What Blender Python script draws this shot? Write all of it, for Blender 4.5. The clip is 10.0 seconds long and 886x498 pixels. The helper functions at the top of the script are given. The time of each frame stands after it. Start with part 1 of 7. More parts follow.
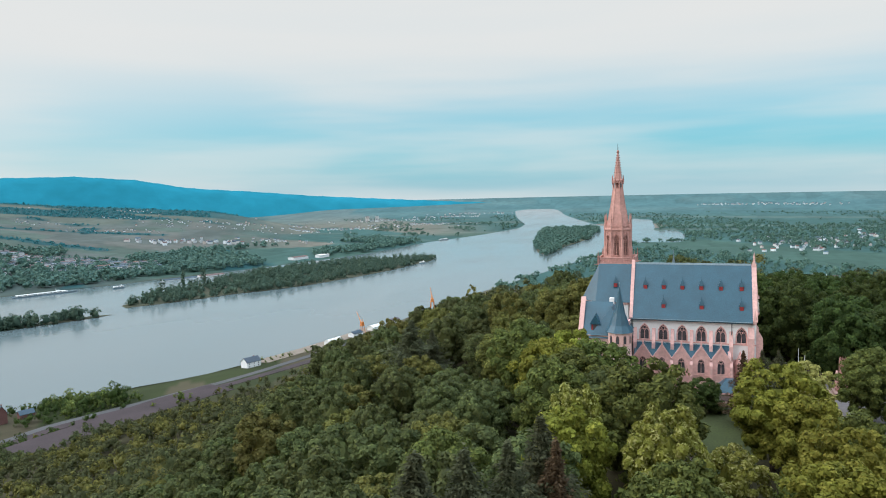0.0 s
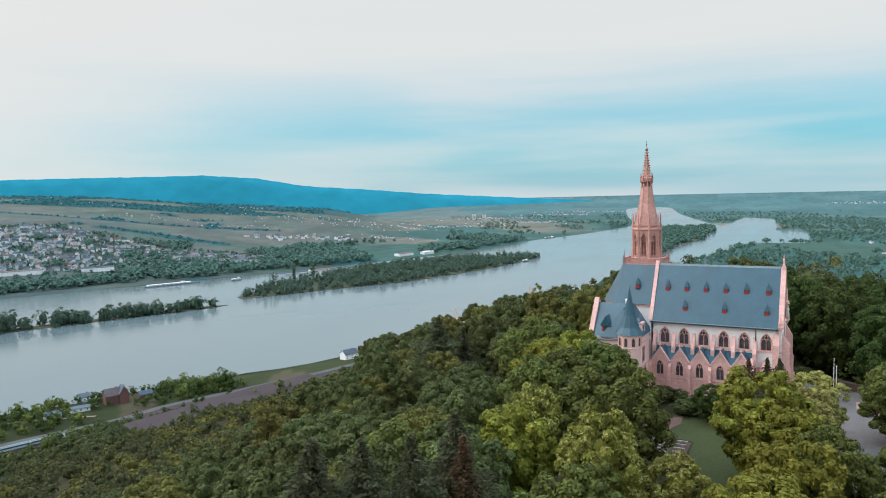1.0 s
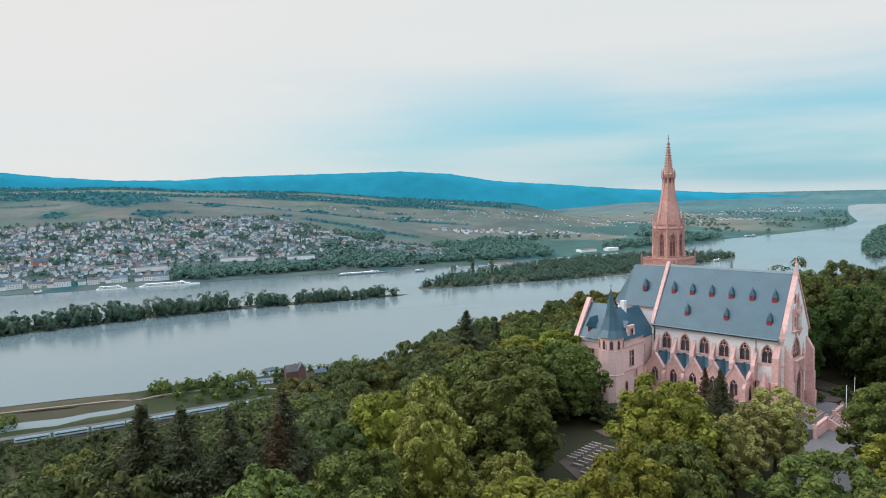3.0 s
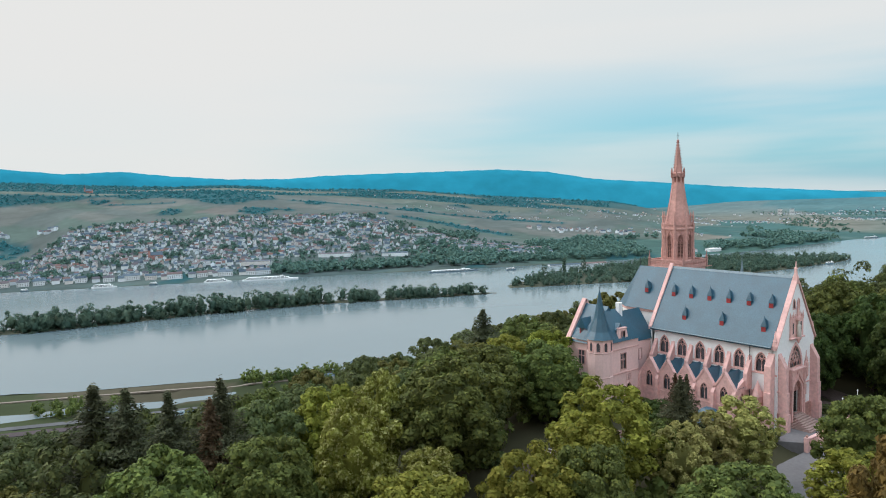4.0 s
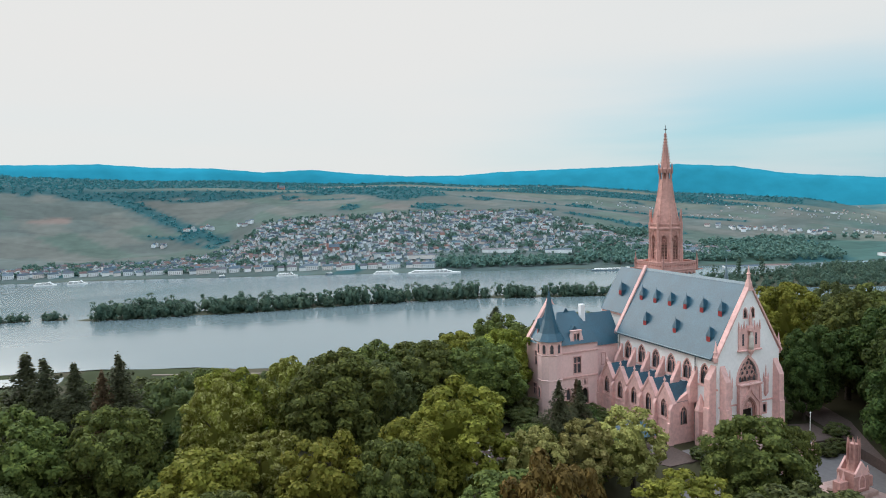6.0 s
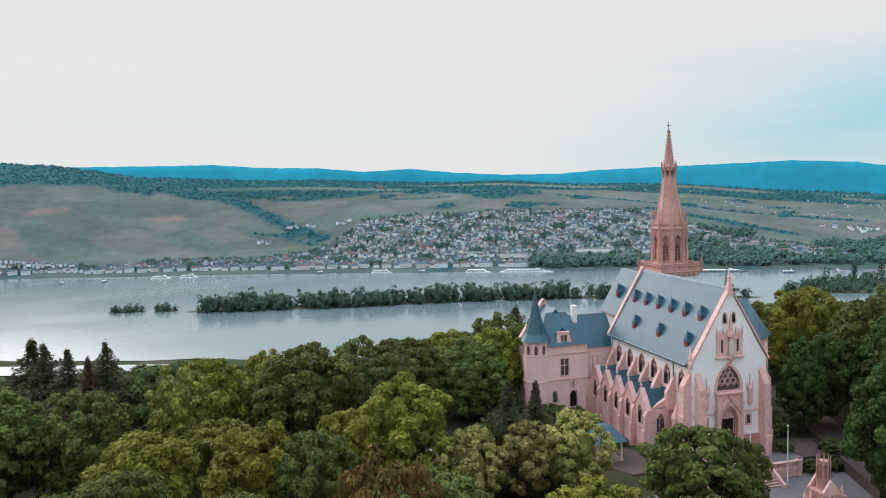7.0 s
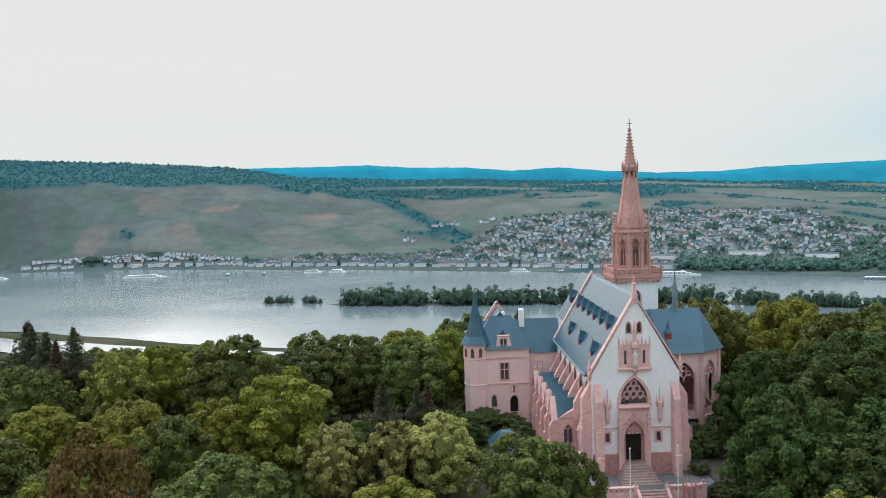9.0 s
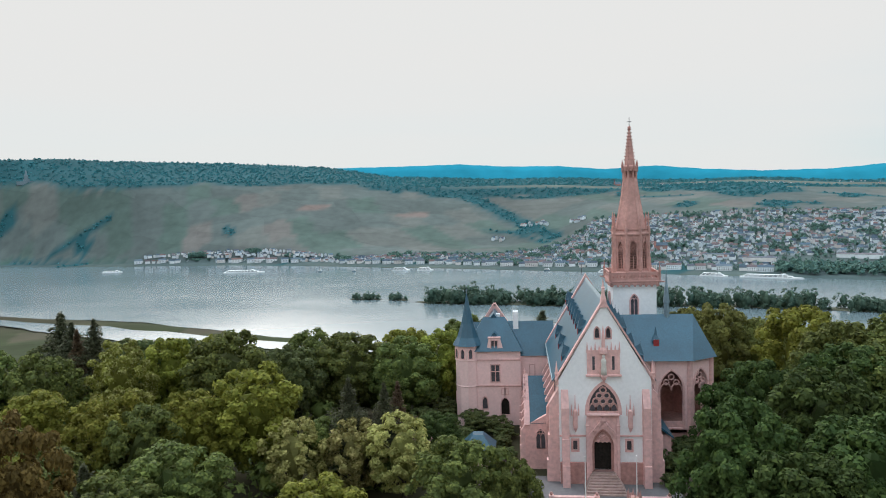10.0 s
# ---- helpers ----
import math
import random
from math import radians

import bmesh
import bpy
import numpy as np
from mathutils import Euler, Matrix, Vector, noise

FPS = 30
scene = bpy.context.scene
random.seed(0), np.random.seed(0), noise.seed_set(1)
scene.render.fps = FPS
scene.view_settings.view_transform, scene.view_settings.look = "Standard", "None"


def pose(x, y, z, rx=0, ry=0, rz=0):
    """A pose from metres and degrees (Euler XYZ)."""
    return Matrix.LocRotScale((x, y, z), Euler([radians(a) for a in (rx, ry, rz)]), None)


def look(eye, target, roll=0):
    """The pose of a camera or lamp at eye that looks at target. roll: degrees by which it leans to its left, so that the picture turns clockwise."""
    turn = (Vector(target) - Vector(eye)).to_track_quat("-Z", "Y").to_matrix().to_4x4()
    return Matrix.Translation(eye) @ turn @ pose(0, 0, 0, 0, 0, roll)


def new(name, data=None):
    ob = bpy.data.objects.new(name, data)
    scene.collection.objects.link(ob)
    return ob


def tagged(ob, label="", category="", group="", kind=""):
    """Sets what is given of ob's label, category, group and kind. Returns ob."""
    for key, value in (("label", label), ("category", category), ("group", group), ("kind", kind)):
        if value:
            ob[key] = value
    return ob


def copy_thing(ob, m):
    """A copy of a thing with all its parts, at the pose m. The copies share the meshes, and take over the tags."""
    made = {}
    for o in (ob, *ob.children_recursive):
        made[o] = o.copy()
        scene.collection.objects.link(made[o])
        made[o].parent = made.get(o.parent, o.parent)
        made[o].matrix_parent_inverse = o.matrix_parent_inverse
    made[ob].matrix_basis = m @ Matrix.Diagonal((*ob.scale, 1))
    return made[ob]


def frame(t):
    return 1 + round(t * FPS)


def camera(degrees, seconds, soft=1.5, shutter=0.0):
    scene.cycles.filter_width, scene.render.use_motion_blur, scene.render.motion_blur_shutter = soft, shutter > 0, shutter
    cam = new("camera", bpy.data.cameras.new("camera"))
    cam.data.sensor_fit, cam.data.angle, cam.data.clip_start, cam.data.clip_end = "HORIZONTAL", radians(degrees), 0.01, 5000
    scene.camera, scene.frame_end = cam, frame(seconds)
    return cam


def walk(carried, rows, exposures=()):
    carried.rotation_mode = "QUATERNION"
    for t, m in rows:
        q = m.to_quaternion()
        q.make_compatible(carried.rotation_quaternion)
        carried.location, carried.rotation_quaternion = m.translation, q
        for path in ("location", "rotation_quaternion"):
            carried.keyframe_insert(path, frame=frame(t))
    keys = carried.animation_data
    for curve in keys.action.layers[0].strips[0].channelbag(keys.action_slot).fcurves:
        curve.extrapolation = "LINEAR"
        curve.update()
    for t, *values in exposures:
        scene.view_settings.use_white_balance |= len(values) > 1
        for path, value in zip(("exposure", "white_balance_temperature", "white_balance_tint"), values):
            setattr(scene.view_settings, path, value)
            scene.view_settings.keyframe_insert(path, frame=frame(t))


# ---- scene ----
cam = camera(64.9, 10.0, soft=1.0)
METRES = 170.0
ROWS = [
    (0.0, 0.0, 0.0, 0.0, -0.0, 0.0, 0.0),
    (0.5, 0.0512, -0.0036, 0.0004, 4.88, -0.11, -0.4),
    (1.0, 0.1019, -0.0038, 0.001, 9.0, -0.25, -0.71),
    (1.5, 0.1527, -0.0002, 0.0019, 13.48, -0.41, -1.04),
    (2.0, 0.205, 0.0077, 0.0034, 17.0, -0.62, -1.27),
    (2.5, 0.2555, 0.0191, 0.0047, 20.74, -0.82, -1.54),
    (4.0, 0.4016, 0.0752, 0.0109, 32.98, -1.48, -2.3),
    (4.5, 0.4462, 0.1021, 0.0133, 36.59, -1.71, -2.52),
    (5.0, 0.4897, 0.1325, 0.0161, 40.42, -1.98, -2.68),
    (5.5, 0.5299, 0.1644, 0.0187, 44.27, -2.22, -2.82),
    (7.0, 0.635, 0.2757, 0.0272, 55.66, -3.02, -3.08),
    (7.5, 0.6618, 0.3153, 0.0302, 61.17, -3.29, -3.17),
    (8.0, 0.6891, 0.3547, 0.034, 62.38, -3.44, -3.21),
    (8.5, 0.7112, 0.3945, 0.0372, 64.64, -3.59, -3.22),
    (9.0, 0.73, 0.4352, 0.0401, 68.13, -3.82, -3.26),
    (9.5, 0.7464, 0.4775, 0.0432, 71.98, -4.04, -3.24),
    (10.0, 0.7588, 0.5182, 0.0468, 75.76, -4.35, -3.32),
]
BASE = pose(-9.17, -137.19, 37.01, -5.0, 1.4, 20.3)
walk(cam, [(t, BASE @ pose(METRES * x, METRES * y, METRES * z, 90 + pitch, roll, yaw)) for t, x, y, z, yaw, pitch, roll in ROWS])

# ---- world, sun ----
SUN_EL, SUN_AZ = 40.0, 243.0          # degrees; azimuth clockwise from +y
world = bpy.data.worlds.new("world")
scene.world = world
world.use_nodes = True
wn, wl = world.node_tree.nodes, world.node_tree.links
wn.clear()
w_out = wn.new("ShaderNodeOutputWorld")
w_bg = wn.new("ShaderNodeBackground")
w_bg.inputs["Strength"].default_value = 1.0
w_sky = wn.new("ShaderNodeTexSky")
w_sky.sky_type = "NISHITA"
w_sky.sun_disc = False
w_sky.sun_elevation, w_sky.sun_rotation = radians(SUN_EL), radians(SUN_AZ)
w_sky.altitude, w_sky.air_density, w_sky.dust_density, w_sky.ozone_density = 200, 1.0, 1.5, 2.0
w_scale = wn.new("ShaderNodeVectorMath")
w_scale.operation = "SCALE"
w_scale.inputs["Scale"].default_value = 0.11
w_tint = wn.new("ShaderNodeVectorMath")
w_tint.operation = "MULTIPLY"
w_tint.inputs[1].default_value = (0.62, 1.08, 1.12)
w_gap = wn.new("ShaderNodeMix")
w_gap.data_type = "RGBA"
w_gap.inputs[0].default_value = 0.65
w_gap.inputs[7].default_value = (0.24, 0.66, 0.84, 1)
w_tc = wn.new("ShaderNodeTexCoord")
w_map = wn.new("ShaderNodeMapping")
w_map.inputs["Scale"].default_value = (1.0, 1.0, 9.0)
w_map.inputs["Location"].default_value = (0.3, 1.7, 0.1)
w_noise = wn.new("ShaderNodeTexNoise")
w_noise.inputs["Scale"].default_value = 2.2
w_noise.inputs["Detail"].default_value = 4.0
w_noise.inputs["Roughness"].default_value = 0.45


def w_range(socket, a, b, c, d):
    r = wn.new("ShaderNodeMapRange")
    r.interpolation_type = "SMOOTHSTEP"
    for k, v in zip((1, 2, 3, 4), (a, b, c, d)):
        r.inputs[k].default_value = v
    wl.new(socket, r.inputs[0])
    return r.outputs[0]


def w_math(op, a, b):
    k = wn.new("ShaderNodeMath")
    k.operation = op
    for i, v in enumerate((a, b)):
        if isinstance(v, float):
            k.inputs[i].default_value = v
        else:
            wl.new(v, k.inputs[i])
    return k.outputs[0]


w_dot = wn.new("ShaderNodeVectorMath")        # the clearer quarter of the sky lies upstream
w_dot.operation = "DOT_PRODUCT"
w_dot.inputs[1].default_value = (0.10, 0.995, 0.0)
w_sep = wn.new("ShaderNodeSeparateXYZ")
wl.new(w_tc.outputs["Generated"], w_dot.inputs[0])
wl.new(w_tc.outputs["Generated"], w_sep.inputs[0])
wl.new(w_tc.outputs["Generated"], w_map.inputs[0])
wl.new(w_map.outputs[0], w_noise.inputs["Vector"])
clear = w_math("MULTIPLY", w_range(w_dot.outputs["Value"], 0.20, 0.85, 0.08, 1.0), w_range(w_sep.outputs["Z"], 0.05, 0.21, 1.0, 0.10))
clear = w_math("MULTIPLY", clear, w_range(w_sep.outputs["Z"], -0.02, 0.035, 0.62, 1.0))
clear = w_math("MULTIPLY", clear, w_range(w_noise.outputs["Fac"], 0.30, 0.66, 0.50, 1.0))
w_mix = wn.new("ShaderNodeMix")
w_mix.data_type = "RGBA"
w_mix.inputs[6].default_value = (0.80, 0.80, 0.79, 1)
wl.new(w_sky.outputs[0], w_scale.inputs[0])
wl.new(w_scale.outputs[0], w_tint.inputs[0])
wl.new(w_tint.outputs[0], w_gap.inputs[6])
wl.new(clear, w_mix.inputs[0])
wl.new(w_gap.outputs[2], w_mix.inputs[7])
w_high = wn.new("ShaderNodeMix")
w_high.data_type = "RGBA"
w_high.inputs[7].default_value = (0.66, 0.81, 0.95, 1)
wl.new(w_range(w_sep.outputs["Z"], 0.30, 0.75, 0.0, 1.0), w_high.inputs[0])
wl.new(w_mix.outputs[2], w_high.inputs[6])
wl.new(w_high.outputs[2], w_bg.inputs["Color"])
# an overcast sky is brightest overhead
wl.new(w_range(w_sep.outputs["Z"], 0.30, 1.0, 1.0, 2.35), w_bg.inputs["Strength"])
wl.new(w_bg.outputs[0], w_out.inputs[0])

sun = new("sun", bpy.data.lights.new("sun", "SUN"))
sun.data.energy, sun.data.angle, sun.data.color = 2.4, radians(62), (1.0, 0.93, 0.86)
az, el = radians(SUN_AZ), radians(SUN_EL)
sun.matrix_world = look((300 * math.sin(az) * math.cos(el), 300 * math.cos(az) * math.cos(el), 300 * math.sin(el)), (0, 0, 0))

# ---- materials ----
def material(name, colour, rough=0.8, spread=0.25, scale=1.0, stain=0.2, stain_scale=0.15, bump=0.3, metal=0.0,
             by_object=0.0, by_island=0.0, hue=None, spec=0.5):
    """A surface with fine grain, broad stains and a little relief, in metres."""
    m = bpy.data.materials.new(name)
    m.use_nodes = True
    n, l = m.node_tree.nodes, m.node_tree.links
    b = n["Principled BSDF"]
    b.inputs["Roughness"].default_value, b.inputs["Metallic"].default_value = rough, metal
    b.inputs["Specular IOR Level"].default_value = spec
    tc = n.new("ShaderNodeTexCoord")
    fine, broad = n.new("ShaderNodeTexNoise"), n.new("ShaderNodeTexNoise")
    for node, s, d in ((fine, scale, 5), (broad, stain_scale, 3)):
        node.inputs["Scale"].default_value, node.inputs["Detail"].default_value = s, d
        l.new(tc.outputs["Object"], node.inputs["Vector"])
    def ranged(socket, amount):
        r = n.new("ShaderNodeMapRange")
        r.inputs[1].default_value, r.inputs[2].default_value = 0.25, 0.75
        r.inputs[3].default_value, r.inputs[4].default_value = 1 - amount, 1 + amount
        l.new(socket, r.inputs[0])
        return r.outputs[0]
    def times(a, c):
        k = n.new("ShaderNodeMath")
        k.operation = "MULTIPLY"
        l.new(a, k.inputs[0]), l.new(c, k.inputs[1])
        return k.outputs[0]
    value = times(ranged(fine.outputs["Fac"], spread), ranged(broad.outputs["Fac"], stain))
    rnd = None
    if by_object:
        info = n.new("ShaderNodeObjectInfo")
        rnd, amount = info.outputs["Random"], by_object
    elif by_island:
        geo = n.new("ShaderNodeNewGeometry")
        rnd, amount = geo.outputs["Random Per Island"], by_island
    if rnd:
        r = n.new("ShaderNodeMapRange")
        r.inputs[3].default_value, r.inputs[4].default_value = 1 - amount, 1 + amount
        l.new(rnd, r.inputs[0])
        value = times(value, r.outputs[0])
    base = n.new("ShaderNodeRGB")
    base.outputs[0].default_value = (*colour, 1)
    source = base.outputs[0]
    if hue:
        ramp = n.new("ShaderNodeValToRGB")
        ramp.color_ramp.elements[0].color, ramp.color_ramp.elements[1].color = (*colour, 1), (*hue[-1], 1)
        for i, c in enumerate(hue[:-1]):
            e = ramp.color_ramp.elements.new((i + 1) / len(hue))
            e.color = (*c, 1)
        l.new(rnd if rnd else broad.outputs["Fac"], ramp.inputs[0])
        source = ramp.outputs[0]
    mul = n.new("ShaderNodeVectorMath")
    mul.operation = "SCALE"
    l.new(source, mul.inputs[0]), l.new(value, mul.inputs["Scale"])
    l.new(mul.outputs[0], b.inputs["Base Color"])
    if bump:
        bp = n.new("ShaderNodeBump")
        bp.inputs["Strength"].default_value, bp.inputs["Distance"].default_value = bump, 0.3 / scale
        l.new(fine.outputs["Fac"], bp.inputs["Height"]), l.new(bp.outputs[0], b.inputs["Normal"])
    return m


SANDSTONE = material("pink_sandstone", (0.69, 0.415, 0.38), 0.85, 0.16, 2.2, 0.16, 0.25, 0.25)
# weathered stone; on the wing's rear walls it stands for indoor shade
SANDSTONE_DARK = material("weathered_and_shaded_sandstone", (0.42, 0.22, 0.19), 0.9, 0.22, 2.5, 0.25, 0.3, 0.3)
TOWER_STONE = material("tower_sandstone", (0.53, 0.285, 0.245), 0.88, 0.18, 2.0, 0.18, 0.3, 0.28)
LOUVRE_WOOD = material("louvre_wood", (0.16, 0.085, 0.07), 0.85, 0.2, 4.0, 0.15, 0.8, 0.15)
PINK_RENDER = material("pink_render", (0.79, 0.54, 0.51), 0.9, 0.07, 3.0, 0.09, 0.2, 0.1)
WHITE_RENDER = material("white_render", (0.83, 0.82, 0.815), 0.9, 0.05, 2.5, 0.08, 0.2, 0.08)
SLATE = material("slate_roof", (0.022, 0.082, 0.122), 0.36, 0.22, 5.0, 0.18, 0.35, 0.05, spec=0.58)
LEAD = material("lead_flashing", (0.16, 0.22, 0.25), 0.5, 0.2, 3.0, 0.2, 0.5, 0.1)
DORMER_RED = material("dormer_shutter_red", (0.30, 0.03, 0.03), 0.6, 0.15, 4.0, 0.1, 1.0, 0.1)
GLASS = material("leaded_glass", (0.085, 0.08, 0.09), 0.2, 0.3, 6.0, 0.3, 1.0, 0.2)
OAK_DARK = material("dark_oak", (0.022, 0.018, 0.015), 0.9, 0.3, 4.0, 0.2, 1.0, 0.2, spec=0.1)
IRON = material("dark_iron", (0.05, 0.05, 0.055), 0.5, 0.2, 5.0, 0.2, 1.0, 0.1)
WHITE_PAINT = material("white_paint", (0.78, 0.78, 0.76), 0.5, 0.05, 4.0, 0.06, 0.6, 0.05)
STATUE_STONE = material("pale_statue_stone", (0.62, 0.58, 0.52), 0.85, 0.12, 5.0, 0.12, 1.0, 0.2)
STEP_STONE = material("step_stone", (0.36, 0.24, 0.21), 0.9, 0.18, 3.0, 0.2, 0.5, 0.25)
PAVING = material("forecourt_paving", (0.155, 0.140, 0.140), 0.9, 0.14, 2.0, 0.2, 0.12, 0.15)
DRIVE_SOIL = material("packed_earth_drive", (0.085, 0.056, 0.048), 0.95, 0.22, 3.0, 0.25, 0.15, 0.3)
GRAVEL = material("pink_gravel", (0.17, 0.095, 0.08), 0.95, 0.2, 4.0, 0.2, 0.15, 0.3)
LAWN = material("lawn", (0.045, 0.058, 0.015), 0.95, 0.3, 3.0, 0.3, 0.12, 0.4)
BARK = material("bark", (0.06, 0.045, 0.035), 0.95, 0.3, 6.0, 0.3, 1.0, 0.5)
ASPHALT = material("asphalt", (0.075, 0.075, 0.08), 0.9, 0.15, 1.0, 0.2, 0.05, 0.1)
BALLAST = material("railway_ballast", (0.044, 0.030, 0.034), 0.95, 0.25, 1.0, 0.3, 0.04, 0.2)


def leaves(name, colour, other, bright):
    m = material(name, colour, 0.6, 0.28, 0.55, 0.25, 0.2, 0.0, by_island=0.0, spec=0.08)
    n, l = m.node_tree.nodes, m.node_tree.links
    b = n["Principled BSDF"]
    geo, info = n.new("ShaderNodeNewGeometry"), n.new("ShaderNodeObjectInfo")
    ramp = n.new("ShaderNodeValToRGB")
    ramp.color_ramp.elements[0].color, ramp.color_ramp.elements[1].color = (*colour, 1), (*bright, 1)
    e = ramp.color_ramp.elements.new(0.6)
    e.color = (*other, 1)
    l.new(geo.outputs["Random Per Island"], ramp.inputs[0])
    hsv = n.new("ShaderNodeHueSaturation")
    for sock, lo, hi in (("Hue", 0.478, 0.515), ("Value", 1.25, 1.75)):
        r = n.new("ShaderNodeMapRange")
        r.inputs[3].default_value, r.inputs[4].default_value = lo, hi
        l.new(info.outputs["Random"], r.inputs[0]), l.new(r.outputs[0], hsv.inputs[sock])
    l.new(ramp.outputs[0], hsv.inputs["Color"])
    scale = [k for k in n if k.bl_idname == "ShaderNodeVectorMath"][0]
    l.new(hsv.outputs[0], scale.inputs[0])
    # leaves let some light through
    through_leaf, mix = n.new("ShaderNodeBsdfTranslucent"), n.new("ShaderNodeMixShader")
    mix.inputs[0].default_value = 0.27
    l.new(scale.outputs[0], through_leaf.inputs["Color"])
    l.new(b.outputs[0], mix.inputs[1]), l.new(through_leaf.outputs[0], mix.inputs[2])
    l.new(mix.outputs[0], n["Material Output"].inputs["Surface"])
    return m


LEAF_GREEN = leaves("broad_leaves_green", (0.050, 0.065, 0.020), (0.071, 0.089, 0.024), (0.115, 0.132, 0.034))
LEAF_YELLOW = leaves("broad_leaves_yellow_green", (0.086, 0.096, 0.017), (0.124, 0.132, 0.021), (0.190, 0.186, 0.034))
LEAF_MID = leaves("wood_leaves_green", (0.046, 0.058, 0.024), (0.062, 0.075, 0.028), (0.098, 0.110, 0.037))
LEAF_MID_YELLOW = leaves("wood_leaves_olive", (0.068, 0.071, 0.022), (0.093, 0.095, 0.026), (0.140, 0.136, 0.036))
LEAF_BRONZE = leaves("bronze_leaves", (0.075, 0.058, 0.017), (0.108, 0.082, 0.021), (0.160, 0.122, 0.034))
LEAF_BLOSSOM = leaves("leaves_with_blossom", (0.085, 0.086, 0.014), (0.130, 0.128, 0.026), (0.24, 0.225, 0.09))
LEAF_DARK = leaves("needles_dark", (0.036, 0.041, 0.023), (0.048, 0.053, 0.029), (0.072, 0.076, 0.039))
LEAF_RUST = leaves("leaves_rust", (0.052, 0.036, 0.022), (0.070, 0.048, 0.027), (0.10, 0.066, 0.036))
# deep green, with the shade of backlit crowns put into the colour
LEAF_DEEP = leaves("broad_leaves_deep_shaded", (0.026, 0.041, 0.013), (0.035, 0.053, 0.015), (0.058, 0.080, 0.021))
LEAF_SLOPE = leaves("hillside_leaves", (0.040, 0.047, 0.022), (0.053, 0.061, 0.026), (0.080, 0.087, 0.034))
LEAF_PALE = leaves("pale_young_leaves", (0.130, 0.126, 0.040), (0.185, 0.172, 0.054), (0.270, 0.240, 0.090))
LEAF_ISLE = leaves("willow_leaves", (0.040, 0.074, 0.058), (0.052, 0.087, 0.064), (0.078, 0.112, 0.076))
# distant leaves: haze is put into their colour as blue-green
LEAF_RIDGE_HAZED = leaves("ridge_leaves_hazed", (0.026, 0.125, 0.142), (0.032, 0.135, 0.150), (0.046, 0.152, 0.158))
LEAF_FAR_HAZED = leaves("far_leaves_hazed", (0.060, 0.124, 0.114), (0.078, 0.144, 0.122), (0.106, 0.170, 0.136))

# ---- builders ----
from mathutils.geometry import tessellate_polygon


def part(name, bm, mat, parent=None, label="", smooth=False):
    """Links a bmesh as one mesh object, under a thing or a part."""
    me = bpy.data.meshes.new(name)
    bm.normal_update()
    bm.to_mesh(me)
    bm.free()
    if smooth:
        me.shade_smooth()
    if mat:
        me.materials.append(mat)
    ob = new(name, me)
    if parent:
        ob.parent = parent
    if label:
        ob["label"] = label
    return ob


def box(bm, x0, x1, y0, y1, z0, z1, bevel=0.0):
    vs = [bm.verts.new((x, y, z)) for z in (z0, z1) for x, y in ((x0, y0), (x1, y0), (x1, y1), (x0, y1))]
    fs = [bm.faces.new([vs[i] for i in q]) for q in ((3, 2, 1, 0), (4, 5, 6, 7), (0, 1, 5, 4), (1, 2, 6, 5), (2, 3, 7, 6), (3, 0, 4, 7))]
    if bevel:
        edges = list({e for f in fs for e in f.edges})
        bmesh.ops.bevel(bm, geom=edges, offset=bevel, segments=1, affect="EDGES")
    return bm


def prism(bm, pts, place, depth, holes=()):
    """A flat outline (with holes) in two dimensions, drawn out by depth; place maps (a, b, d) to the world."""
    loops = [pts, *holes]
    flat = [p for lp in loops for p in lp]
    front = [bm.verts.new(place(a, b, 0.0)) for a, b in flat]
    back = [bm.verts.new(place(a, b, depth)) for a, b in flat]
    for t in tessellate_polygon([[Vector((a, b, 0)) for a, b in lp] for lp in loops]):
        bm.faces.new([front[i] for i in t]), bm.faces.new([back[i] for i in reversed(t)])
    k = 0
    for lp in loops:
        for i in range(len(lp)):
            j = (i + 1) % len(lp)
            bm.faces.new((front[k + i], back[k + i], back[k + j], front[k + j]))
        k += len(lp)
    bmesh.ops.recalc_face_normals(bm, faces=bm.faces)
    return bm


def ring_tower(bm, cx, cy, rings, sides, turn=0.0, cap=True):
    """Rings of (radius, z) round an axis, joined into one skin."""
    rows = []
    for r, z in rings:
        rows.append([bm.verts.new((cx + r * math.cos(turn + 2 * math.pi * i / sides), cy + r * math.sin(turn + 2 * math.pi * i / sides), z)) for i in range(sides)])
    for a, c in zip(rows, rows[1:]):
        for i in range(sides):
            j = (i + 1) % sides
            bm.faces.new((a[i], a[j], c[j], c[i]))
    if cap:
        bm.faces.new(rows[0][::-1]), bm.faces.new(rows[-1])
    return bm


def tube(bm, a, b, r0, r1=None, sides=6):
    a, b = Vector(a), Vector(b)
    r1 = r0 if r1 is None else r1
    q = (b - a).to_track_quat("Z", "Y")
    rows = []
    for p, r in ((a, r0), (b, r1)):
        rows.append([bm.verts.new(p + q @ Vector((r * math.cos(2 * math.pi * i / sides), r * math.sin(2 * math.pi * i / sides), 0))) for i in range(sides)])
    for i in range(sides):
        j = (i + 1) % sides
        bm.faces.new((rows[0][i], rows[0][j], rows[1][j], rows[1][i]))
    bm.faces.new(rows[0][::-1]), bm.faces.new(rows[1])
    return bm


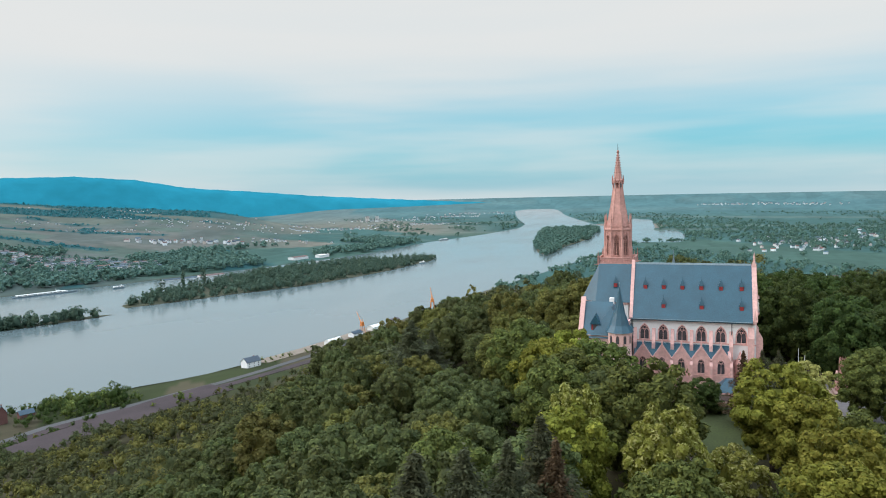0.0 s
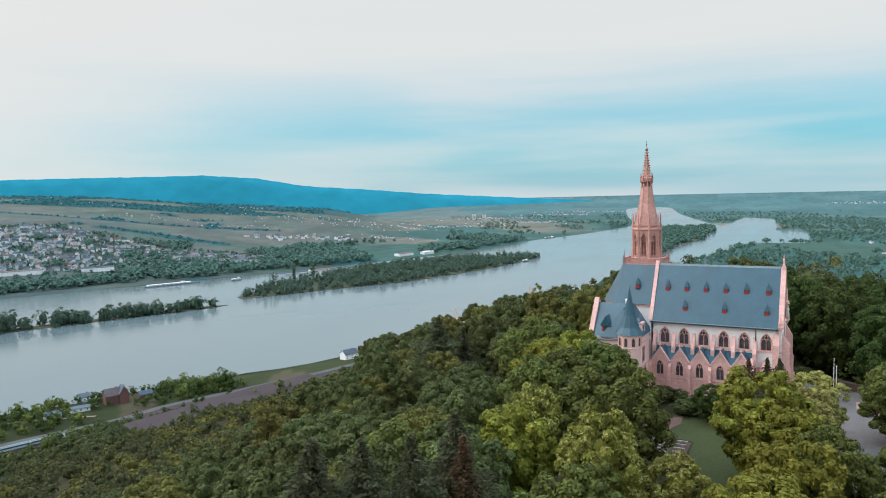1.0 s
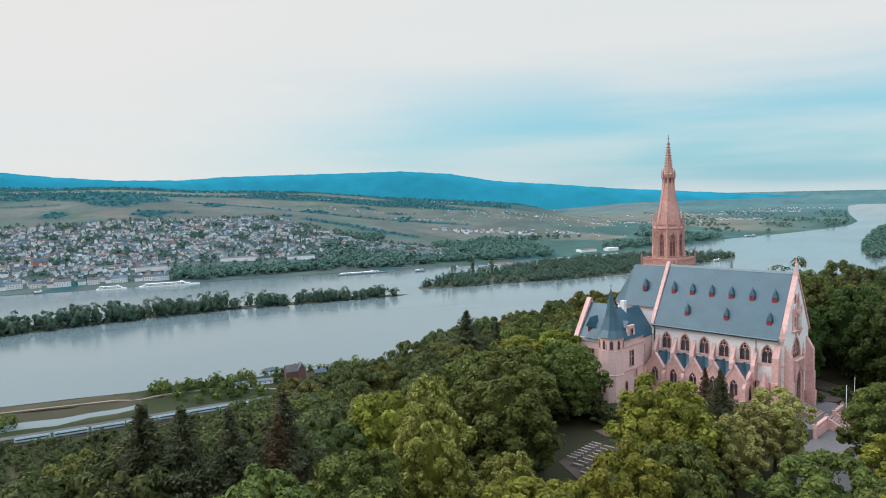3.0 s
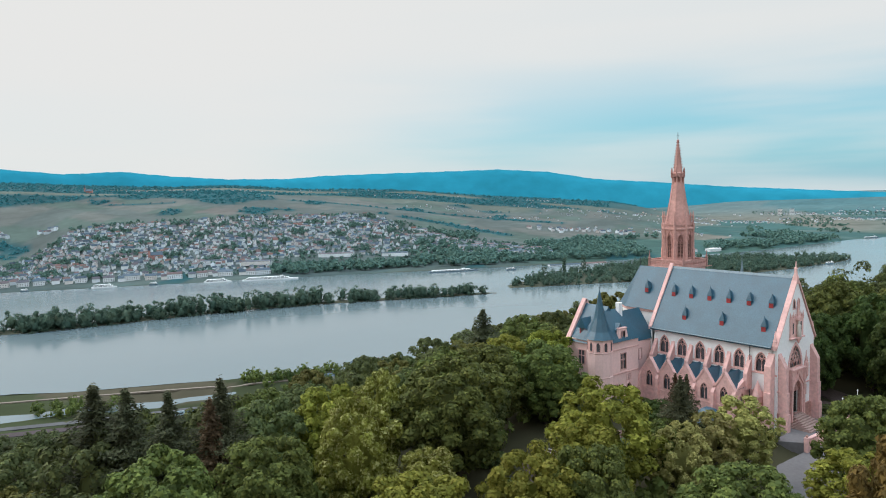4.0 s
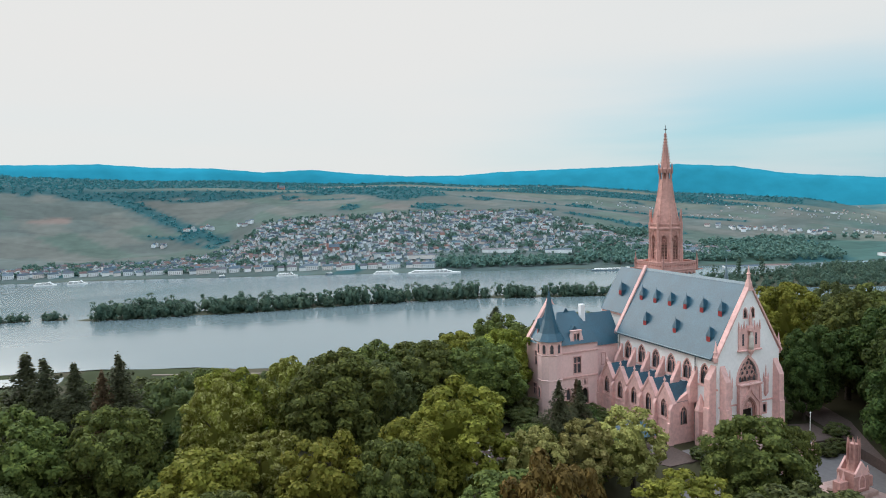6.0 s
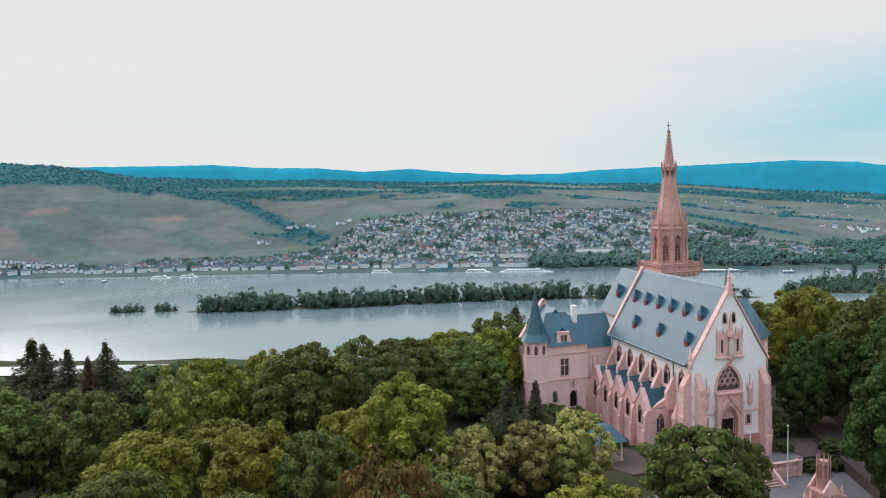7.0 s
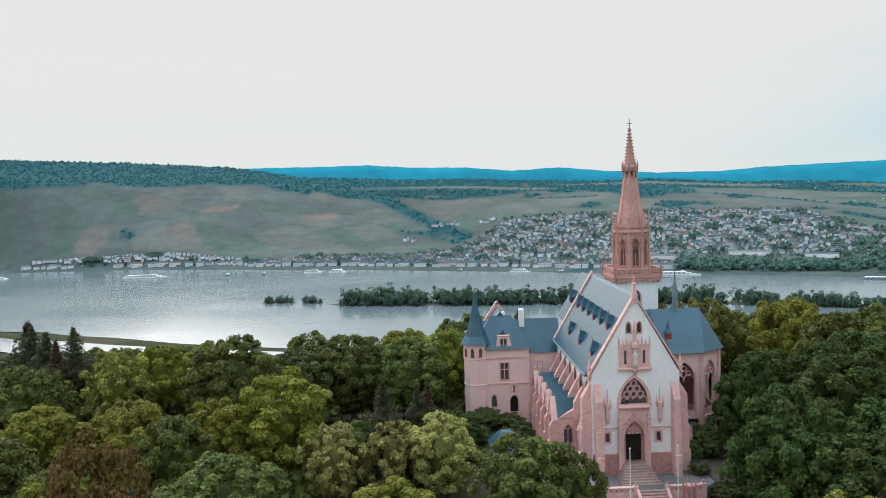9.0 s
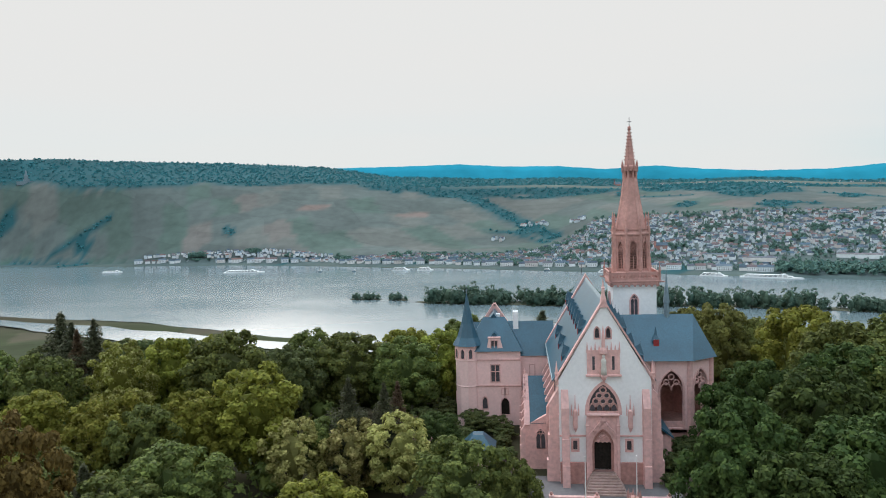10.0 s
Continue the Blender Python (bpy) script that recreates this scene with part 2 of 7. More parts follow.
def sweep(bm, pts, half, place, depth):
    """A flat bar of half width along a line of two-dimensional points."""
    for (a, b), (c, d) in zip(pts, pts[1:]):
        v = Vector((c - a, d - b))
        if v.length < 1e-6:
            continue
        n = Vector((-v.y, v.x)).normalized() * half
        e = v.normalized() * half * 0.4
        prism(bm, [(a - e.x + n.x, b - e.y + n.y), (a - e.x - n.x, b - e.y - n.y), (c + e.x - n.x, d + e.y - n.y), (c + e.x + n.x, d + e.y + n.y)], place, depth)
    return bm


def arch(cx, z0, w, h, n=7, peak=0.85):
    """A pointed arch outline: width w, height h, foot at z0, anticlockwise."""
    rise = min(w * peak, h * 0.9)
    zs = z0 + h - rise
    pts = [(cx - w / 2, z0), (cx + w / 2, z0)]
    R = (rise * rise + w * w / 4) / w
    a1 = math.asin(min(1.0, rise / R))
    right = [(cx + w / 2 - R + R * math.cos(a1 * i / n), zs + R * math.sin(a1 * i / n)) for i in range(n + 1)]
    pts += right
    pts += [(2 * cx - a, b) for a, b in reversed(right[:-1])]
    return pts


def gothic_window(parent, cx, z0, w, h, place, lights=2, stone=None, depth=0.35, pane_depth=0.22, margin=0.22, name="window"):
    """A tracery window in the plane of place: surround, mullions with tracery, and the pane behind."""
    stone = stone or SANDSTONE
    out = arch(cx, z0 - margin, w + 2 * margin, h + 2 * margin)
    inn = arch(cx, z0, w, h)
    win = part(name, prism(bmesh.new(), out, lambda a, b, d: place(a, b, d - 0.06), depth, [inn]), stone, parent)
    part("pane", prism(bmesh.new(), inn, lambda a, b, d: place(a, b, d + pane_depth), 0.04), GLASS, win)
    bm = bmesh.new()
    bar = max(0.045, w * 0.035)
    tr = lambda a, b, d: place(a, b, d + 0.10)
    spring = z0 + h - min(w * 0.85, h * 0.9)
    lw = w / lights
    for i in range(1, lights):
        x = cx - w / 2 + i * lw
        sweep(bm, [(x, z0), (x, spring + lw * 0.15)], bar, tr, 0.12)
    for i in range(lights):
        x = cx - w / 2 + (i + 0.5) * lw
        a = arch(x, spring - lw * 0.6, lw, lw * 1.25, 4)
        sweep(bm, a[1:], bar * 0.8, tr, 0.12)
    rows = lights - 1
    zc = spring + lw * 0.95
    for k in range(rows, 0, -1):
        for i in range(k):
            x = cx + (i - (k - 1) / 2) * lw
            r = lw * (0.44 if lights > 2 else 0.40)
            if zc + r < z0 + h - 0.05:
                ring = [(x + r * math.cos(2 * math.pi * q / 8), zc + r * math.sin(2 * math.pi * q / 8)) for q in range(9)]
                sweep(bm, ring, bar * 0.75, tr, 0.12)
        zc += lw * 0.8
    part("tracery", bm, stone, win)
    return win


def thing(name, label, category, group="", at=(0, 0, 0)):
    ob = new(name)
    ob.location = at
    ob.empty_display_size = 0.5
    return tagged(ob, label, category, group)

# ---- the land ----
CX, CY = 45.0, -80.0                      # the middle of the flight, for bearings to the far country
WATER = -160.0
NX, NY = -0.927, 0.375                    # towards the river; (-NY', NX') runs upstream
BANK_S = ((-2000, 0), (40, 0), (107, -14), (150, -38), (200, -62), (260, -86), (330, -108), (450, -136), (550, -153), (580, -157), (3000, -157))


def table(v, pairs):
    p = sorted(pairs)
    return np.interp(v, [a for a, _ in p], [b for _, b in p])


def smooth(v, a, b):
    t = np.clip((v - a) / (b - a), 0, 1)
    return t * t * (3 - 2 * t)


def ripple(x, y, s, seed=0.0):
    """Cheap smooth noise, -1 to 1."""
    return (np.sin(x / s + 1.3 * np.sin(y / (s * 1.7) + seed)) + np.sin(y / (s * 0.8) + 1.7 * np.sin(x / (s * 1.3) + 2 * seed)) + np.sin((x + y) / (s * 1.45) + seed * 3)) / 3


NEAR_BANK = [(-1230, -1300), (-1112, -975), (-1019, -645), (-919, -427), (-846, -260), (-796, -96), (-718, 53), (-660, 190), (-609, 303), (-550, 413), (-505, 510), (-471, 602), (-440, 788), (-400, 1100), (-323, 1565),
             (-290, 1700), (-250, 2095), (-190, 2275), (-75, 2290), (-68, 2650), (-117, 2850), (-190, 2840), (-240, 3427), (-370, 3520), (-405, 3130), (-440, 3106), (-629, 3508), (-740, 3800), (-842, 4070)]
FAR_BANK = [(-1085, 4050), (-930, 3500), (-790, 2985), (-944, 2254), (-984, 1788), (-1106, 1375), (-1244, 1036), (-1440, 611), (-1567, 340), (-1737, -33), (-1925, -545), (-2050, -945), (-2085, -1250), (-2114, -1568), (-2151, -1801), (-1500, -2300)]
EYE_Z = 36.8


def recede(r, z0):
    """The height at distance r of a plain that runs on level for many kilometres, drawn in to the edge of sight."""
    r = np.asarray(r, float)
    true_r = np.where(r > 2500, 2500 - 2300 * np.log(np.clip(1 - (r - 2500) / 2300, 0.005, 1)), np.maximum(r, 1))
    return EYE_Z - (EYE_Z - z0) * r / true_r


Z_TOWN = ((130, -125), (120, -118), (110, -108), (96, -126), (89, -130), (84.5, -115), (82, -66), (74.6, -50), (71, -40), (60, -44), (53, -97), (44.5, -145), (30, -155), (-40, -157))
Z_VINE = ((135, 134), (128, 134), (120.5, 117), (114, 122), (108, 104), (102, 100), (94, 68), (84.7, 62), (76.5, 42), (71, 36), (63, 8), (56, -30), (50, -75), (40, -95), (30, -118), (15, -150), (-40, -155))
Z_RIDGE = ((135, 250), (128, 248), (124, 253), (120.5, 237), (112, 221), (105, 204), (102.5, 184), (99, 143), (92, 121), (85, 109), (82, 96), (71, 80), (65, 55), (56, 34), (50, 0), (40, -37), (30, -80), (15, -128), (-40, -130))
Z_FAR = ((135, 225), (128, 230), (110, 240), (103, 250), (97, 250), (94, 252), (90, 226), (86, 217), (82, 184), (78.3, 195), (74.8, 162), (70.7, 136), (66, 130), (63, 145), (58, 150), (52, 153), (49, 156), (45, 131),
         (41.4, 77), (40, 66), (36.4, 43), (31.5, 5), (25, -30), (20, -55), (14, -80), (0, -85), (-12, -85), (-40, -85))


def far_bank_r(th):
    pts = [(math.degrees(math.atan2(-(x - CX), y - CY)), math.hypot(x - CX, y - CY)) for x, y in FAR_BANK[2:15]]
    return np.interp(th, [a for a, _ in sorted(pts)], [r for _, r in sorted(pts)])


def height(x, y):
    """The ground's height over the whole country."""
    x, y = np.asarray(x, float), np.asarray(y, float)
    s, u = x * NX + y * NY, 0.375 * x + 0.927 * y
    s = s + 0.7 * np.clip(-u, 0, 160) * smooth(s, -60, -5) - 25 * smooth(u, 20, 70) * smooth(s, 40, 120)
    hill = table(s, BANK_S)
    hill = hill - 1.6 * smooth(x, 1.5, 4.2) * (np.abs(s) < 120)
    hill = np.where(s < -250, -150 * smooth(-s, 250, 1100), hill)
    g = 1 - smooth(u, 60, 560)
    near = -157 + (hill + 157) * g
    near = near + ripple(x, y, 37.0) * 2.0 * smooth(np.hypot(x + 15, y + 15), 60, 160) * smooth(near, -150, -110)
    th = np.degrees(np.arctan2(-(x - CX), y - CY))
    r = np.hypot(x - CX, y - CY)
    rb = far_bank_r(th)
    zt, zv, zr, zf = (table(th, t) for t in (Z_TOWN, Z_VINE, Z_RIDGE, Z_FAR))
    k0 = rb + 60
    k1 = np.maximum(k0 + 80, 2290)
    def leg(r0, z0, r1, z1):
        return z0 + (z1 - z0) * np.clip((r - r0) / np.maximum(r1 - r0, 1), 0, 1)
    k2 = np.maximum(2870, k1 + 260)
    far = np.where(r < k1, leg(k0, -157, k1, zt), np.where(r < k2, leg(k1, zt, k2, zv), np.where(r < 3360, leg(k2, zv, 3360, zr), leg(3360, zr, 3800, zr - 70))))
    far = far + ripple(x, y, 160.0, 1.0) * 6 * smooth(r, k0 + 300, k0 + 900)
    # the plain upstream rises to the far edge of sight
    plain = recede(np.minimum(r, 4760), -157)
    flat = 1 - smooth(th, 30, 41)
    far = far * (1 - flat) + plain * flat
    across = smooth(r, rb - 60, rb) * smooth(th, 8, 16)
    land = near * (1 - across) + far * across
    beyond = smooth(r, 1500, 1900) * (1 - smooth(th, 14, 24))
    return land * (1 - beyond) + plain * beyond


def inside(x, y, poly):
    x, y = np.asarray(x, float), np.asarray(y, float)
    odd = np.zeros(x.shape, bool)
    for (x0, y0), (x1, y1) in zip(poly, poly[1:] + poly[:1]):
        if y0 != y1:
            odd ^= ((y0 > y) != (y1 > y)) & (x < (x1 - x0) * (y - y0) / (y1 - y0) + x0)
    return odd


def off_line(x, y, line, closed=False):
    """The distance to a line of points."""
    x, y = np.asarray(x, float), np.asarray(y, float)
    best = np.full(x.shape, 1e9)
    for (x0, y0), (x1, y1) in zip(line, line[1:] + (line[:1] if closed else [])):
        dx, dy = x1 - x0, y1 - y0
        t = np.clip(((x - x0) * dx + (y - y0) * dy) / (dx * dx + dy * dy), 0, 1)
        best = np.minimum(best, np.hypot(x - x0 - t * dx, y - y0 - t * dy))
    return best


RIVER = NEAR_BANK + FAR_BANK
LAGOON = [(-1190, -1250), (-1075, -960), (-985, -690), (-905, -480), (-800, -190), (-770, -190), (-805, -330), (-864, -575), (-940, -760), (-1004, -891), (-1090, -1250)]


def ground(x, y):
    """Height with the river's and lagoon's beds cut in."""
    z = height(x, y)
    d = off_line(x, y, RIVER, True)
    wet = inside(x, y, RIVER)
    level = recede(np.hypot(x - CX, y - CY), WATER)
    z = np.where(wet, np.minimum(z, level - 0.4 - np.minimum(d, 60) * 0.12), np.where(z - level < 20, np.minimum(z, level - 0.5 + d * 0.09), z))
    lag = inside(x, y, LAGOON)
    z = np.where(off_line(x, y, [(-692, -95), (-656, -5), (-630, 68), (-612, 122)]) < 32, np.minimum(z, -158.6), z)
    dl = off_line(x, y, LAGOON, True)
    return np.where(lag, -163, np.where(dl < 60, np.minimum(z, -160.3 + dl * 0.07), z))


def town_depth(th):
    """How far up from the bank the houses go, by bearing."""
    return table(th, ((121, 70), (117, 110), (109, 120), (103, 150), (97, 190), (91, 230), (86.5, 330), (83, 560), (80, 640), (74, 660), (66, 690), (61, 670), (57, 560), (53, 430), (49, 360), (45, 300), (38, 250)))


def land_colour(x, y, z):
    """What grows where: woods, vineyards, fields and meadows, with haze put into the far colours."""
    th = np.degrees(np.arctan2(-(x - CX), y - CY))
    r = np.hypot(x - CX, y - CY)
    # wood and vine tones carry the blue of distance haze
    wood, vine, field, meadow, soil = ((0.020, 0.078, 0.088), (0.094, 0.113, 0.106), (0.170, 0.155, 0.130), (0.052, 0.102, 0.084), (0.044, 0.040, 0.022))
    c = np.zeros((len(x), 3)) + soil
    def put(mask, col):
        m = np.clip(mask, 0, 1)[:, None]
        c[:] = c * (1 - m) + np.array(col) * m
    far = smooth(r, far_bank_r(th) - 30, far_bank_r(th) + 30)
    cell = np.floor((x * 0.86 + y * 0.5) / 150 + 0.7 * ripple(x, y, 210)) * 7.13 + np.floor((y * 0.86 - x * 0.5) / 95 + 0.6 * ripple(y, x, 190)) * 3.71
    pick = np.abs(np.sin(cell * 12.9898) * 43758.5453) % 1.0
    put(far, vine)
    put(far * (pick > 0.72) * 0.8, (0.077, 0.113, 0.095))
    put(far * (pick < 0.22) * 0.8, (0.124, 0.129, 0.117))
    put(far * ((pick > 0.45) & (pick < 0.48)) * 0.5, (0.18, 0.145, 0.130))
    low = far * (1 - smooth(z, -150, -135))
    put(low, meadow)
    put(low * (ripple(x, y, 90, 2.0) > 0.05), wood)
    zv, zr = table(th, Z_VINE), table(th, Z_RIDGE)
    edge = 0.26 - 0.70 * smooth(th, 58, 74) + 0.48 * smooth(th, 94, 106)
    up = far * smooth(z + 22 * ripple(x, y, 120, 4.0) + 14 * ripple(x, y, 45, 1.0), zv + (edge - 0.10) * (zr - zv), zv + edge * (zr - zv)) * smooth(r, 2480, 2600)
    put(up, wood)
    built = far * (1 - smooth(r - far_bank_r(th), town_depth(th) - 20, town_depth(th) + 30)) * smooth(th, 44, 50)
    put(built * 0.85, (0.075, 0.098, 0.095))
    put(far * (ripple(x, y, 130, 5.0) > 0.70) * (r > k_far(th)) * (ripple(x, y, 70, 3.0) > 0), wood)
    put(far * (ripple(x, y, 55, 8.0) > 0.80) * (z < zv), wood)
    def stroke(pts, w, col):
        line = [(CX - q * math.sin(radians(t)), CY + q * math.cos(radians(t))) for t, q in pts]
        put(1 - smooth(off_line(x, y, line) + 8 * ripple(x, y, 30, 1.0), w, w + 14), col)
    stroke(((99, 3080), (95, 2900), (91.5, 2700), (88, 2480), (85.5, 2330)), 26, wood)
    stroke(((90.5, 2780), (88, 2740), (84, 2760)), 8, wood)
    stroke(((91, 2420), (88.5, 2400), (86, 2260)), 9, wood)
    stroke(((125.0, 2766), (122.8, 2774), (121.0, 2768)), 9, wood)
    stroke(((125.5, 2632), (121.5, 2626)), 4, wood)
    stroke(((80, 2700), (78, 2690), (75, 2700)), 7, wood)
    stroke(((106, 2960), (101, 2930), (97, 2960), (93, 2950)), 14, wood)
    stroke(((106, 2620), (104.5, 2640)), 16, (0.17, 0.13, 0.115))
    stroke(((98, 2560), (96.5, 2570)), 14, (0.17, 0.13, 0.115))
    stroke(((70, 3050), (62, 3000), (54, 3020), (46, 2950)), 22, wood)
    stroke(((66, 2750), (58, 2700), (50, 2720), (44, 2660)), 14, wood)
    stroke(((60, 3250), (50, 3200), (40, 3100)), 25, wood)
    stroke(((57, 2420), (53, 2380), (49, 2300)), 28, wood)
    # strips of field between the woods of the upper slopes
    band = np.sin(r / 38.0 + 3.0 * ripple(x, y, 420, 2.0)) + 0.8 * np.sin(r / 91.0 + 2.0 * ripple(y, x, 300, 1.0))
    put(up * (band > 0.35 + 0.9 * smooth(th, 66, 80)) * (1 - smooth(th, 84, 98)) * 0.9, (0.115, 0.130, 0.108))
    plain = (1 - smooth(th, 30, 42)) * smooth(r, 900, 1200)
    # ground of the plain takes the same hazed blue-green as its woods
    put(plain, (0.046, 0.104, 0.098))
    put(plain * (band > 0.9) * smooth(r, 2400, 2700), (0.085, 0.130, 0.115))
    put(plain * (ripple(x, y, 170, 6.0) > 0.35) * (r < 2900), meadow)
    put(plain * (ripple(x, y, 230, 7.0) < -0.5) * (r < 3300), field)
    put(plain * smooth(th, 16, 24) * (ripple(x, y, 190, 3.0) > 0.0) * smooth(r, 2700, 3000), (0.150, 0.150, 0.125))
    # haze over the far plain, blended into its colour by distance
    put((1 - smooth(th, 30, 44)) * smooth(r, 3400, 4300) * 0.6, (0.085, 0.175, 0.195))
    strip = (1 - far) * (1 - smooth(z, -152, -146)) * (1 - smooth(r, 1100, 1400))
    put(strip, (0.036, 0.046, 0.020))
    put(strip * (ripple(x, y, 40, 2.0) > 0.25), (0.070, 0.062, 0.040))
    return c


def k_far(th):
    return far_bank_r(th) + 400


def land_material():
    m = material("land", (0.1, 0.1, 0.05), 0.95, 0.14, 0.03, 0.14, 0.006, 0.0)
    n, l = m.node_tree.nodes, m.node_tree.links
    a = n.new("ShaderNodeAttribute")
    a.attribute_name = "growth_haze"
    scale = [k for k in n if k.bl_idname == "ShaderNodeVectorMath"][0]
    l.new(a.outputs["Color"], scale.inputs[0])
    n["Principled BSDF"].inputs["Specular IOR Level"].default_value = 0.1
    # plots of land with darker tracks between them
    mp, cell, edge = n.new("ShaderNodeMapping"), n.new("ShaderNodeTexVoronoi"), n.new("ShaderNodeTexVoronoi")
    mp.inputs["Rotation"].default_value, mp.inputs["Scale"].default_value = (0, 0, radians(24)), (0.0125, 0.005, 0.004)
    edge.feature = "DISTANCE_TO_EDGE"
    tc = [k for k in n if k.bl_idname == "ShaderNodeTexCoord"][0]
    l.new(tc.outputs["Object"], mp.inputs[0])
    tone, sep = n.new("ShaderNodeMapRange"), n.new("ShaderNodeSeparateColor")
    track, both, last = n.new("ShaderNodeMapRange"), n.new("ShaderNodeMath"), n.new("ShaderNodeVectorMath")
    for v in (cell, edge):
        v.inputs["Scale"].default_value = 1.0
        l.new(mp.outputs[0], v.inputs["Vector"])
    l.new(cell.outputs["Color"], sep.inputs[0]), l.new(sep.outputs[0], tone.inputs[0])
    tone.inputs[3].default_value, tone.inputs[4].default_value = 0.90, 1.10
    l.new(edge.outputs["Distance"], track.inputs[0])
    for k, v in zip((1, 2, 3, 4), (0.0, 0.10, 0.93, 1.0)):
        track.inputs[k].default_value = v
    both.operation, last.operation = "MULTIPLY", "SCALE"
    l.new(tone.outputs[0], both.inputs[0]), l.new(track.outputs[0], both.inputs[1])
    l.new(scale.outputs[0], last.inputs[0]), l.new(both.outputs[0], last.inputs["Scale"])
    l.new(last.outputs[0], n["Principled BSDF"].inputs["Base Color"])
    return m


def sheet(name, rs, ths, mat, colour=True):
    R, T = np.meshgrid(rs, np.radians(ths), indexing="ij")
    x, y = (CX - R * np.sin(T)).ravel(), (CY + R * np.cos(T)).ravel()
    z = ground(x, y)
    nr, nt = len(rs), len(ths)
    i = np.arange(nr - 1)[:, None] * nt + np.arange(nt)[None, :]
    j = np.arange(nr - 1)[:, None] * nt + (np.arange(nt)[None, :] + 1) % nt
    faces = np.stack([i, i + nt, j + nt, j], -1).reshape(-1, 4)
    me = bpy.data.meshes.new(name)
    me.from_pydata(np.stack([x, y, z], -1).tolist(), [], faces[:, ::-1].tolist())
    if colour:
        col = me.color_attributes.new("growth_haze", "FLOAT_COLOR", "POINT")
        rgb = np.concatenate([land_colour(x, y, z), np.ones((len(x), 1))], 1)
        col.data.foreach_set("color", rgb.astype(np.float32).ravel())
    me.shade_smooth()
    me.materials.append(mat)
    return new(name, me)


RINGS = np.concatenate([np.arange(0.5, 60, 8), np.arange(60, 150, 2.5), np.arange(150, 200, 8), np.arange(200, 1000, 18), np.arange(1000, 3900, 26), [4000, 4150, 4300, 4450, 4600, 4800]])
BEARINGS = np.concatenate([np.arange(-24, 148, 0.45), np.arange(148, 336, 8)])
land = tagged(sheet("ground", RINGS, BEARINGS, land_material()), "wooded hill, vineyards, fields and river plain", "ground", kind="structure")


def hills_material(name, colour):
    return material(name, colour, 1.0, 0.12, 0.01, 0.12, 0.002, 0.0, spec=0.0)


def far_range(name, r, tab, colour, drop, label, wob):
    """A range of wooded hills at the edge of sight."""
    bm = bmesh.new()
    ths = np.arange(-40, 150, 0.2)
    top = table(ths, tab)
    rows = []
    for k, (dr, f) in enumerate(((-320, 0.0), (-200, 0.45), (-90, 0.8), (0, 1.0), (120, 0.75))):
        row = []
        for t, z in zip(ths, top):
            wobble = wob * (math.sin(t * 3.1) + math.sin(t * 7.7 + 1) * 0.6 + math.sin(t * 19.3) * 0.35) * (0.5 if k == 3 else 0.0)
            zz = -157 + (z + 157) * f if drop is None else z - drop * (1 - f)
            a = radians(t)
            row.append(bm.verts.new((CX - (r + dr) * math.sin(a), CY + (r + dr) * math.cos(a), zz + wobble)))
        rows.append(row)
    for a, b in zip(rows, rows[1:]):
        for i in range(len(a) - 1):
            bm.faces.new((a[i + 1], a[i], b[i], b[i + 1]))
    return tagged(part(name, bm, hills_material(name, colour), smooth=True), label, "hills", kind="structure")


# the blue of distance haze is put into the hills' colour
far_range("backdrop", 4640, Z_FAR, (0.020, 0.200, 0.280), 220, "far wooded hills on the horizon, coloured haze blue", 2.0)


def water_material():
    m = bpy.data.materials.new("river_water")
    m.use_nodes = True
    n, l = m.node_tree.nodes, m.node_tree.links
    b = n["Principled BSDF"]
    b.inputs["Base Color"].default_value = (0.13, 0.175, 0.19, 1)
    b.inputs["Roughness"].default_value, b.inputs["IOR"].default_value = 0.10, 1.33
    b.inputs["Specular IOR Level"].default_value = 0.46
    tc = n.new("ShaderNodeTexCoord")
    mp = n.new("ShaderNodeMapping")
    mp.inputs["Rotation"].default_value = (0, 0, radians(25))
    mp.inputs["Scale"].default_value = (1, 0.35, 1)
    l.new(tc.outputs["Object"], mp.inputs[0])
    big, small = n.new("ShaderNodeTexNoise"), n.new("ShaderNodeTexNoise")
    for node, s, d in ((big, 0.008, 3), (small, 0.35, 4)):
        node.inputs["Scale"].default_value, node.inputs["Detail"].default_value = s, d
        l.new(mp.outputs[0], node.inputs["Vector"])
    r = n.new("ShaderNodeMapRange")
    r.inputs[1].default_value, r.inputs[2].default_value = 0.35, 0.65
    r.inputs[3].default_value, r.inputs[4].default_value = 0.13, 0.19
    l.new(big.outputs["Fac"], r.inputs[0]), l.new(r.outputs[0], b.inputs["Roughness"])
    bp = n.new("ShaderNodeBump")
    bp.inputs["Strength"].default_value, bp.inputs["Distance"].default_value = 0.006, 0.25
    l.new(small.outputs["Fac"], bp.inputs["Height"]), l.new(bp.outputs[0], b.inputs["Normal"])
    return m


RIVER_WATER = water_material()


def soft_line(pts, steps=3):
    """A smoother line through the points (closed)."""
    out = []
    n = len(pts)
    for i in range(n):
        p0, p1, p2, p3 = (Vector(pts[(i + k) % n]) for k in (-1, 0, 1, 2))
        for s in range(steps):
            t = s / steps
            q = 0.5 * ((2 * p1) + (p2 - p0) * t + (2 * p0 - 5 * p1 + 4 * p2 - p3) * t * t + (3 * p1 - p0 - 3 * p2 + p3) * t ** 3)
            w = 4.0 * math.sin(q.x * 0.05 + q.y * 0.031) + 2.5 * math.sin(q.y * 0.13)
            out.append((q.x + w, q.y - w * 0.4))
    return out


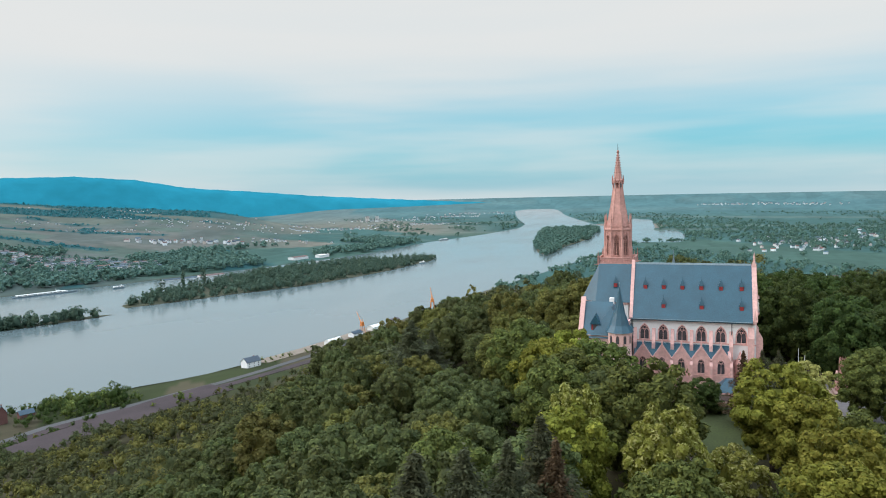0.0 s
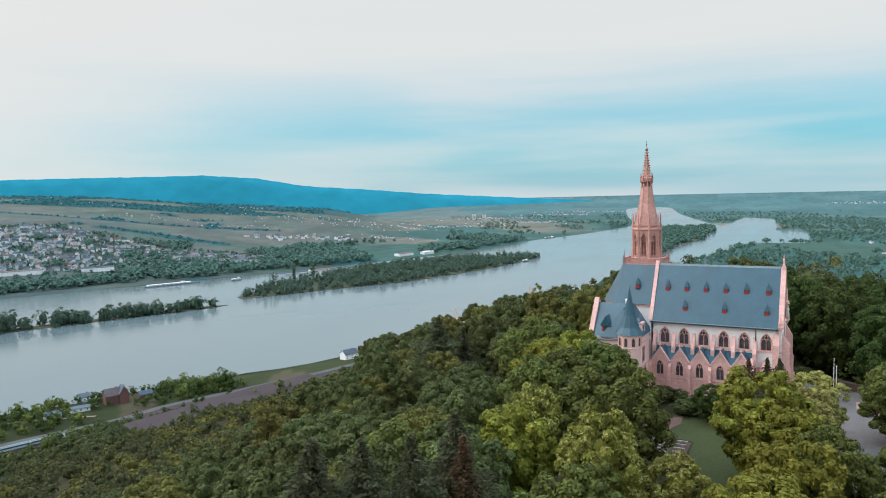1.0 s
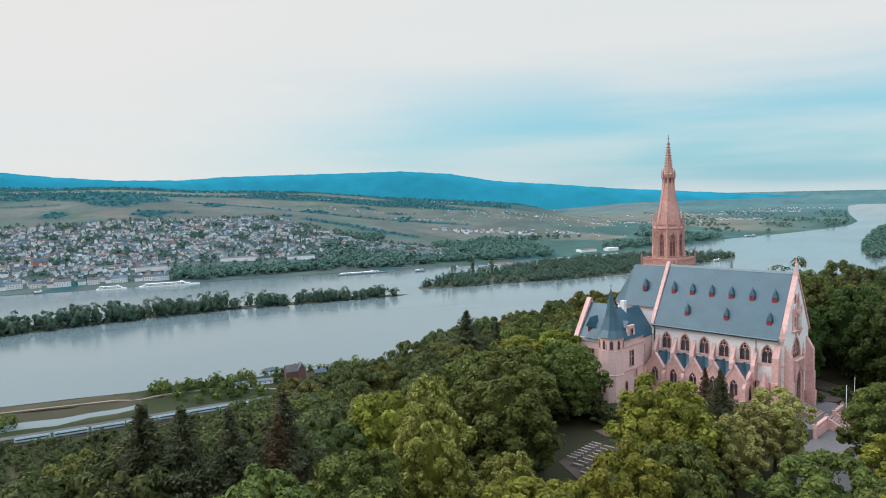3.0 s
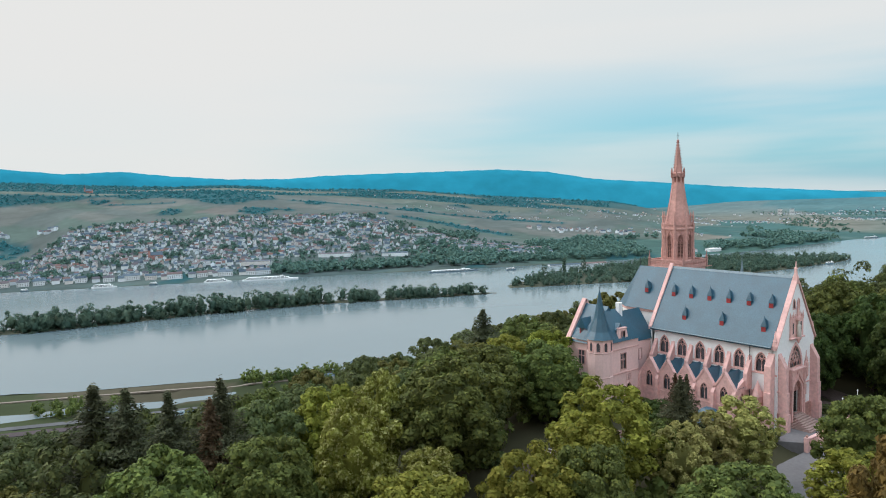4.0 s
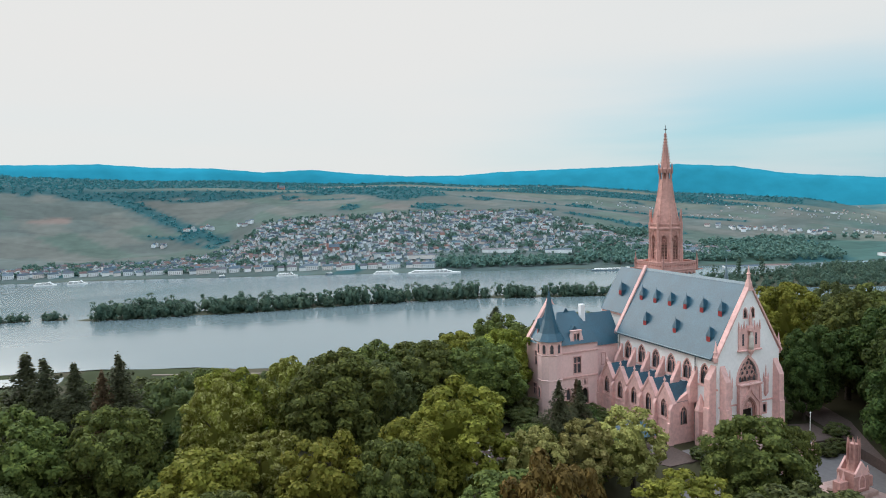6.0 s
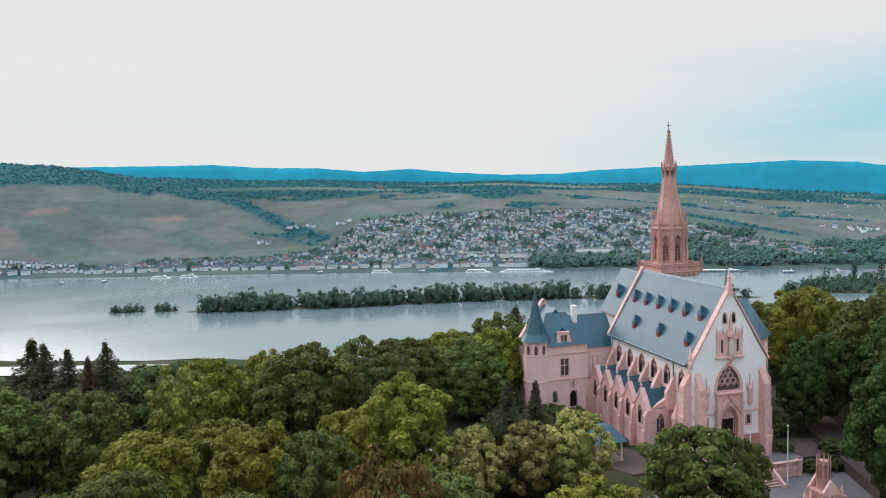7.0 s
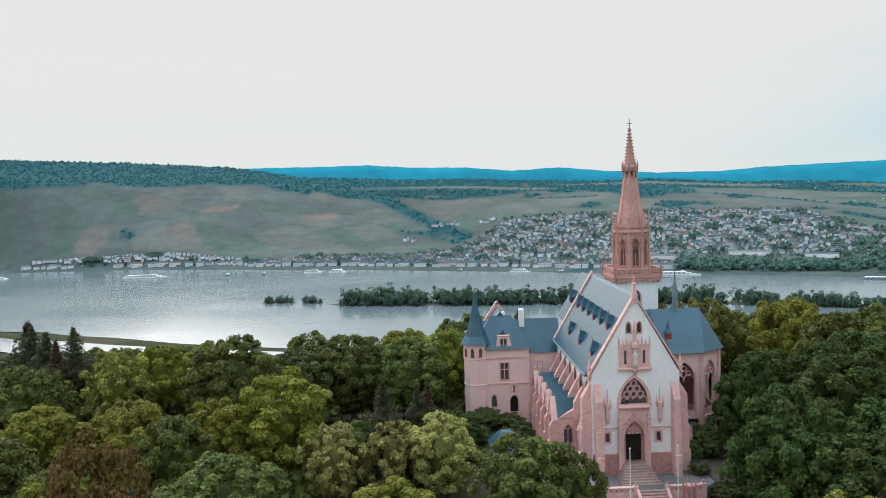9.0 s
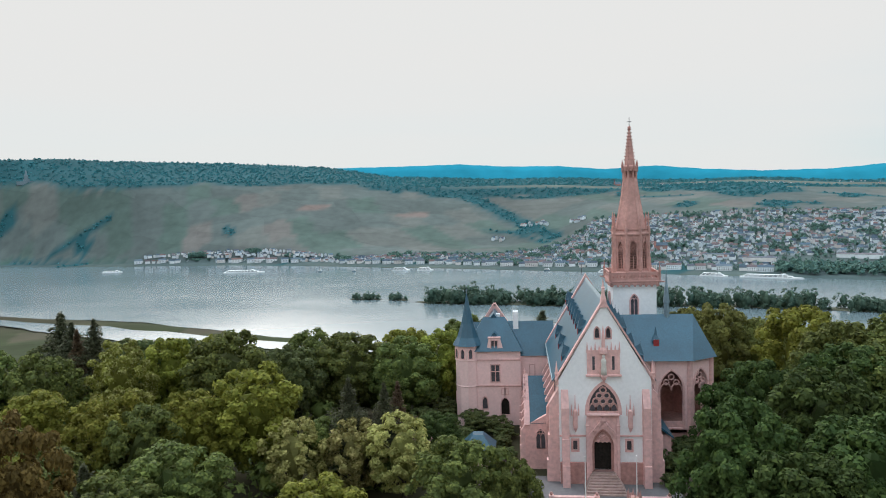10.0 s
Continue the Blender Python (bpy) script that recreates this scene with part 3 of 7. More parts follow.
def flat_sheet(name, outline, z, mat, label, category, slope=False):
    bm = bmesh.new()
    vs = [bm.verts.new((x, y, z)) for x, y in outline]
    for t in tessellate_polygon([[Vector((x, y, 0)) for x, y in outline]]):
        f = [vs[i] for i in t]
        if len({v.index for v in f} | set(t)) >= 3:
            try:
                bm.faces.new(f)
            except ValueError:
                pass
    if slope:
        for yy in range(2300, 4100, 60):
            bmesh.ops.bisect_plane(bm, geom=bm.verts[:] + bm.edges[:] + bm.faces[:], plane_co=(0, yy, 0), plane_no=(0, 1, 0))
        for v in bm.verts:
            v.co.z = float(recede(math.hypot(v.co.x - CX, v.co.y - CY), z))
    bmesh.ops.recalc_face_normals(bm, faces=bm.faces)
    for f in bm.faces:
        if f.normal.z < 0:
            f.normal_flip()
    return tagged(part(name, bm, mat), label, category, kind="structure")


flat_sheet("water", soft_line(RIVER), WATER, RIVER_WATER, "broad calm grey-blue river with soft reflections", "river", True)
POND = [(-705, -90), (-668, -5), (-640, 70), (-618, 125), (-606, 122), (-622, 60), (-648, -15), (-684, -95)]
flat_sheet("water", soft_line(POND), WATER + 1.5, RIVER_WATER, "narrow pond between spit and railway", "river")
flat_sheet("water", soft_line(LAGOON), WATER + 0.3, RIVER_WATER, "still backwater behind a grassy spit", "river")

BIG_ISLE = [(-960, 806), (-873, 966), (-792, 1127), (-725, 1410), (-708, 1600), (-712, 1690), (-760, 1690), (-900, 1600), (-1010, 1440), (-1040, 1222), (-1010, 900)]
UP_ISLE = [(-425, 1800), (-510, 2060), (-580, 2400), (-645, 2800), (-600, 2900), (-455, 2940), (-410, 2860), (-392, 2484), (-420, 2100)]
LONG_ISLE = [(-935, 720), (-1026, 515), (-1076, 382), (-1106, 261), (-1122, 94), (-1150, -30), (-1190, -190), (-1215, -196), (-1205, -94), (-1165, 80), (-1140, 262), (-1106, 390), (-1056, 525), (-955, 728)]
ISLET_A = [(-1225, -226), (-1232, -262), (-1250, -262), (-1245, -226)]
ISLET_B = [(-1238, -285), (-1248, -338), (-1268, -338), (-1258, -285)]
ISLE_SOIL = material("isle_soil", (0.05, 0.055, 0.03), 0.95, 0.3, 0.3, 0.3, 0.03, 0.2)
for isle, label in ((BIG_ISLE, "long wooded river island"), (UP_ISLE, "dark wooded island upstream"), (LONG_ISLE, "thin tree-lined island in the river"),
                    (ISLET_A, "small islet with trees"), (ISLET_B, "small islet with trees")):
    flat_sheet("island", soft_line(isle, 2), WATER + 0.35, ISLE_SOIL, label, "island")

# ---- the chapel ----
chapel = thing("chapel", "gothic pilgrimage chapel of pink sandstone and white render with slate roofs", "church")
NAVE_X0, WALL, EAVE, RIDGE = -21.3, 5.3, 12.2, 21.9
PITCH = (RIDGE - EAVE) / 5.85


def on_y(y):
    """A plane of constant y: a runs along x, b is height, depth goes inwards (+y)."""
    return lambda a, b, d: (a, y + d, b)


def on_x(x):
    return lambda a, b, d: (x - d, a, b)


BAYS = [-18.9, -15.62, -12.34, -9.06, -5.8, -2.4]
# nave walls with clerestory openings
holes = [arch(x, 8.35, 1.5, 2.7) for x in BAYS]
part("nave_wall", prism(bmesh.new(), [(NAVE_X0, 0), (-0.7, 0), (-0.7, EAVE + 0.3), (NAVE_X0, EAVE + 0.3)], on_y(-WALL), 0.7, holes), WHITE_RENDER, chapel, "white rendered wall with pointed windows")
part("nave_wall", prism(bmesh.new(), [(NAVE_X0, 0), (-0.7, 0), (-0.7, EAVE + 0.3), (NAVE_X0, EAVE + 0.3)], on_y(WALL - 0.7), 0.7), WHITE_RENDER, chapel)
for x in BAYS:
    gothic_window(chapel, x, 8.35, 1.5, 2.7, on_y(-WALL), 2)
bm = box(bmesh.new(), NAVE_X0, 0.0, -WALL - 0.35, -WALL, EAVE - 0.35, EAVE + 0.1)
part("eaves_cornice", bm, SANDSTONE, chapel)
bm = box(bmesh.new(), NAVE_X0, 0.0, -WALL - 0.12, -WALL, 8.0, 8.22)
part("sill_course", bm, SANDSTONE, chapel)


def roof_prism(x0, x1, half, z_eave, z_ridge, thick=0.22):
    k = (z_ridge - z_eave) / half
    up = thick * math.hypot(1, k)
    bm = bmesh.new()
    outline = [(-half, z_eave), (0, z_ridge), (half, z_eave), (half, z_eave - up * 0.6), (0, z_ridge - up), (-half, z_eave - up * 0.6)]
    return prism(bm, outline, lambda a, b, d: (x0 + d, a, b), x1 - x0)


part("nave_roof", roof_prism(NAVE_X0, -0.62, 5.95, EAVE, RIDGE), SLATE, chapel, "steep blue-grey slate roof")
part("ridge_capping", prism(bmesh.new(), [(-0.22, RIDGE - 0.28), (0, RIDGE + 0.07), (0.22, RIDGE - 0.28)], lambda a, b, d: (NAVE_X0 + d, a, b), 20.6), LEAD, chapel)
for s in (-1,):
    bm = bmesh.new()
    tube(bm, (NAVE_X0, s * 6.0, EAVE - 0.02), (-0.7, s * 6.0, EAVE - 0.02), 0.09)
    part("gutter", bm, LEAD, chapel)


def dormer(x, s, z, size=1.0):
    """A little roof dormer with a pointed hood and a red shutter."""
    y = (RIDGE - z) / PITCH * s
    w, h = 0.38 * size, 0.62 * size
    f = y + s * 0.28
    bm = box(bmesh.new(), x - w, x + w, min(f, y - s * 0.7), max(f, y - s * 0.7), z - 0.55, z + h * 0.55)
    d = part("dormer", bm, SLATE, chapel)
    part("shutter", box(bmesh.new(), x - w * 0.86, x + w * 0.86, min(f, f + s * 0.05), max(f, f + s * 0.05), z - 0.42, z + h * 0.42), DORMER_RED, d, "red shutter")
    bm = bmesh.new()
    tip = bm.verts.new((x, f - s * 0.25, z + h * 0.55 + 1.25 * size))
    back = bm.verts.new((x, y - s * 0.95, z + h * 0.55 + 0.75 * size))
    c = [bm.verts.new((x + a * (w + 0.09), b, z + h * 0.5)) for a, b in ((-1, f + s * 0.1), (1, f + s * 0.1), (1, y - s * 0.6), (-1, y - s * 0.6))]
    for q in ((c[0], c[1], tip), (c[1], c[2], back, tip), (c[3], c[0], tip, back), (c[2], c[3], back), (c[3], c[2], c[1], c[0])):
        bm.faces.new(q)
    bmesh.ops.recalc_face_normals(bm, faces=bm.faces)
    tube(bm, (x, f - s * 0.25, z + h * 0.55 + 1.2 * size), (x, f - s * 0.25, z + h * 0.55 + 1.65 * size), 0.04, 0.015, 5)
    part("hood", bm, SLATE, d)


for x in (-18.94, -15.66, -12.38, -9.1, -5.79, -2.34):
    dormer(x, -1, 17.75)
    dormer(x, 1, 17.75)
for x in (-15.6, -9.05, -2.4):
    dormer(x, -1, 14.5)
    dormer(x, 1, 14.5)


def coping(x, base, half, z0, z1, w=0.62, thick=0.42, name="gable_coping"):
    """Stone coping on both slopes of a gable, in the plane of x."""
    bm = bmesh.new()
    out = [(-half, z0), (0, z1), (half, z0), (half - 0.05, z0 - thick * 1.6), (0, z1 - thick * 2.0), (-half + 0.05, z0 - thick * 1.6)]
    return part(name, prism(bm, out, lambda a, b, d: (x - w / 2 + d, a + base, b), w), SANDSTONE, chapel)


# east gable wall of the nave, above the choir
part("east_gable", prism(bmesh.new(), [(-WALL, 0), (WALL, 0), (WALL, 12.6), (0, RIDGE + 0.2), (-WALL, 12.6)], on_x(NAVE_X0 + 0.3), 0.6), WHITE_RENDER, chapel)
coping(NAVE_X0, 0, 5.95, 12.4, RIDGE + 0.55, 0.62, 0.32)
# west front
DX = -0.35                                # the portal's axis
front_holes = [arch(-0.2, 8.7, 3.3, 3.1), [(DX - 1.0, 1.65), (DX + 1.0, 1.65), (DX + 1.0, 6.6), (DX - 1.0, 6.6)],
               arch(-0.78, 17.3, 0.5, 1.3), arch(0.5, 17.3, 0.5, 1.3),
               [(-3.75, 4.05), (-3.25, 4.05), (-3.25, 5.15), (-3.75, 5.15)], [(2.45, 4.05), (2.95, 4.05), (2.95, 5.15), (2.45, 5.15)]]
part("west_front", prism(bmesh.new(), [(-WALL, 0), (WALL, 0), (WALL, 12.4), (0, 21.5), (-WALL, 12.4)], on_x(0.0), 0.8, front_holes), WHITE_RENDER, chapel, "white rendered gable front")
coping(-0.2, 0, 5.72, 12.45, 21.95, 0.8, 0.18)
gothic_window(chapel, -0.2, 8.7, 3.3, 3.1, on_x(0.0), 4, margin=0.45, name="great_window")
for y in (-0.78, 0.5):
    gothic_window(chapel, y, 17.3, 0.5, 1.3, on_x(0.0), 1, margin=0.14)
for y in (-3.5, 2.7):
    f = part("small_window", prism(bmesh.new(), [(y - 0.48, 3.8), (y + 0.48, 3.8), (y + 0.48, 5.4), (y - 0.48, 5.4)], lambda a, b, d: (0.08 - d, a, b), 0.35,
             [[(y - 0.25, 4.05), (y + 0.25, 4.05), (y + 0.25, 5.15), (y - 0.25, 5.15)]]), SANDSTONE, chapel)
    part("pane", box(bmesh.new(), -0.22, -0.18, y - 0.25, y + 0.25, 4.05, 5.15), GLASS, f)
# plinth and string course, stopped by the portal
for y0, y1 in ((-WALL, DX - 1.75), (DX + 1.75, WALL)):
    part("plinth", box(bmesh.new(), 0.004, 0.28, y0, y1, -0.6, 2.6, 0.05), SANDSTONE_DARK, chapel)
    part("string_course", box(bmesh.new(), 0.004, 0.16, y0, y1, 5.65, 5.85, 0.03), SANDSTONE, chapel)
# finial on the gable
bm = ring_tower(bmesh.new(), -0.2, 0, ((0.55, 20.9), (0.42, 21.9), (0.24, 22.4), (0.2, 23.0), (0.32, 23.1), (0.15, 23.3), (0.04, 24.2)), 4, math.pi / 4)
part("gable_finial", bm, SANDSTONE, chapel)
# statue niche
part("niche_panel", prism(bmesh.new(), [(-2.0, 13.0), (1.75, 13.0), (1.75, 15.9), (-2.0, 15.9)], lambda a, b, d: (0.16 - d, a, b), 0.15), SANDSTONE, chapel, "carved sandstone panel with small pinnacles")
part("niche_sill", box(bmesh.new(), 0.004, 0.4, -2.15, 1.9, 12.85, 13.05, 0.03), SANDSTONE, chapel)
for k in range(9):
    y = -1.95 + k * 0.4575
    part("pinnacle", ring_tower(bmesh.new(), 0.12, y, ((0.13, 15.6), (0.13, 16.0), (0.02, 16.9 if k in (0, 2, 4, 6, 8) else 16.5)), 4, math.pi / 4), SANDSTONE, chapel)
for y in (-1.25, 1.0):
    part("slit", box(bmesh.new(), 0.17, 0.2, y - 0.14, y + 0.14, 13.6, 15.2), GLASS, chapel)
part("canopy", ring_tower(bmesh.new(), 0.3, -0.13, ((0.5, 15.6), (0.45, 16.0), (0.22, 16.3), (0.2, 17.3), (0.03, 18.8)), 6), SANDSTONE, chapel)
bm = ring_tower(bmesh.new(), 0.42, -0.13, ((0.05, 12.1), (0.16, 12.4), (0.42, 12.9), (0.42, 13.1)), 8)
part("console", bm, SANDSTONE, chapel)
bm = ring_tower(bmesh.new(), 0.45, -0.13, ((0.36, 13.1), (0.34, 13.7), (0.27, 14.3), (0.33, 14.75), (0.2, 14.95), (0.15, 15.05), (0.2, 15.2), (0.15, 15.4), (0.03, 15.46)), 10)
part("figure", bm, STATUE_STONE, chapel, "pale stone figure", True)
# slim blind pinnacles beside the great window
for y in (-3.45, 2.85):
    bm = ring_tower(bmesh.new(), 0.12, y, ((0.05, 6.2), (0.35, 6.8), (0.35, 8.7), (0.3, 8.8), (0.12, 8.9), (0.03, 10.6)), 4, math.pi / 4)
    for dy in (-0.4, 0.4):
        ring_tower(bm, 0.14, y + dy, ((0.09, 8.2), (0.09, 8.9), (0.01, 9.6)), 4, math.pi / 4)
    part("blind_pinnacle", bm, SANDSTONE, chapel)
# portal
out = [(DX - 1.75, 0.3), (DX + 1.75, 0.3), (DX + 1.75, 8.3), (DX - 1.75, 8.3)]
portal = part("portal", prism(bmesh.new(), out, lambda a, b, d: (0.55 - d, a, b), 0.55, [arch(DX, 1.65, 2.5, 5.1)]), SANDSTONE, chapel, "carved sandstone portal with ogee gable")
for k, (w, h) in enumerate(((2.46, 5.05), (2.2, 4.85))):
    part("archivolt", prism(bmesh.new(), arch(DX, 1.65, w, h), lambda a, b, d, k=k: (0.4 - 0.2 * k - d, a, b), 0.2, [arch(DX, 1.66, w - 0.26, h - 0.2)]), SANDSTONE_DARK, portal)
part("tympanum", prism(bmesh.new(), [(DX - 1.0, 4.9)] + [(DX - 1.0 + 0.25 * i, 4.9 + (0.12 if i % 2 else 0.0)) for i in range(1, 9)] + [(DX + 0.95, 5.6), (DX, 6.5), (DX - 0.95, 5.6)], lambda a, b, d: (0.05 - d, a, b), 0.12), SANDSTONE, portal)
bm = bmesh.new()
for i, j in ((0, 5.95), (-0.42, 5.35), (0.42, 5.35)):
    sweep(bm, [(DX + i + 0.28 * math.cos(q * math.pi / 4), j + 0.28 * math.sin(q * math.pi / 4)) for q in range(9)], 0.05, lambda a, b, d: (0.2 - d, a, b), 0.14)
part("portal_tracery", bm, SANDSTONE, portal)
bm = bmesh.new()
gable = [(DX - 1.5, 6.0), (DX - 1.1, 6.5), (DX - 0.55, 7.1), (DX - 0.2, 7.6), (DX, 8.5)]
sweep(bm, gable, 0.14, lambda a, b, d: (0.75 - d, a, b), 0.25), sweep(bm, [(2 * DX - a, b) for a, b in gable], 0.14, lambda a, b, d: (0.75 - d, a, b), 0.25)
part("ogee_gable", bm, SANDSTONE, portal)
for s in (-1, 1):
    part("portal_pinnacle", ring_tower(bmesh.new(), 0.55, DX + s * 1.75, ((0.24, 0.0), (0.24, 7.0), (0.3, 7.1), (0.22, 7.3), (0.03, 9.0)), 4, math.pi / 4), SANDSTONE, portal)
part("portal_cornice", box(bmesh.new(), 0.2, 0.85, DX - 1.9, DX + 1.9, 8.3, 8.55, 0.05), SANDSTONE, portal)
door = part("door", box(bmesh.new(), -0.35, -0.25, DX - 1.0, DX + 1.0, 1.65, 4.95), OAK_DARK, chapel, "dark oak double door")
part("door_leaf", box(bmesh.new(), -0.25, -0.20, DX - 0.97, DX - 0.02, 1.7, 4.8, 0.02), OAK_DARK, door)
part("door_leaf", box(bmesh.new(), -0.25, -0.20, DX + 0.02, DX + 0.97, 1.7, 4.8, 0.02), OAK_DARK, door)
# steps up to the portal
steps = thing("entrance_steps", "worn sandstone steps fanning out before the portal", "steps")
for k in range(9):
    w = 1.35 + 0.12 * (8 - k)
    part("step", box(bmesh.new(), 0.3 if k < 8 else -0.2, 0.75 + 0.36 * (8 - k), DX - w, DX + w, 1.65 - 0.185 * (9 - k), 1.65 - 0.185 * (8 - k), 0.02), STEP_STONE, steps)


def buttress(x, y, dx, dy, w, levels, mat=SANDSTONE, name="buttress"):
    """A stepped buttress standing out from a wall along (dx, dy); levels: (reach at foot, reach at top, z0, z1)."""
    bm = bmesh.new()
    px, py = -dy, dx
    for r0, r1, z0, z1 in levels:
        vs = []
        for z, r in ((z0, r0), (z1, r1)):
            for a, q in ((0, -1), (r, -1), (r, 1), (0, 1)):
                vs.append(bm.verts.new((x + dx * a + px * q * w / 2, y + dy * a + py * q * w / 2, z)))
        for f in ((3, 2, 1, 0), (4, 5, 6, 7), (0, 1, 5, 4), (1, 2, 6, 5), (2, 3, 7, 6), (3, 0, 4, 7)):
            bm.faces.new([vs[i] for i in f])
    bmesh.ops.recalc_face_normals(bm, faces=bm.faces)
    return part(name, bm, mat, chapel)


# west front corner buttresses
for s in (-1, 1):
    buttress(-0.05, s * (WALL - 0.66), 1, 0, 0.84, ((1.55, 1.55, -0.5, 2.6), (1.35, 1.35, 2.6, 5.7), (1.2, 1.15, 5.7, 9.3), (1.15, 0.02, 9.3, 11.3)))
    buttress(-0.85, s * (WALL - 0.05), 0, s, 0.98, ((1.55, 1.55, -0.5, 2.6), (1.35, 1.35, 2.6, 5.7), (1.2, 1.15, 5.7, 9.5), (1.15, 0.02, 9.5, 11.3)))
    part("corner_pinnacle", ring_tower(bmesh.new(), -0.25, s * 5.5, ((0.26, 11.8), (0.26, 13.0), (0.34, 13.1), (0.22, 13.3), (0.03, 14.6)), 4, math.pi / 4), SANDSTONE, chapel)
# clerestory buttresses between the windows
for x in [-20.55] + [0.5 * (a + b) for a, b in zip(BAYS, BAYS[1:])]:
    buttress(x, -WALL + 0.05, 0, -1, 0.6, ((1.45, 1.4, 5.5, 7.9), (1.4, 0.85, 7.9, 8.9), (0.85, 0.45, 8.9, 9.6), (0.45, 0.05, 9.6, 10.4)))
    buttress(x, WALL - 0.05, 0, 1, 0.62, ((1.6, 1.5, -0.5, 9.6), (1.5, 0.05, 9.6, 11.1)))

# side chapels: a row of five gables with valley roofs
AY = -9.3
for i, x in enumerate(BAYS[:5]):
    g = [(x - 1.64, -0.5), (x + 1.64, -0.5), (x + 1.64, 5.7), (x, 8.05), (x - 1.64, 5.7)]
    side = part("side_chapel", prism(bmesh.new(), g, on_y(AY), 0.5, [arch(x, 3.55, 1.15, 2.5)]), SANDSTONE, chapel, "gabled side chapel wall")
    gothic_window(side, x, 3.55, 1.15, 2.5, on_y(AY), 2, margin=0.15)
    bm = bmesh.new()
    sweep(bm, [(x - 1.7, 5.62), (x, 8.15), (x + 1.7, 5.62)], 0.13, on_y(AY - 0.1), 0.7)
    part("gable_trim", bm, SANDSTONE, side)
    part("finial", ring_tower(bmesh.new(), x, AY + 0.1, ((0.13, 8.0), (0.1, 8.5), (0.2, 8.65), (0.03, 9.1)), 6), SANDSTONE, side)
    part("valley_roof", prism(bmesh.new(), [(x - 1.66, 5.75), (x, 8.0), (x + 1.66, 5.75), (x, 7.6)], on_y(AY + 0.45), 3.7), SLATE, side)
    part("string_course", box(bmesh.new(), x - 1.3, x + 1.3, AY - 0.1, AY - 0.004, 3.1, 3.28, 0.02), SANDSTONE, side)
for x in [-20.54] + [0.5 * (a + b) for a, b in zip(BAYS[:5], BAYS[1:5])] + [-4.16]:
    buttress(x, AY + 0.05, 0, -1, 0.5, ((0.75, 0.75, -0.8, 3.1), (0.6, 0.55, 3.1, 5.0), (0.55, 0.03, 5.0, 5.8)))
part("side_chapel_end", prism(bmesh.new(), [(AY + 0.5, -0.5), (-WALL - 0.05, -0.5), (-WALL - 0.05, 7.6), (AY + 0.5, 5.75)], on_x(-4.15), 0.5, [arch(-7.4, 2.6, 1.1, 2.5)]), SANDSTONE, chapel)
gothic_window(chapel, -7.4, 2.6, 1.1, 2.5, on_x(-4.15), 2, margin=0.15)
part("aisle_roof", prism(bmesh.new(), [(AY + 0.9, 5.7), (-WALL - 0.02, 7.75), (-WALL - 0.02, 7.5), (AY + 0.9, 5.45)], on_x(-4.2), 16.4), SLATE, chapel)
bm = bmesh.new()
vs = [bm.verts.new(p) for p in ((-4.12, AY + 0.3, 5.75), (-4.12, -WALL, 5.9), (-5.8, -WALL, 7.8), (-5.8, AY + 0.5, 7.9))]
bm.faces.new(vs)
bmesh.ops.solidify(bm, geom=bm.faces[:], thickness=0.15)
part("hip_roof", bm, SLATE, chapel)

# sixth bay: lower wall band in sandstone and a gabled stair turret
part("wall_band", box(bmesh.new(), -4.1, -1.4, -WALL - 0.12, -WALL - 0.004, -0.5, 5.4, 0.03), SANDSTONE, chapel)
part("stair_turret", ring_tower(bmesh.new(), -2.6, -WALL - 0.55, ((0.75, -0.5), (0.75, 4.6), (0.85, 4.7), (0.05, 7.0)), 6), SANDSTONE, chapel)
part("downpipe", tube(bmesh.new(), (-4.0, -WALL - 0.25, 0), (-4.0, -WALL - 0.25, EAVE - 0.3), 0.07), IRON, chapel)

# choir with its polygonal end
CHX = -27.9
choir = [(-22, -3.5), (CHX, -3.5), (CHX - 2.6, -1.6), (CHX - 2.6, 1.6), (CHX, 3.5), (-22, 3.5)]
part("choir_wall", prism(bmesh.new(), choir, lambda a, b, d: (a, b, d - 1), 15.8), WHITE_RENDER, chapel)
bm = bmesh.new()
e = [bm.verts.new((a, b, 14.75)) for a, b in ((-21.6, -4.0), (CHX - 0.1, -4.0), (CHX - 3.1, -1.8), (CHX - 3.1, 1.8), (CHX - 0.1, 4.0), (-21.6, 4.0))]
r0, r1 = bm.verts.new((-21.6, 0, RIDGE - 0.3)), bm.verts.new((CHX + 0.1, 0, RIDGE - 0.3))
for f in ((e[0], e[1], r1, r0), (e[1], e[2], r1), (e[2], e[3], r1), (e[3], e[4], r1), (e[4], e[5], r0, r1), e[::-1]):
    bm.faces.new(f)
bmesh.ops.recalc_face_normals(bm, faces=bm.faces)
part("choir_roof", bm, SLATE, chapel, "hipped slate roof")
part("choir_cornice", prism(bmesh.new(), [(a * 1.0 - (0.2 if a < -27 else 0), b * 1.07) for a, b in choir], lambda a, b, d: (a, b, 14.3 + d), 0.4), SANDSTONE, chapel)
part("roof_cross", tube(bmesh.new(), (CHX + 0.1, 0, 21.4), (CHX + 0.1, 0, 23.2), 0.05), IRON, chapel)
dormer(-24.4, -1, 17.9)

# tower: white square shaft, gallery, octagon belfry, stone spire
TX, TY = -25.0, 7.05
SH = 3.1                                  # half the shaft's width
tower = part("tower", box(bmesh.new(), TX - SH, TX + SH, TY - SH, TY + SH, -1, 20.6), WHITE_RENDER, chapel, "white rendered tower shaft")
gothic_window(tower, TY - 0.1, 16.2, 0.95, 2.9, on_x(TX + SH + 0.18), 2, margin=0.2, pane_depth=0.14)
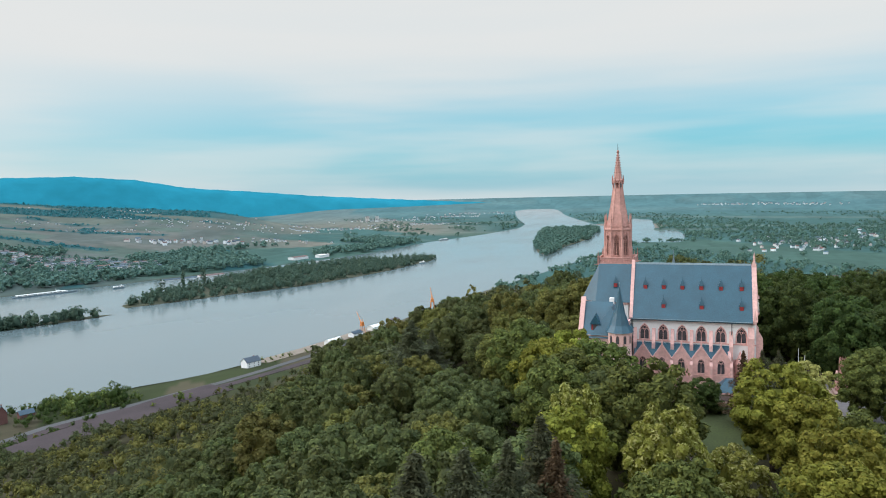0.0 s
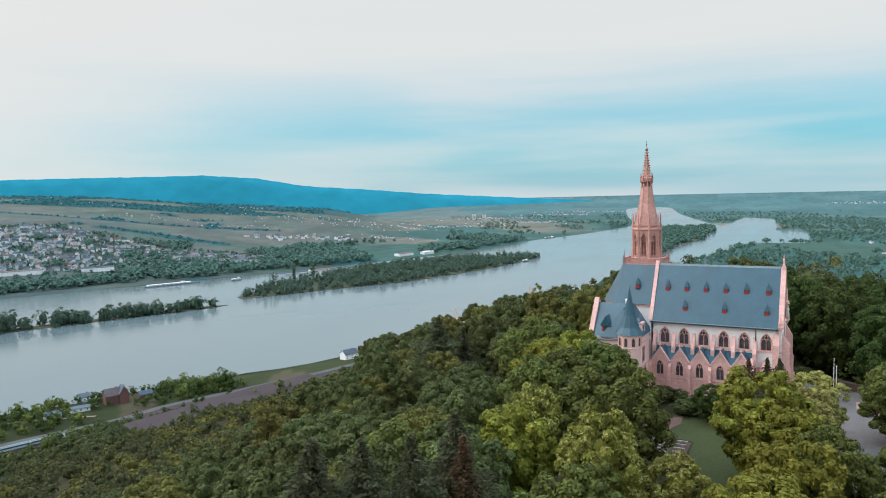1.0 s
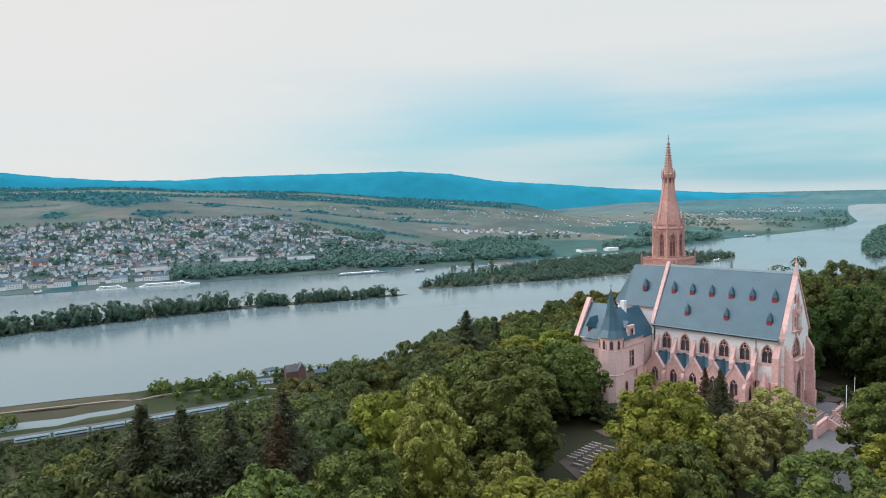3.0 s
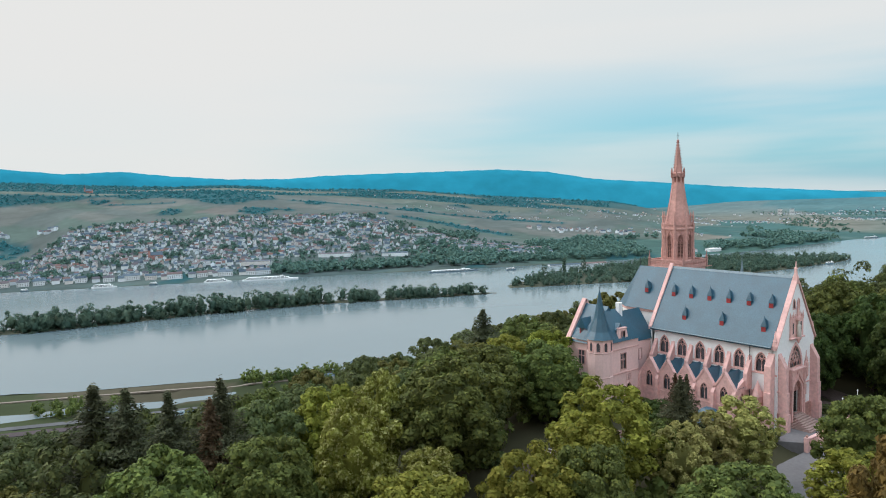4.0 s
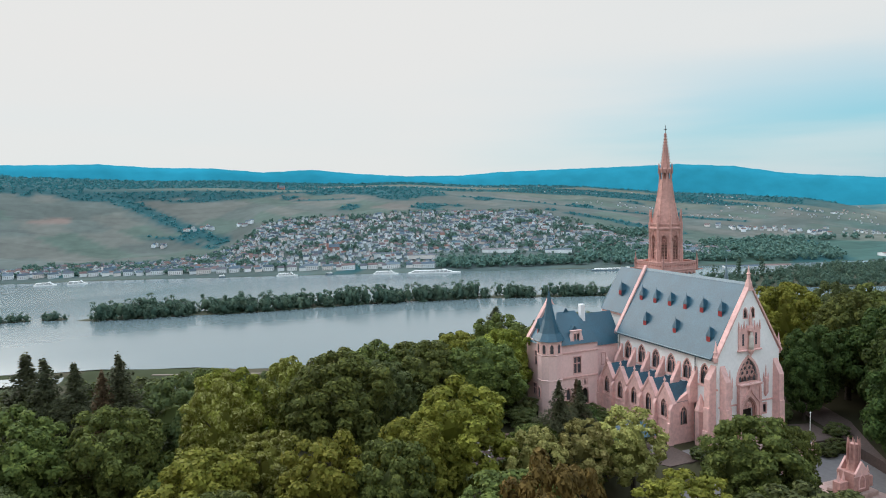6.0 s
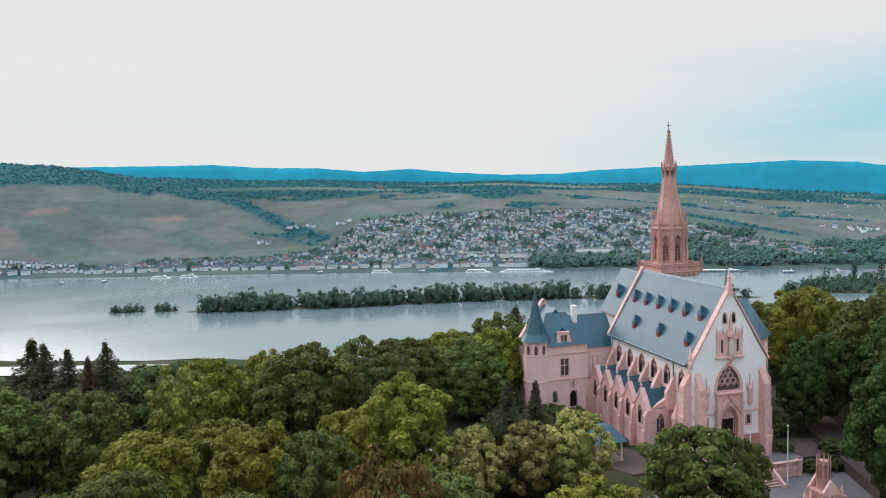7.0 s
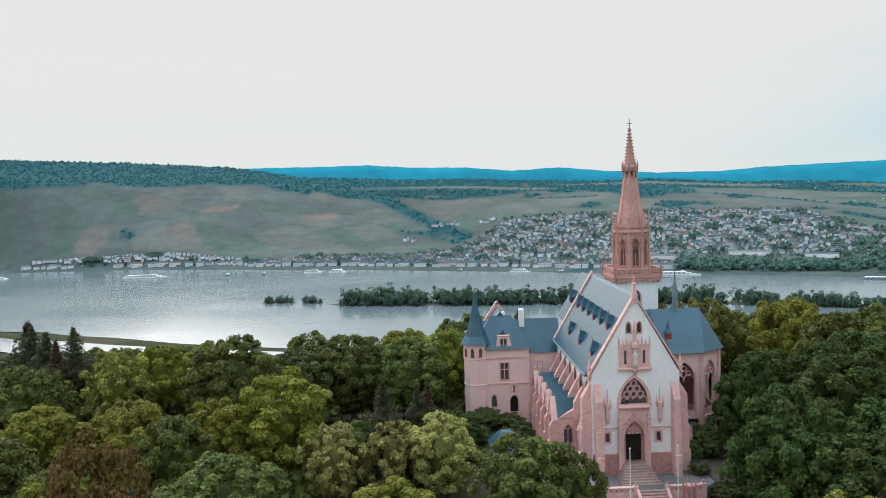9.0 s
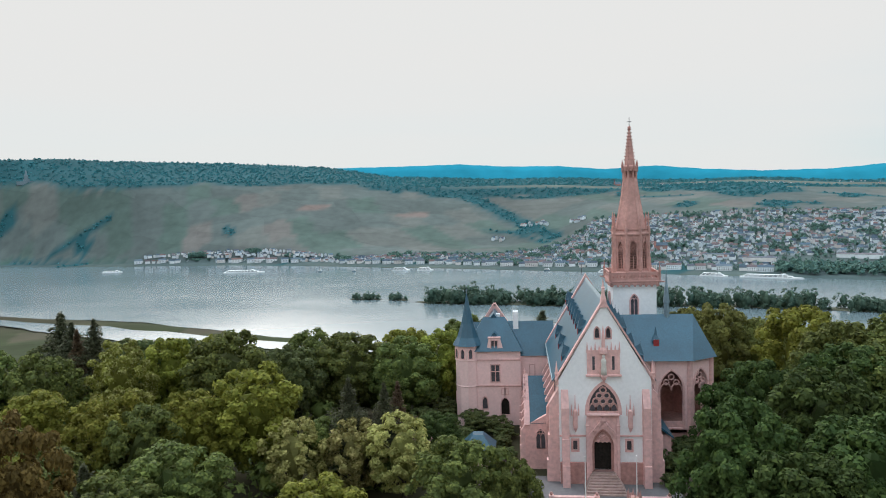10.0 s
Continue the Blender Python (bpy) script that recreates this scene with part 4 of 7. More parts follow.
gothic_window(tower, TX, 16.2, 0.9, 2.9, on_y(TY - SH - 0.18), 2, margin=0.2, pane_depth=0.14)
gal = part("gallery", box(bmesh.new(), TX - 3.55, TX + 3.55, TY - 3.55, TY + 3.55, 20.95, 21.25, 0.08), TOWER_STONE, tower, "carved stone gallery with pierced parapet")
part("gallery_corbel", box(bmesh.new(), TX - 3.3, TX + 3.3, TY - 3.3, TY + 3.3, 20.55, 20.95, 0.08), TOWER_STONE, gal)
QUATRE = [(0.19 * math.cos(k * math.pi / 4) * (1.0 if k % 2 == 0 else 0.62), 0.30 * math.sin(k * math.pi / 4) * (1.0 if k % 2 == 0 else 0.62)) for k in range(8)]
for ax in (0, 1):
    for s in (-1, 1):
        pl = (lambda a, b, d, s=s: (TX + a, TY + s * 3.5 - d * s, b)) if ax == 0 else (lambda a, b, d, s=s: (TX + s * 3.5 - d * s, TY + a, b))
        hs = [[(q + u, 21.8 + v) for u, v in QUATRE] for q in np.arange(-3.0, 3.1, 0.5)]
        part("parapet", prism(bmesh.new(), [(-3.5, 21.25), (3.5, 21.25), (3.5, 22.3), (-3.5, 22.3)], pl, 0.16, hs), TOWER_STONE, gal)
        part("handrail", prism(bmesh.new(), [(-3.6, 22.3), (3.6, 22.3), (3.6, 22.44), (-3.6, 22.44)], lambda a, b, d, f=pl: f(a, b, d - 0.06), 0.28), TOWER_STONE, gal)
        # little pointed arches under the gallery
        for q in np.arange(-2.8, 2.9, 0.8):
            part("corbel_arch", prism(bmesh.new(), [(q - 0.4, 20.95), (q + 0.4, 20.95), (q + 0.4, 20.3), (q + 0.3, 20.3), (q + 0.2, 20.55), (q, 20.72), (q - 0.2, 20.55), (q - 0.3, 20.3), (q - 0.4, 20.3)], lambda a, b, d, f=pl: f(a, b, d + 0.02), 0.36), TOWER_STONE, gal)
for s, t in ((-1, -1), (-1, 1), (1, -1), (1, 1)):
    part("gallery_pinnacle", ring_tower(bmesh.new(), TX + s * 3.5, TY + t * 3.5, ((0.2, 20.9), (0.2, 22.5), (0.27, 22.6), (0.14, 22.8), (0.02, 23.9)), 4, math.pi / 4), SANDSTONE_DARK, gal)
    # gargoyles stand out at the corners
    part("gargoyle", tube(bmesh.new(), (TX + s * 3.4, TY + t * 3.4, 21.0), (TX + s * 4.15, TY + t * 4.15, 21.12), 0.16, 0.07, 5), SANDSTONE_DARK, gal)
T8 = math.pi / 8
R8 = 2.62
belfry = part("belfry", ring_tower(bmesh.new(), TX, TY, ((R8 - 0.35, 21.0), (R8 - 0.35, 28.2)), 8, T8), TOWER_STONE, tower, "octagonal sandstone belfry")
part("belfry_foot", ring_tower(bmesh.new(), TX, TY, ((R8 + 0.32, 21.2), (R8 + 0.3, 21.9), (R8 + 0.04, 22.5)), 8, T8), TOWER_STONE, belfry)
ap = R8 * math.cos(T8)
for k in range(8):
    a = k * math.pi / 4
    c, s = math.cos(a), math.sin(a)
    def face(p, q, d, c=c, s=s):
        return (TX + c * (ap - d) - s * p, TY + s * (ap - d) + c * p, q)
    half = R8 * math.sin(T8)
    part("belfry_side", prism(bmesh.new(), [(-half, 21.4), (half, 21.4), (half, 28.1), (-half, 28.1)], face, 0.34, [arch(0, 22.7, 0.95, 4.1)]), TOWER_STONE, belfry)
    part("louvred_opening", prism(bmesh.new(), arch(0, 22.7, 0.95, 4.1), lambda p, q, d, f=face: f(p, q, d + 0.27), 0.06), SANDSTONE_DARK, belfry)
    bm = bmesh.new()
    sweep(bm, arch(0, 22.7, 1.06, 4.2), 0.09, lambda p, q, d, f=face: f(p, q, d - 0.1), 0.2)
    sweep(bm, [(0, 22.7), (0, 25.5)], 0.05, lambda p, q, d, f=face: f(p, q, d + 0.06), 0.16)
    for q in (-0.24, 0.24):
        sweep(bm, arch(q, 24.7, 0.46, 1.05, 3)[1:], 0.045, lambda p, r, d, f=face: f(p, r, d + 0.06), 0.16)
    sweep(bm, [(0.25 * math.cos(j * math.pi / 3), 25.85 + 0.25 * math.sin(j * math.pi / 3)) for j in range(7)], 0.045, lambda p, r, d, f=face: f(p, r, d + 0.06), 0.16)
    part("tracery", bm, TOWER_STONE, belfry)
    bm = bmesh.new()
    for j in range(10):
        zz = 22.9 + j * 0.24
        prism(bm, [(-0.45, zz), (0.45, zz), (0.45, zz + 0.1), (-0.45, zz + 0.1)], lambda p, q, d, f=face: f(p, q, d + 0.12), 0.14)
    part("louvres", bm, LOUVRE_WOOD, belfry)
    # slim gable over each opening
    bm = bmesh.new()
    sweep(bm, [(-0.62, 26.3), (0.0, 27.75), (0.62, 26.3)], 0.06, lambda p, q, d, f=face: f(p, q, d - 0.12), 0.16)
    part("opening_gable", bm, TOWER_STONE, belfry)
    b = a + T8
    bx, by = TX + (R8 + 0.02) * math.cos(b), TY + (R8 + 0.02) * math.sin(b)
    part("corner_shaft", ring_tower(bmesh.new(), bx, by, ((0.34, 21.3), (0.32, 24.2), (0.22, 24.5), (0.22, 27.8), (0.28, 27.95), (0.24, 28.8), (0.15, 29.0), (0.13, 29.9), (0.2, 30.0), (0.02, 31.1)), 4, b), TOWER_STONE, belfry)
part("belfry_cornice", ring_tower(bmesh.new(), TX, TY, ((R8 + 0.02, 27.55), (R8 + 0.2, 27.8), (R8 + 0.2, 28.0), (R8 - 0.05, 28.2)), 8, T8), TOWER_STONE, belfry)
for k in range(8):
    a = k * math.pi / 4
    c, s = math.cos(a), math.sin(a)
    pl = lambda p, q, d, c=c, s=s: (TX + c * (ap - d + 0.05) - s * p, TY + s * (ap - d + 0.05) + c * p, q)
    part("crown_parapet", prism(bmesh.new(), [(-0.95, 28.1), (0.95, 28.1), (0.95, 28.75), (-0.95, 28.75)], pl, 0.14, [[(q + 0.13 * math.cos(j * math.pi / 2), 28.42 + 0.18 * math.sin(j * math.pi / 2)) for j in range(4)] for q in (-0.66, -0.33, 0, 0.33, 0.66)]), TOWER_STONE, belfry)
SPIRE = ((2.42, 28.1), (2.2, 29.2), (1.82, 30.9), (1.40, 33.1), (1.10, 35.2), (1.0, 36.1))
spire = part("spire", ring_tower(bmesh.new(), TX, TY, SPIRE, 8, T8), TOWER_STONE, tower, "slender crocketed stone spire")
for k in range(8):
    b = k * math.pi / 4 + T8
    bm = bmesh.new()
    for (ra, za), (rb_, zb) in zip(SPIRE, SPIRE[1:]):
        tube(bm, (TX + ra * math.cos(b), TY + ra * math.sin(b), za), (TX + rb_ * math.cos(b), TY + rb_ * math.sin(b), zb), 0.075, 0.07, 5)
    part("rib", bm, TOWER_STONE, spire)
    part("lantern_post", tube(bmesh.new(), (TX + 0.93 * math.cos(b), TY + 0.93 * math.sin(b), 36.0), (TX + 0.93 * math.cos(b), TY + 0.93 * math.sin(b), 37.6), 0.17, 0.17, 5), TOWER_STONE, spire)
    part("lantern_pinnacle", ring_tower(bmesh.new(), TX + 1.12 * math.cos(b), TY + 1.12 * math.sin(b), ((0.05, 36.9), (0.13, 37.2), (0.13, 38.0), (0.02, 38.75)), 4, b), SANDSTONE_DARK, spire)
    part("lantern_head", tube(bmesh.new(), (TX + 0.9 * math.cos(b - T8) * 0.95, TY + 0.9 * math.sin(b - T8) * 0.95, 37.1), (TX + 0.9 * math.cos(b - T8) * 0.95, TY + 0.9 * math.sin(b - T8) * 0.95, 37.7), 0.3, 0.3, 4), TOWER_STONE, spire)
part("lantern_core", ring_tower(bmesh.new(), TX, TY, ((0.62, 36.0), (0.62, 37.6)), 8, T8), SANDSTONE_DARK, spire)
part("lantern_crown", ring_tower(bmesh.new(), TX, TY, ((1.0, 37.3), (1.14, 37.6), (1.14, 37.8), (0.8, 38.0)), 8, T8), TOWER_STONE, spire)
part("upper_spire", ring_tower(bmesh.new(), TX, TY, ((0.82, 37.8), (0.70, 38.8), (0.11, 43.4), (0.08, 43.6)), 8, T8), TOWER_STONE, spire)
for k in range(8):
    b = k * math.pi / 4 + T8
    for j in range(10):
        f = (j + 0.5) / 10
        r = 0.74 + (0.12 - 0.74) * f + 0.03
        zc = 38.5 + 4.9 * f
        part("crocket", tube(bmesh.new(), (TX + (r - 0.05) * math.cos(b), TY + (r - 0.05) * math.sin(b), zc), (TX + (r + 0.13) * math.cos(b), TY + (r + 0.13) * math.sin(b), zc + 0.12), 0.085, 0.05, 4), SANDSTONE_DARK, spire)
part("spire_knob", ring_tower(bmesh.new(), TX, TY, ((0.08, 43.2), (0.24, 43.45), (0.24, 43.55), (0.08, 43.75)), 8), SANDSTONE_DARK, spire)
bm = tube(bmesh.new(), (TX, TY, 43.6), (TX, TY, 45.0), 0.06, 0.04)
tube(bm, (TX, TY - 0.34, 44.35), (TX, TY + 0.34, 44.35), 0.05)
part("cross", bm, IRON, spire, "iron cross")

# north chapel wing with open-air choir
WX = -14.4
part("wing_wall", box(bmesh.new(), WX - 4.2, WX + 4.2, 5.0, 7.4, -1, 12.4), PINK_RENDER, chapel)
end = [(-4.2, 7.4), (4.2, 7.4), (4.2, 12.0), (2.0, 15.2), (-2.0, 15.2), (-4.2, 12.0)]
part("wing_floor", prism(bmesh.new(), [(WX + a, b) for a, b in end], lambda a, b, d: (a, b, -1 + d), 4.0), SANDSTONE_DARK, chapel)
# rear walls added in dark stone to give the wing's interior its shade
part("rear_wall", box(bmesh.new(), WX - 4.3, WX - 3.7, 7.4, 12.1, -1, 12.3), SANDSTONE_DARK, chapel)
part("rear_wall", prism(bmesh.new(), [(WX - 4.2, 11.6), (WX - 3.5, 11.6), (WX - 1.3, 15.0), (WX - 2.0, 15.3)], lambda a, b, d: (a, b, d - 1), 13.3), SANDSTONE_DARK, chapel)
part("wing_ceiling", prism(bmesh.new(), [(WX + a * 0.95, b) for a, b in end], lambda a, b, d: (a, b, 11.7 + d), 0.4), OAK_DARK, chapel)
for (a, b), (c, d) in ((end[1], end[2]), (end[2], end[3]), (end[3], end[4])):
    L = math.hypot(c - a, d - b)
    ex, ey = (c - a) / L, (d - b) / L
    pl = lambda p, q, t, a=a, b=b, ex=ex, ey=ey: (WX + a + ex * p - ey * t, b + ey * p + ex * t, q)
    half_w = L * 0.62
    w = part("open_bay", prism(bmesh.new(), [(0, 2.6), (L, 2.6), (L, 12.3), (0, 12.3)], pl, 0.5, [arch(L / 2, 3.3, half_w, 7.5)]), PINK_RENDER, chapel, "pink wall with tall open tracery arch")
    part("arch_surround", prism(bmesh.new(), arch(L / 2, 3.1, half_w + 0.5, 7.95), lambda p, q, t, f=pl: f(p, q, t - 0.08), 0.3, [arch(L / 2, 3.12, half_w + 0.02, 7.7)]), SANDSTONE, w)
    part("parapet", prism(bmesh.new(), [(0.3, 3.0), (L - 0.3, 3.0), (L - 0.3, 4.1), (0.3, 4.1)], lambda p, q, t, f=pl: f(p, q, t + 0.12), 0.2), SANDSTONE, w)
    bm = bmesh.new()
    for q in (-0.36, 0.36):
        sweep(bm, [(L / 2 + q * half_w * 0.62 + 0.34 * math.cos(j * math.pi / 4), 9.25 + 0.34 * math.sin(j * math.pi / 4)) for j in range(9)], 0.06, lambda p, r, t, f=pl: f(p, r, t + 0.1), 0.2)
        sweep(bm, arch(L / 2 + q * half_w * 0.66, 8.2, half_w * 0.47, 0.95, 4)[1:], 0.06, lambda p, r, t, f=pl: f(p, r, t + 0.1), 0.2)
    sweep(bm, [(L / 2 + 0.36 * math.cos(j * math.pi / 4), 9.95 + 0.36 * math.sin(j * math.pi / 4)) for j in range(9)], 0.06, lambda p, r, t, f=pl: f(p, r, t + 0.1), 0.2)
    part("tracery", bm, SANDSTONE, w)
    part("bay_pier", tube(bmesh.new(), (WX + a, b, -1), (WX + a, b, 12.2), 0.42, 0.36, 6), SANDSTONE, chapel)
bm = bmesh.new()
e = [bm.verts.new((WX + a, b, 12.2)) for a, b in ((-4.8, 3.2), (4.8, 3.2), (4.8, 12.3), (2.3, 15.9), (-2.3, 15.9), (-4.8, 12.3))]
r0, r1 = bm.verts.new((WX, 3.2, 17.5)), bm.verts.new((WX, 13.4, 17.5))
for f in ((e[1], e[2], r1, r0), (e[2], e[3], r1), (e[3], e[4], r1), (e[4], e[5], r1), (e[5], e[0], r0, r1), e[::-1], (e[0], e[1], r0)):
    bm.faces.new(f)
bmesh.ops.recalc_face_normals(bm, faces=bm.faces)
part("wing_roof", bm, SLATE, chapel, "hipped blue slate roof")
fl = part("ridge_turret", ring_tower(bmesh.new(), WX, 10.0, ((0.42, 17.0), (0.36, 19.0), (0.46, 19.1), (0.06, 22.6), (0.04, 23.4)), 6), LEAD, chapel, "slim lead-clad ridge turret")
bm = box(bmesh.new(), WX + 2.5, WX + 3.3, 7.65, 8.35, 13.6, 14.7)
part("wing_dormer", bm, DORMER_RED, chapel)
part("dormer_hood", ring_tower(bmesh.new(), WX + 2.8, 8.0, ((0.68, 14.6), (0.28, 15.2), (0.05, 16.3)), 4, math.pi / 4), SLATE, chapel)
# low lean-to by the north side
part("lean_to", box(bmesh.new(), -9.8, -3.5, WALL + 0.05, 8.2, -1, 4.6), SANDSTONE, chapel)
part("lean_to_roof", prism(bmesh.new(), [(WALL + 0.05, 7.0), (8.5, 4.4), (8.5, 4.2), (WALL + 0.05, 6.6)], on_x(-3.3), 6.8), SLATE, chapel)

# ---- the priest's house against the chapel ----
house = thing("priest_house", "pink rendered house with corner turret and slate roof beside the chapel", "house", at=(0, 0, 0))
HX, HY0, HY1, HE = -20.8, -17.6, -9.7, 11.2
# front block, gabled to the forecourt side
front = [(HY0, -0.5), (HY1, -0.5), (HY1, HE), (HY0, HE)]
hh = [[(-14.05, 6.6), (-12.85, 6.6), (-12.85, 9.1), (-14.05, 9.1)], arch(-15.1, 2.5, 0.75, 1.9), [(-12.7, 1.6), (-11.5, 1.6), (-11.5, 4.1), (-12.7, 4.1)], [(-13.85, 12.0 - 1.4), (-13.05, 12.0 - 1.4), (-13.05, 10.9), (-13.85, 10.9)]]
part("front_wall", prism(bmesh.new(), front, on_x(HX), 0.5, hh[:3]), PINK_RENDER, house)
part("side_wall", box(bmesh.new(), HX - 7.6, HX - 0.5, HY1 - 0.5, HY1, -0.5, HE), PINK_RENDER, house)
part("rear_block", box(bmesh.new(), HX - 8.4, HX - 0.5, HY0, HY1 - 0.5, -0.5, HE), PINK_RENDER, house)
part("link_block", box(bmesh.new(), HX - 6.5, HX - 0.9, HY1, -5.3, -0.5, 10.3), PINK_RENDER, house)
for z in (6.0, 9.9):
    part("string_course", box(bmesh.new(), HX, HX + 0.12, HY0 + 0.3, HY1, z - 0.12, z + 0.12, 0.03), SANDSTONE, house)


def casement(parent, y, z0, w, h, x=HX, cross=True):
    f = part("window", prism(bmesh.new(), [(y - w / 2 - 0.16, z0 - 0.16), (y + w / 2 + 0.16, z0 - 0.16), (y + w / 2 + 0.16, z0 + h + 0.16), (y - w / 2 - 0.16, z0 + h + 0.16)], lambda a, b, d: (x + 0.06 - d, a, b), 0.34,
             [[(y - w / 2, z0), (y + w / 2, z0), (y + w / 2, z0 + h), (y - w / 2, z0 + h)]]), SANDSTONE, parent)
    part("pane", box(bmesh.new(), x - 0.2, x - 0.16, y - w / 2, y + w / 2, z0, z0 + h), GLASS, f)
    bm = box(bmesh.new(), x - 0.14, x - 0.02, y - 0.06, y + 0.06, z0, z0 + h)
    if cross:
        box(bm, x - 0.14, x - 0.02, y - w / 2, y + w / 2, z0 + h * 0.58, z0 + h * 0.58 + 0.12)
    part("mullion", bm, SANDSTONE, f)


casement(house, -13.45, 6.6, 1.2, 2.5)
gothic_window(house, -15.1, 2.5, 0.75, 1.9, on_x(HX), 1, margin=0.14)
d = part("house_door", prism(bmesh.new(), arch(-12.1, 1.6, 1.2, 2.6), lambda a, b, q: (HX - 0.3 - q, a, b), 0.1), OAK_DARK, house, "dark arched door")
part("door_frame", prism(bmesh.new(), arch(-12.1, 1.6, 1.5, 2.75), lambda a, b, q: (HX + 0.05 - q, a, b), 0.3, [arch(-12.1, 1.61, 1.2, 2.58)]), SANDSTONE, house)
for y in (-12.35, -11.85):
    casement(house, y, 4.75, 0.34, 0.75, cross=False)
# wall dormer rising through the eaves
part("dormer_wall", prism(bmesh.new(), [(-14.7, HE - 0.2), (-12.1, HE - 0.2), (-12.65, 13.1), (-14.35, 13.1)], lambda a, b, q: (HX + 0.02 - q, a, b), 0.5, [[(-13.95, 11.6), (-13.05, 11.6), (-13.05, 12.75), (-13.95, 12.75)]]), PINK_RENDER, house)
part("dormer_coping", box(bmesh.new(), HX - 0.55, HX + 0.1, -14.45, -12.55, 13.1, 13.28, 0.03), SANDSTONE, house)
part("dormer_roof", prism(bmesh.new(), [(-14.4, 12.9), (-13.5, 13.9), (-12.6, 12.9)], lambda a, b, q: (HX - 0.5 - q, a, b), 2.2), SLATE, house)
casement(house, -13.5, 11.6, 0.9, 1.15, x=HX, cross=False)
# link block window
casement(house, -8.0, 7.2, 0.6, 1.7, x=HX - 0.9)


def hip(x0, x1, y0, y1, z0, z1, inset, along="y", mat=None, name="roof"):
    bm = bmesh.new()
    c = [bm.verts.new(p) for p in ((x0, y0, z0), (x1, y0, z0), (x1, y1, z0), (x0, y1, z0))]
    if along == "y":
        a, b = bm.verts.new(((x0 + x1) / 2, y0 + inset, z1)), bm.verts.new(((x0 + x1) / 2, y1 - inset, z1))
        fs = ((c[0], c[1], a), (c[1], c[2], b, a), (c[2], c[3], b), (c[3], c[0], a, b), c[::-1])
    else:
        a, b = bm.verts.new((x0 + inset, (y0 + y1) / 2, z1)), bm.verts.new((x1 - inset, (y0 + y1) / 2, z1))
        fs = ((c[0], c[1], b, a), (c[1], c[2], b), (c[2], c[3], a, b), (c[3], c[0], a), c[::-1])
    for f in fs:
        bm.faces.new(f)
    bmesh.ops.recalc_face_normals(bm, faces=bm.faces)
    return part(name, bm, mat or SLATE, house)


hip(HX - 6.2, HX + 0.35, HY0 - 0.2, HY1 + 0.35, HE, 15.8, 2.6, name="front_roof")
hip(HX - 6.9, HX - 0.6, -13.0, -4.6, 10.3, 15.0, 0.05, name="link_roof")
part("chimney", box(bmesh.new(), -24.6, -23.8, -10.7, -9.9, 13.0, 16.6, 0.04), WHITE_RENDER, house)
part("chimney", box(bmesh.new(), -26.0, -25.3, -13.3, -12.7, 13.0, 16.0, 0.04), WHITE_RENDER, house)
# rear gable block whose gable faces the slope
part("rear_gable", prism(bmesh.new(), [(HY0 + 0.1, -0.5), (HY1 - 0.2, -0.5), (HY1 - 0.2, 11.0), (-13.6, 16.6), (HY0 + 0.1, 11.0)], on_x(-28.4), 0.6), PINK_RENDER, house)
bm = bmesh.new()
sweep(bm, [(HY0 - 0.1, 10.9), (-13.6, 17.0), (HY1, 10.9)], 0.22, on_x(-28.3), 0.8)
part("gable_coping", bm, SANDSTONE, house)
part("rear_roof", prism(bmesh.new(), [(HY0 - 0.2, 10.7), (-13.6, 16.4), (HY1 + 0.1, 10.7), (-13.6, 15.9)], on_x(-23.6), 4.9), SLATE, house)
# corner turret
TUX, TUY = -22.1, -17.5
tur = part("turret", ring_tower(bmesh.new(), TUX, TUY, ((1.95, -0.5), (1.95, 5.9), (2.05, 6.0), (1.95, 6.1), (1.95, 9.8), (2.05, 9.9), (1.95, 10.0), (1.95, 12.0), (2.1, 12.15)), 10), PINK_RENDER, house, "round pink corner turret")
part("turret_roof", ring_tower(bmesh.new(), TUX, TUY, ((2.35, 12.05), (1.65, 13.2), (0.95, 15.2), (0.4, 17.8), (0.08, 19.6)), 10), SLATE, tur, "slender pointed slate spire")
part("turret_finial", ring_tower(bmesh.new(), TUX, TUY, ((0.06, 19.4), (0.06, 20.0), (0.16, 20.1), (0.03, 20.4)), 6), LEAD, tur)
for k in range(-2, 3):
    a = -1.0 + k * 0.628
    px, py = TUX + 1.92 * math.cos(a), TUY + 1.92 * math.sin(a)
    pl = lambda p, q, d, a=a, px=px, py=py: (px - math.cos(a) * (d - 0.04) - math.sin(a) * p, py - math.sin(a) * (d - 0.04) + math.cos(a) * p, q)
    for z0, h in ((10.2, 1.4),) + (((3.2, 1.7),) if k == -1 else ()):
        f = part("turret_window", prism(bmesh.new(), arch(0, z0 - 0.12, 0.8, h + 0.2, 4), pl, 0.12, [arch(0, z0, 0.5, h, 4)]), SANDSTONE, tur)
        part("pane", prism(bmesh.new(), arch(0, z0, 0.5, h, 4), lambda p, q, d, g=pl: g(p, q, d + 0.04), 0.05), GLASS, f)


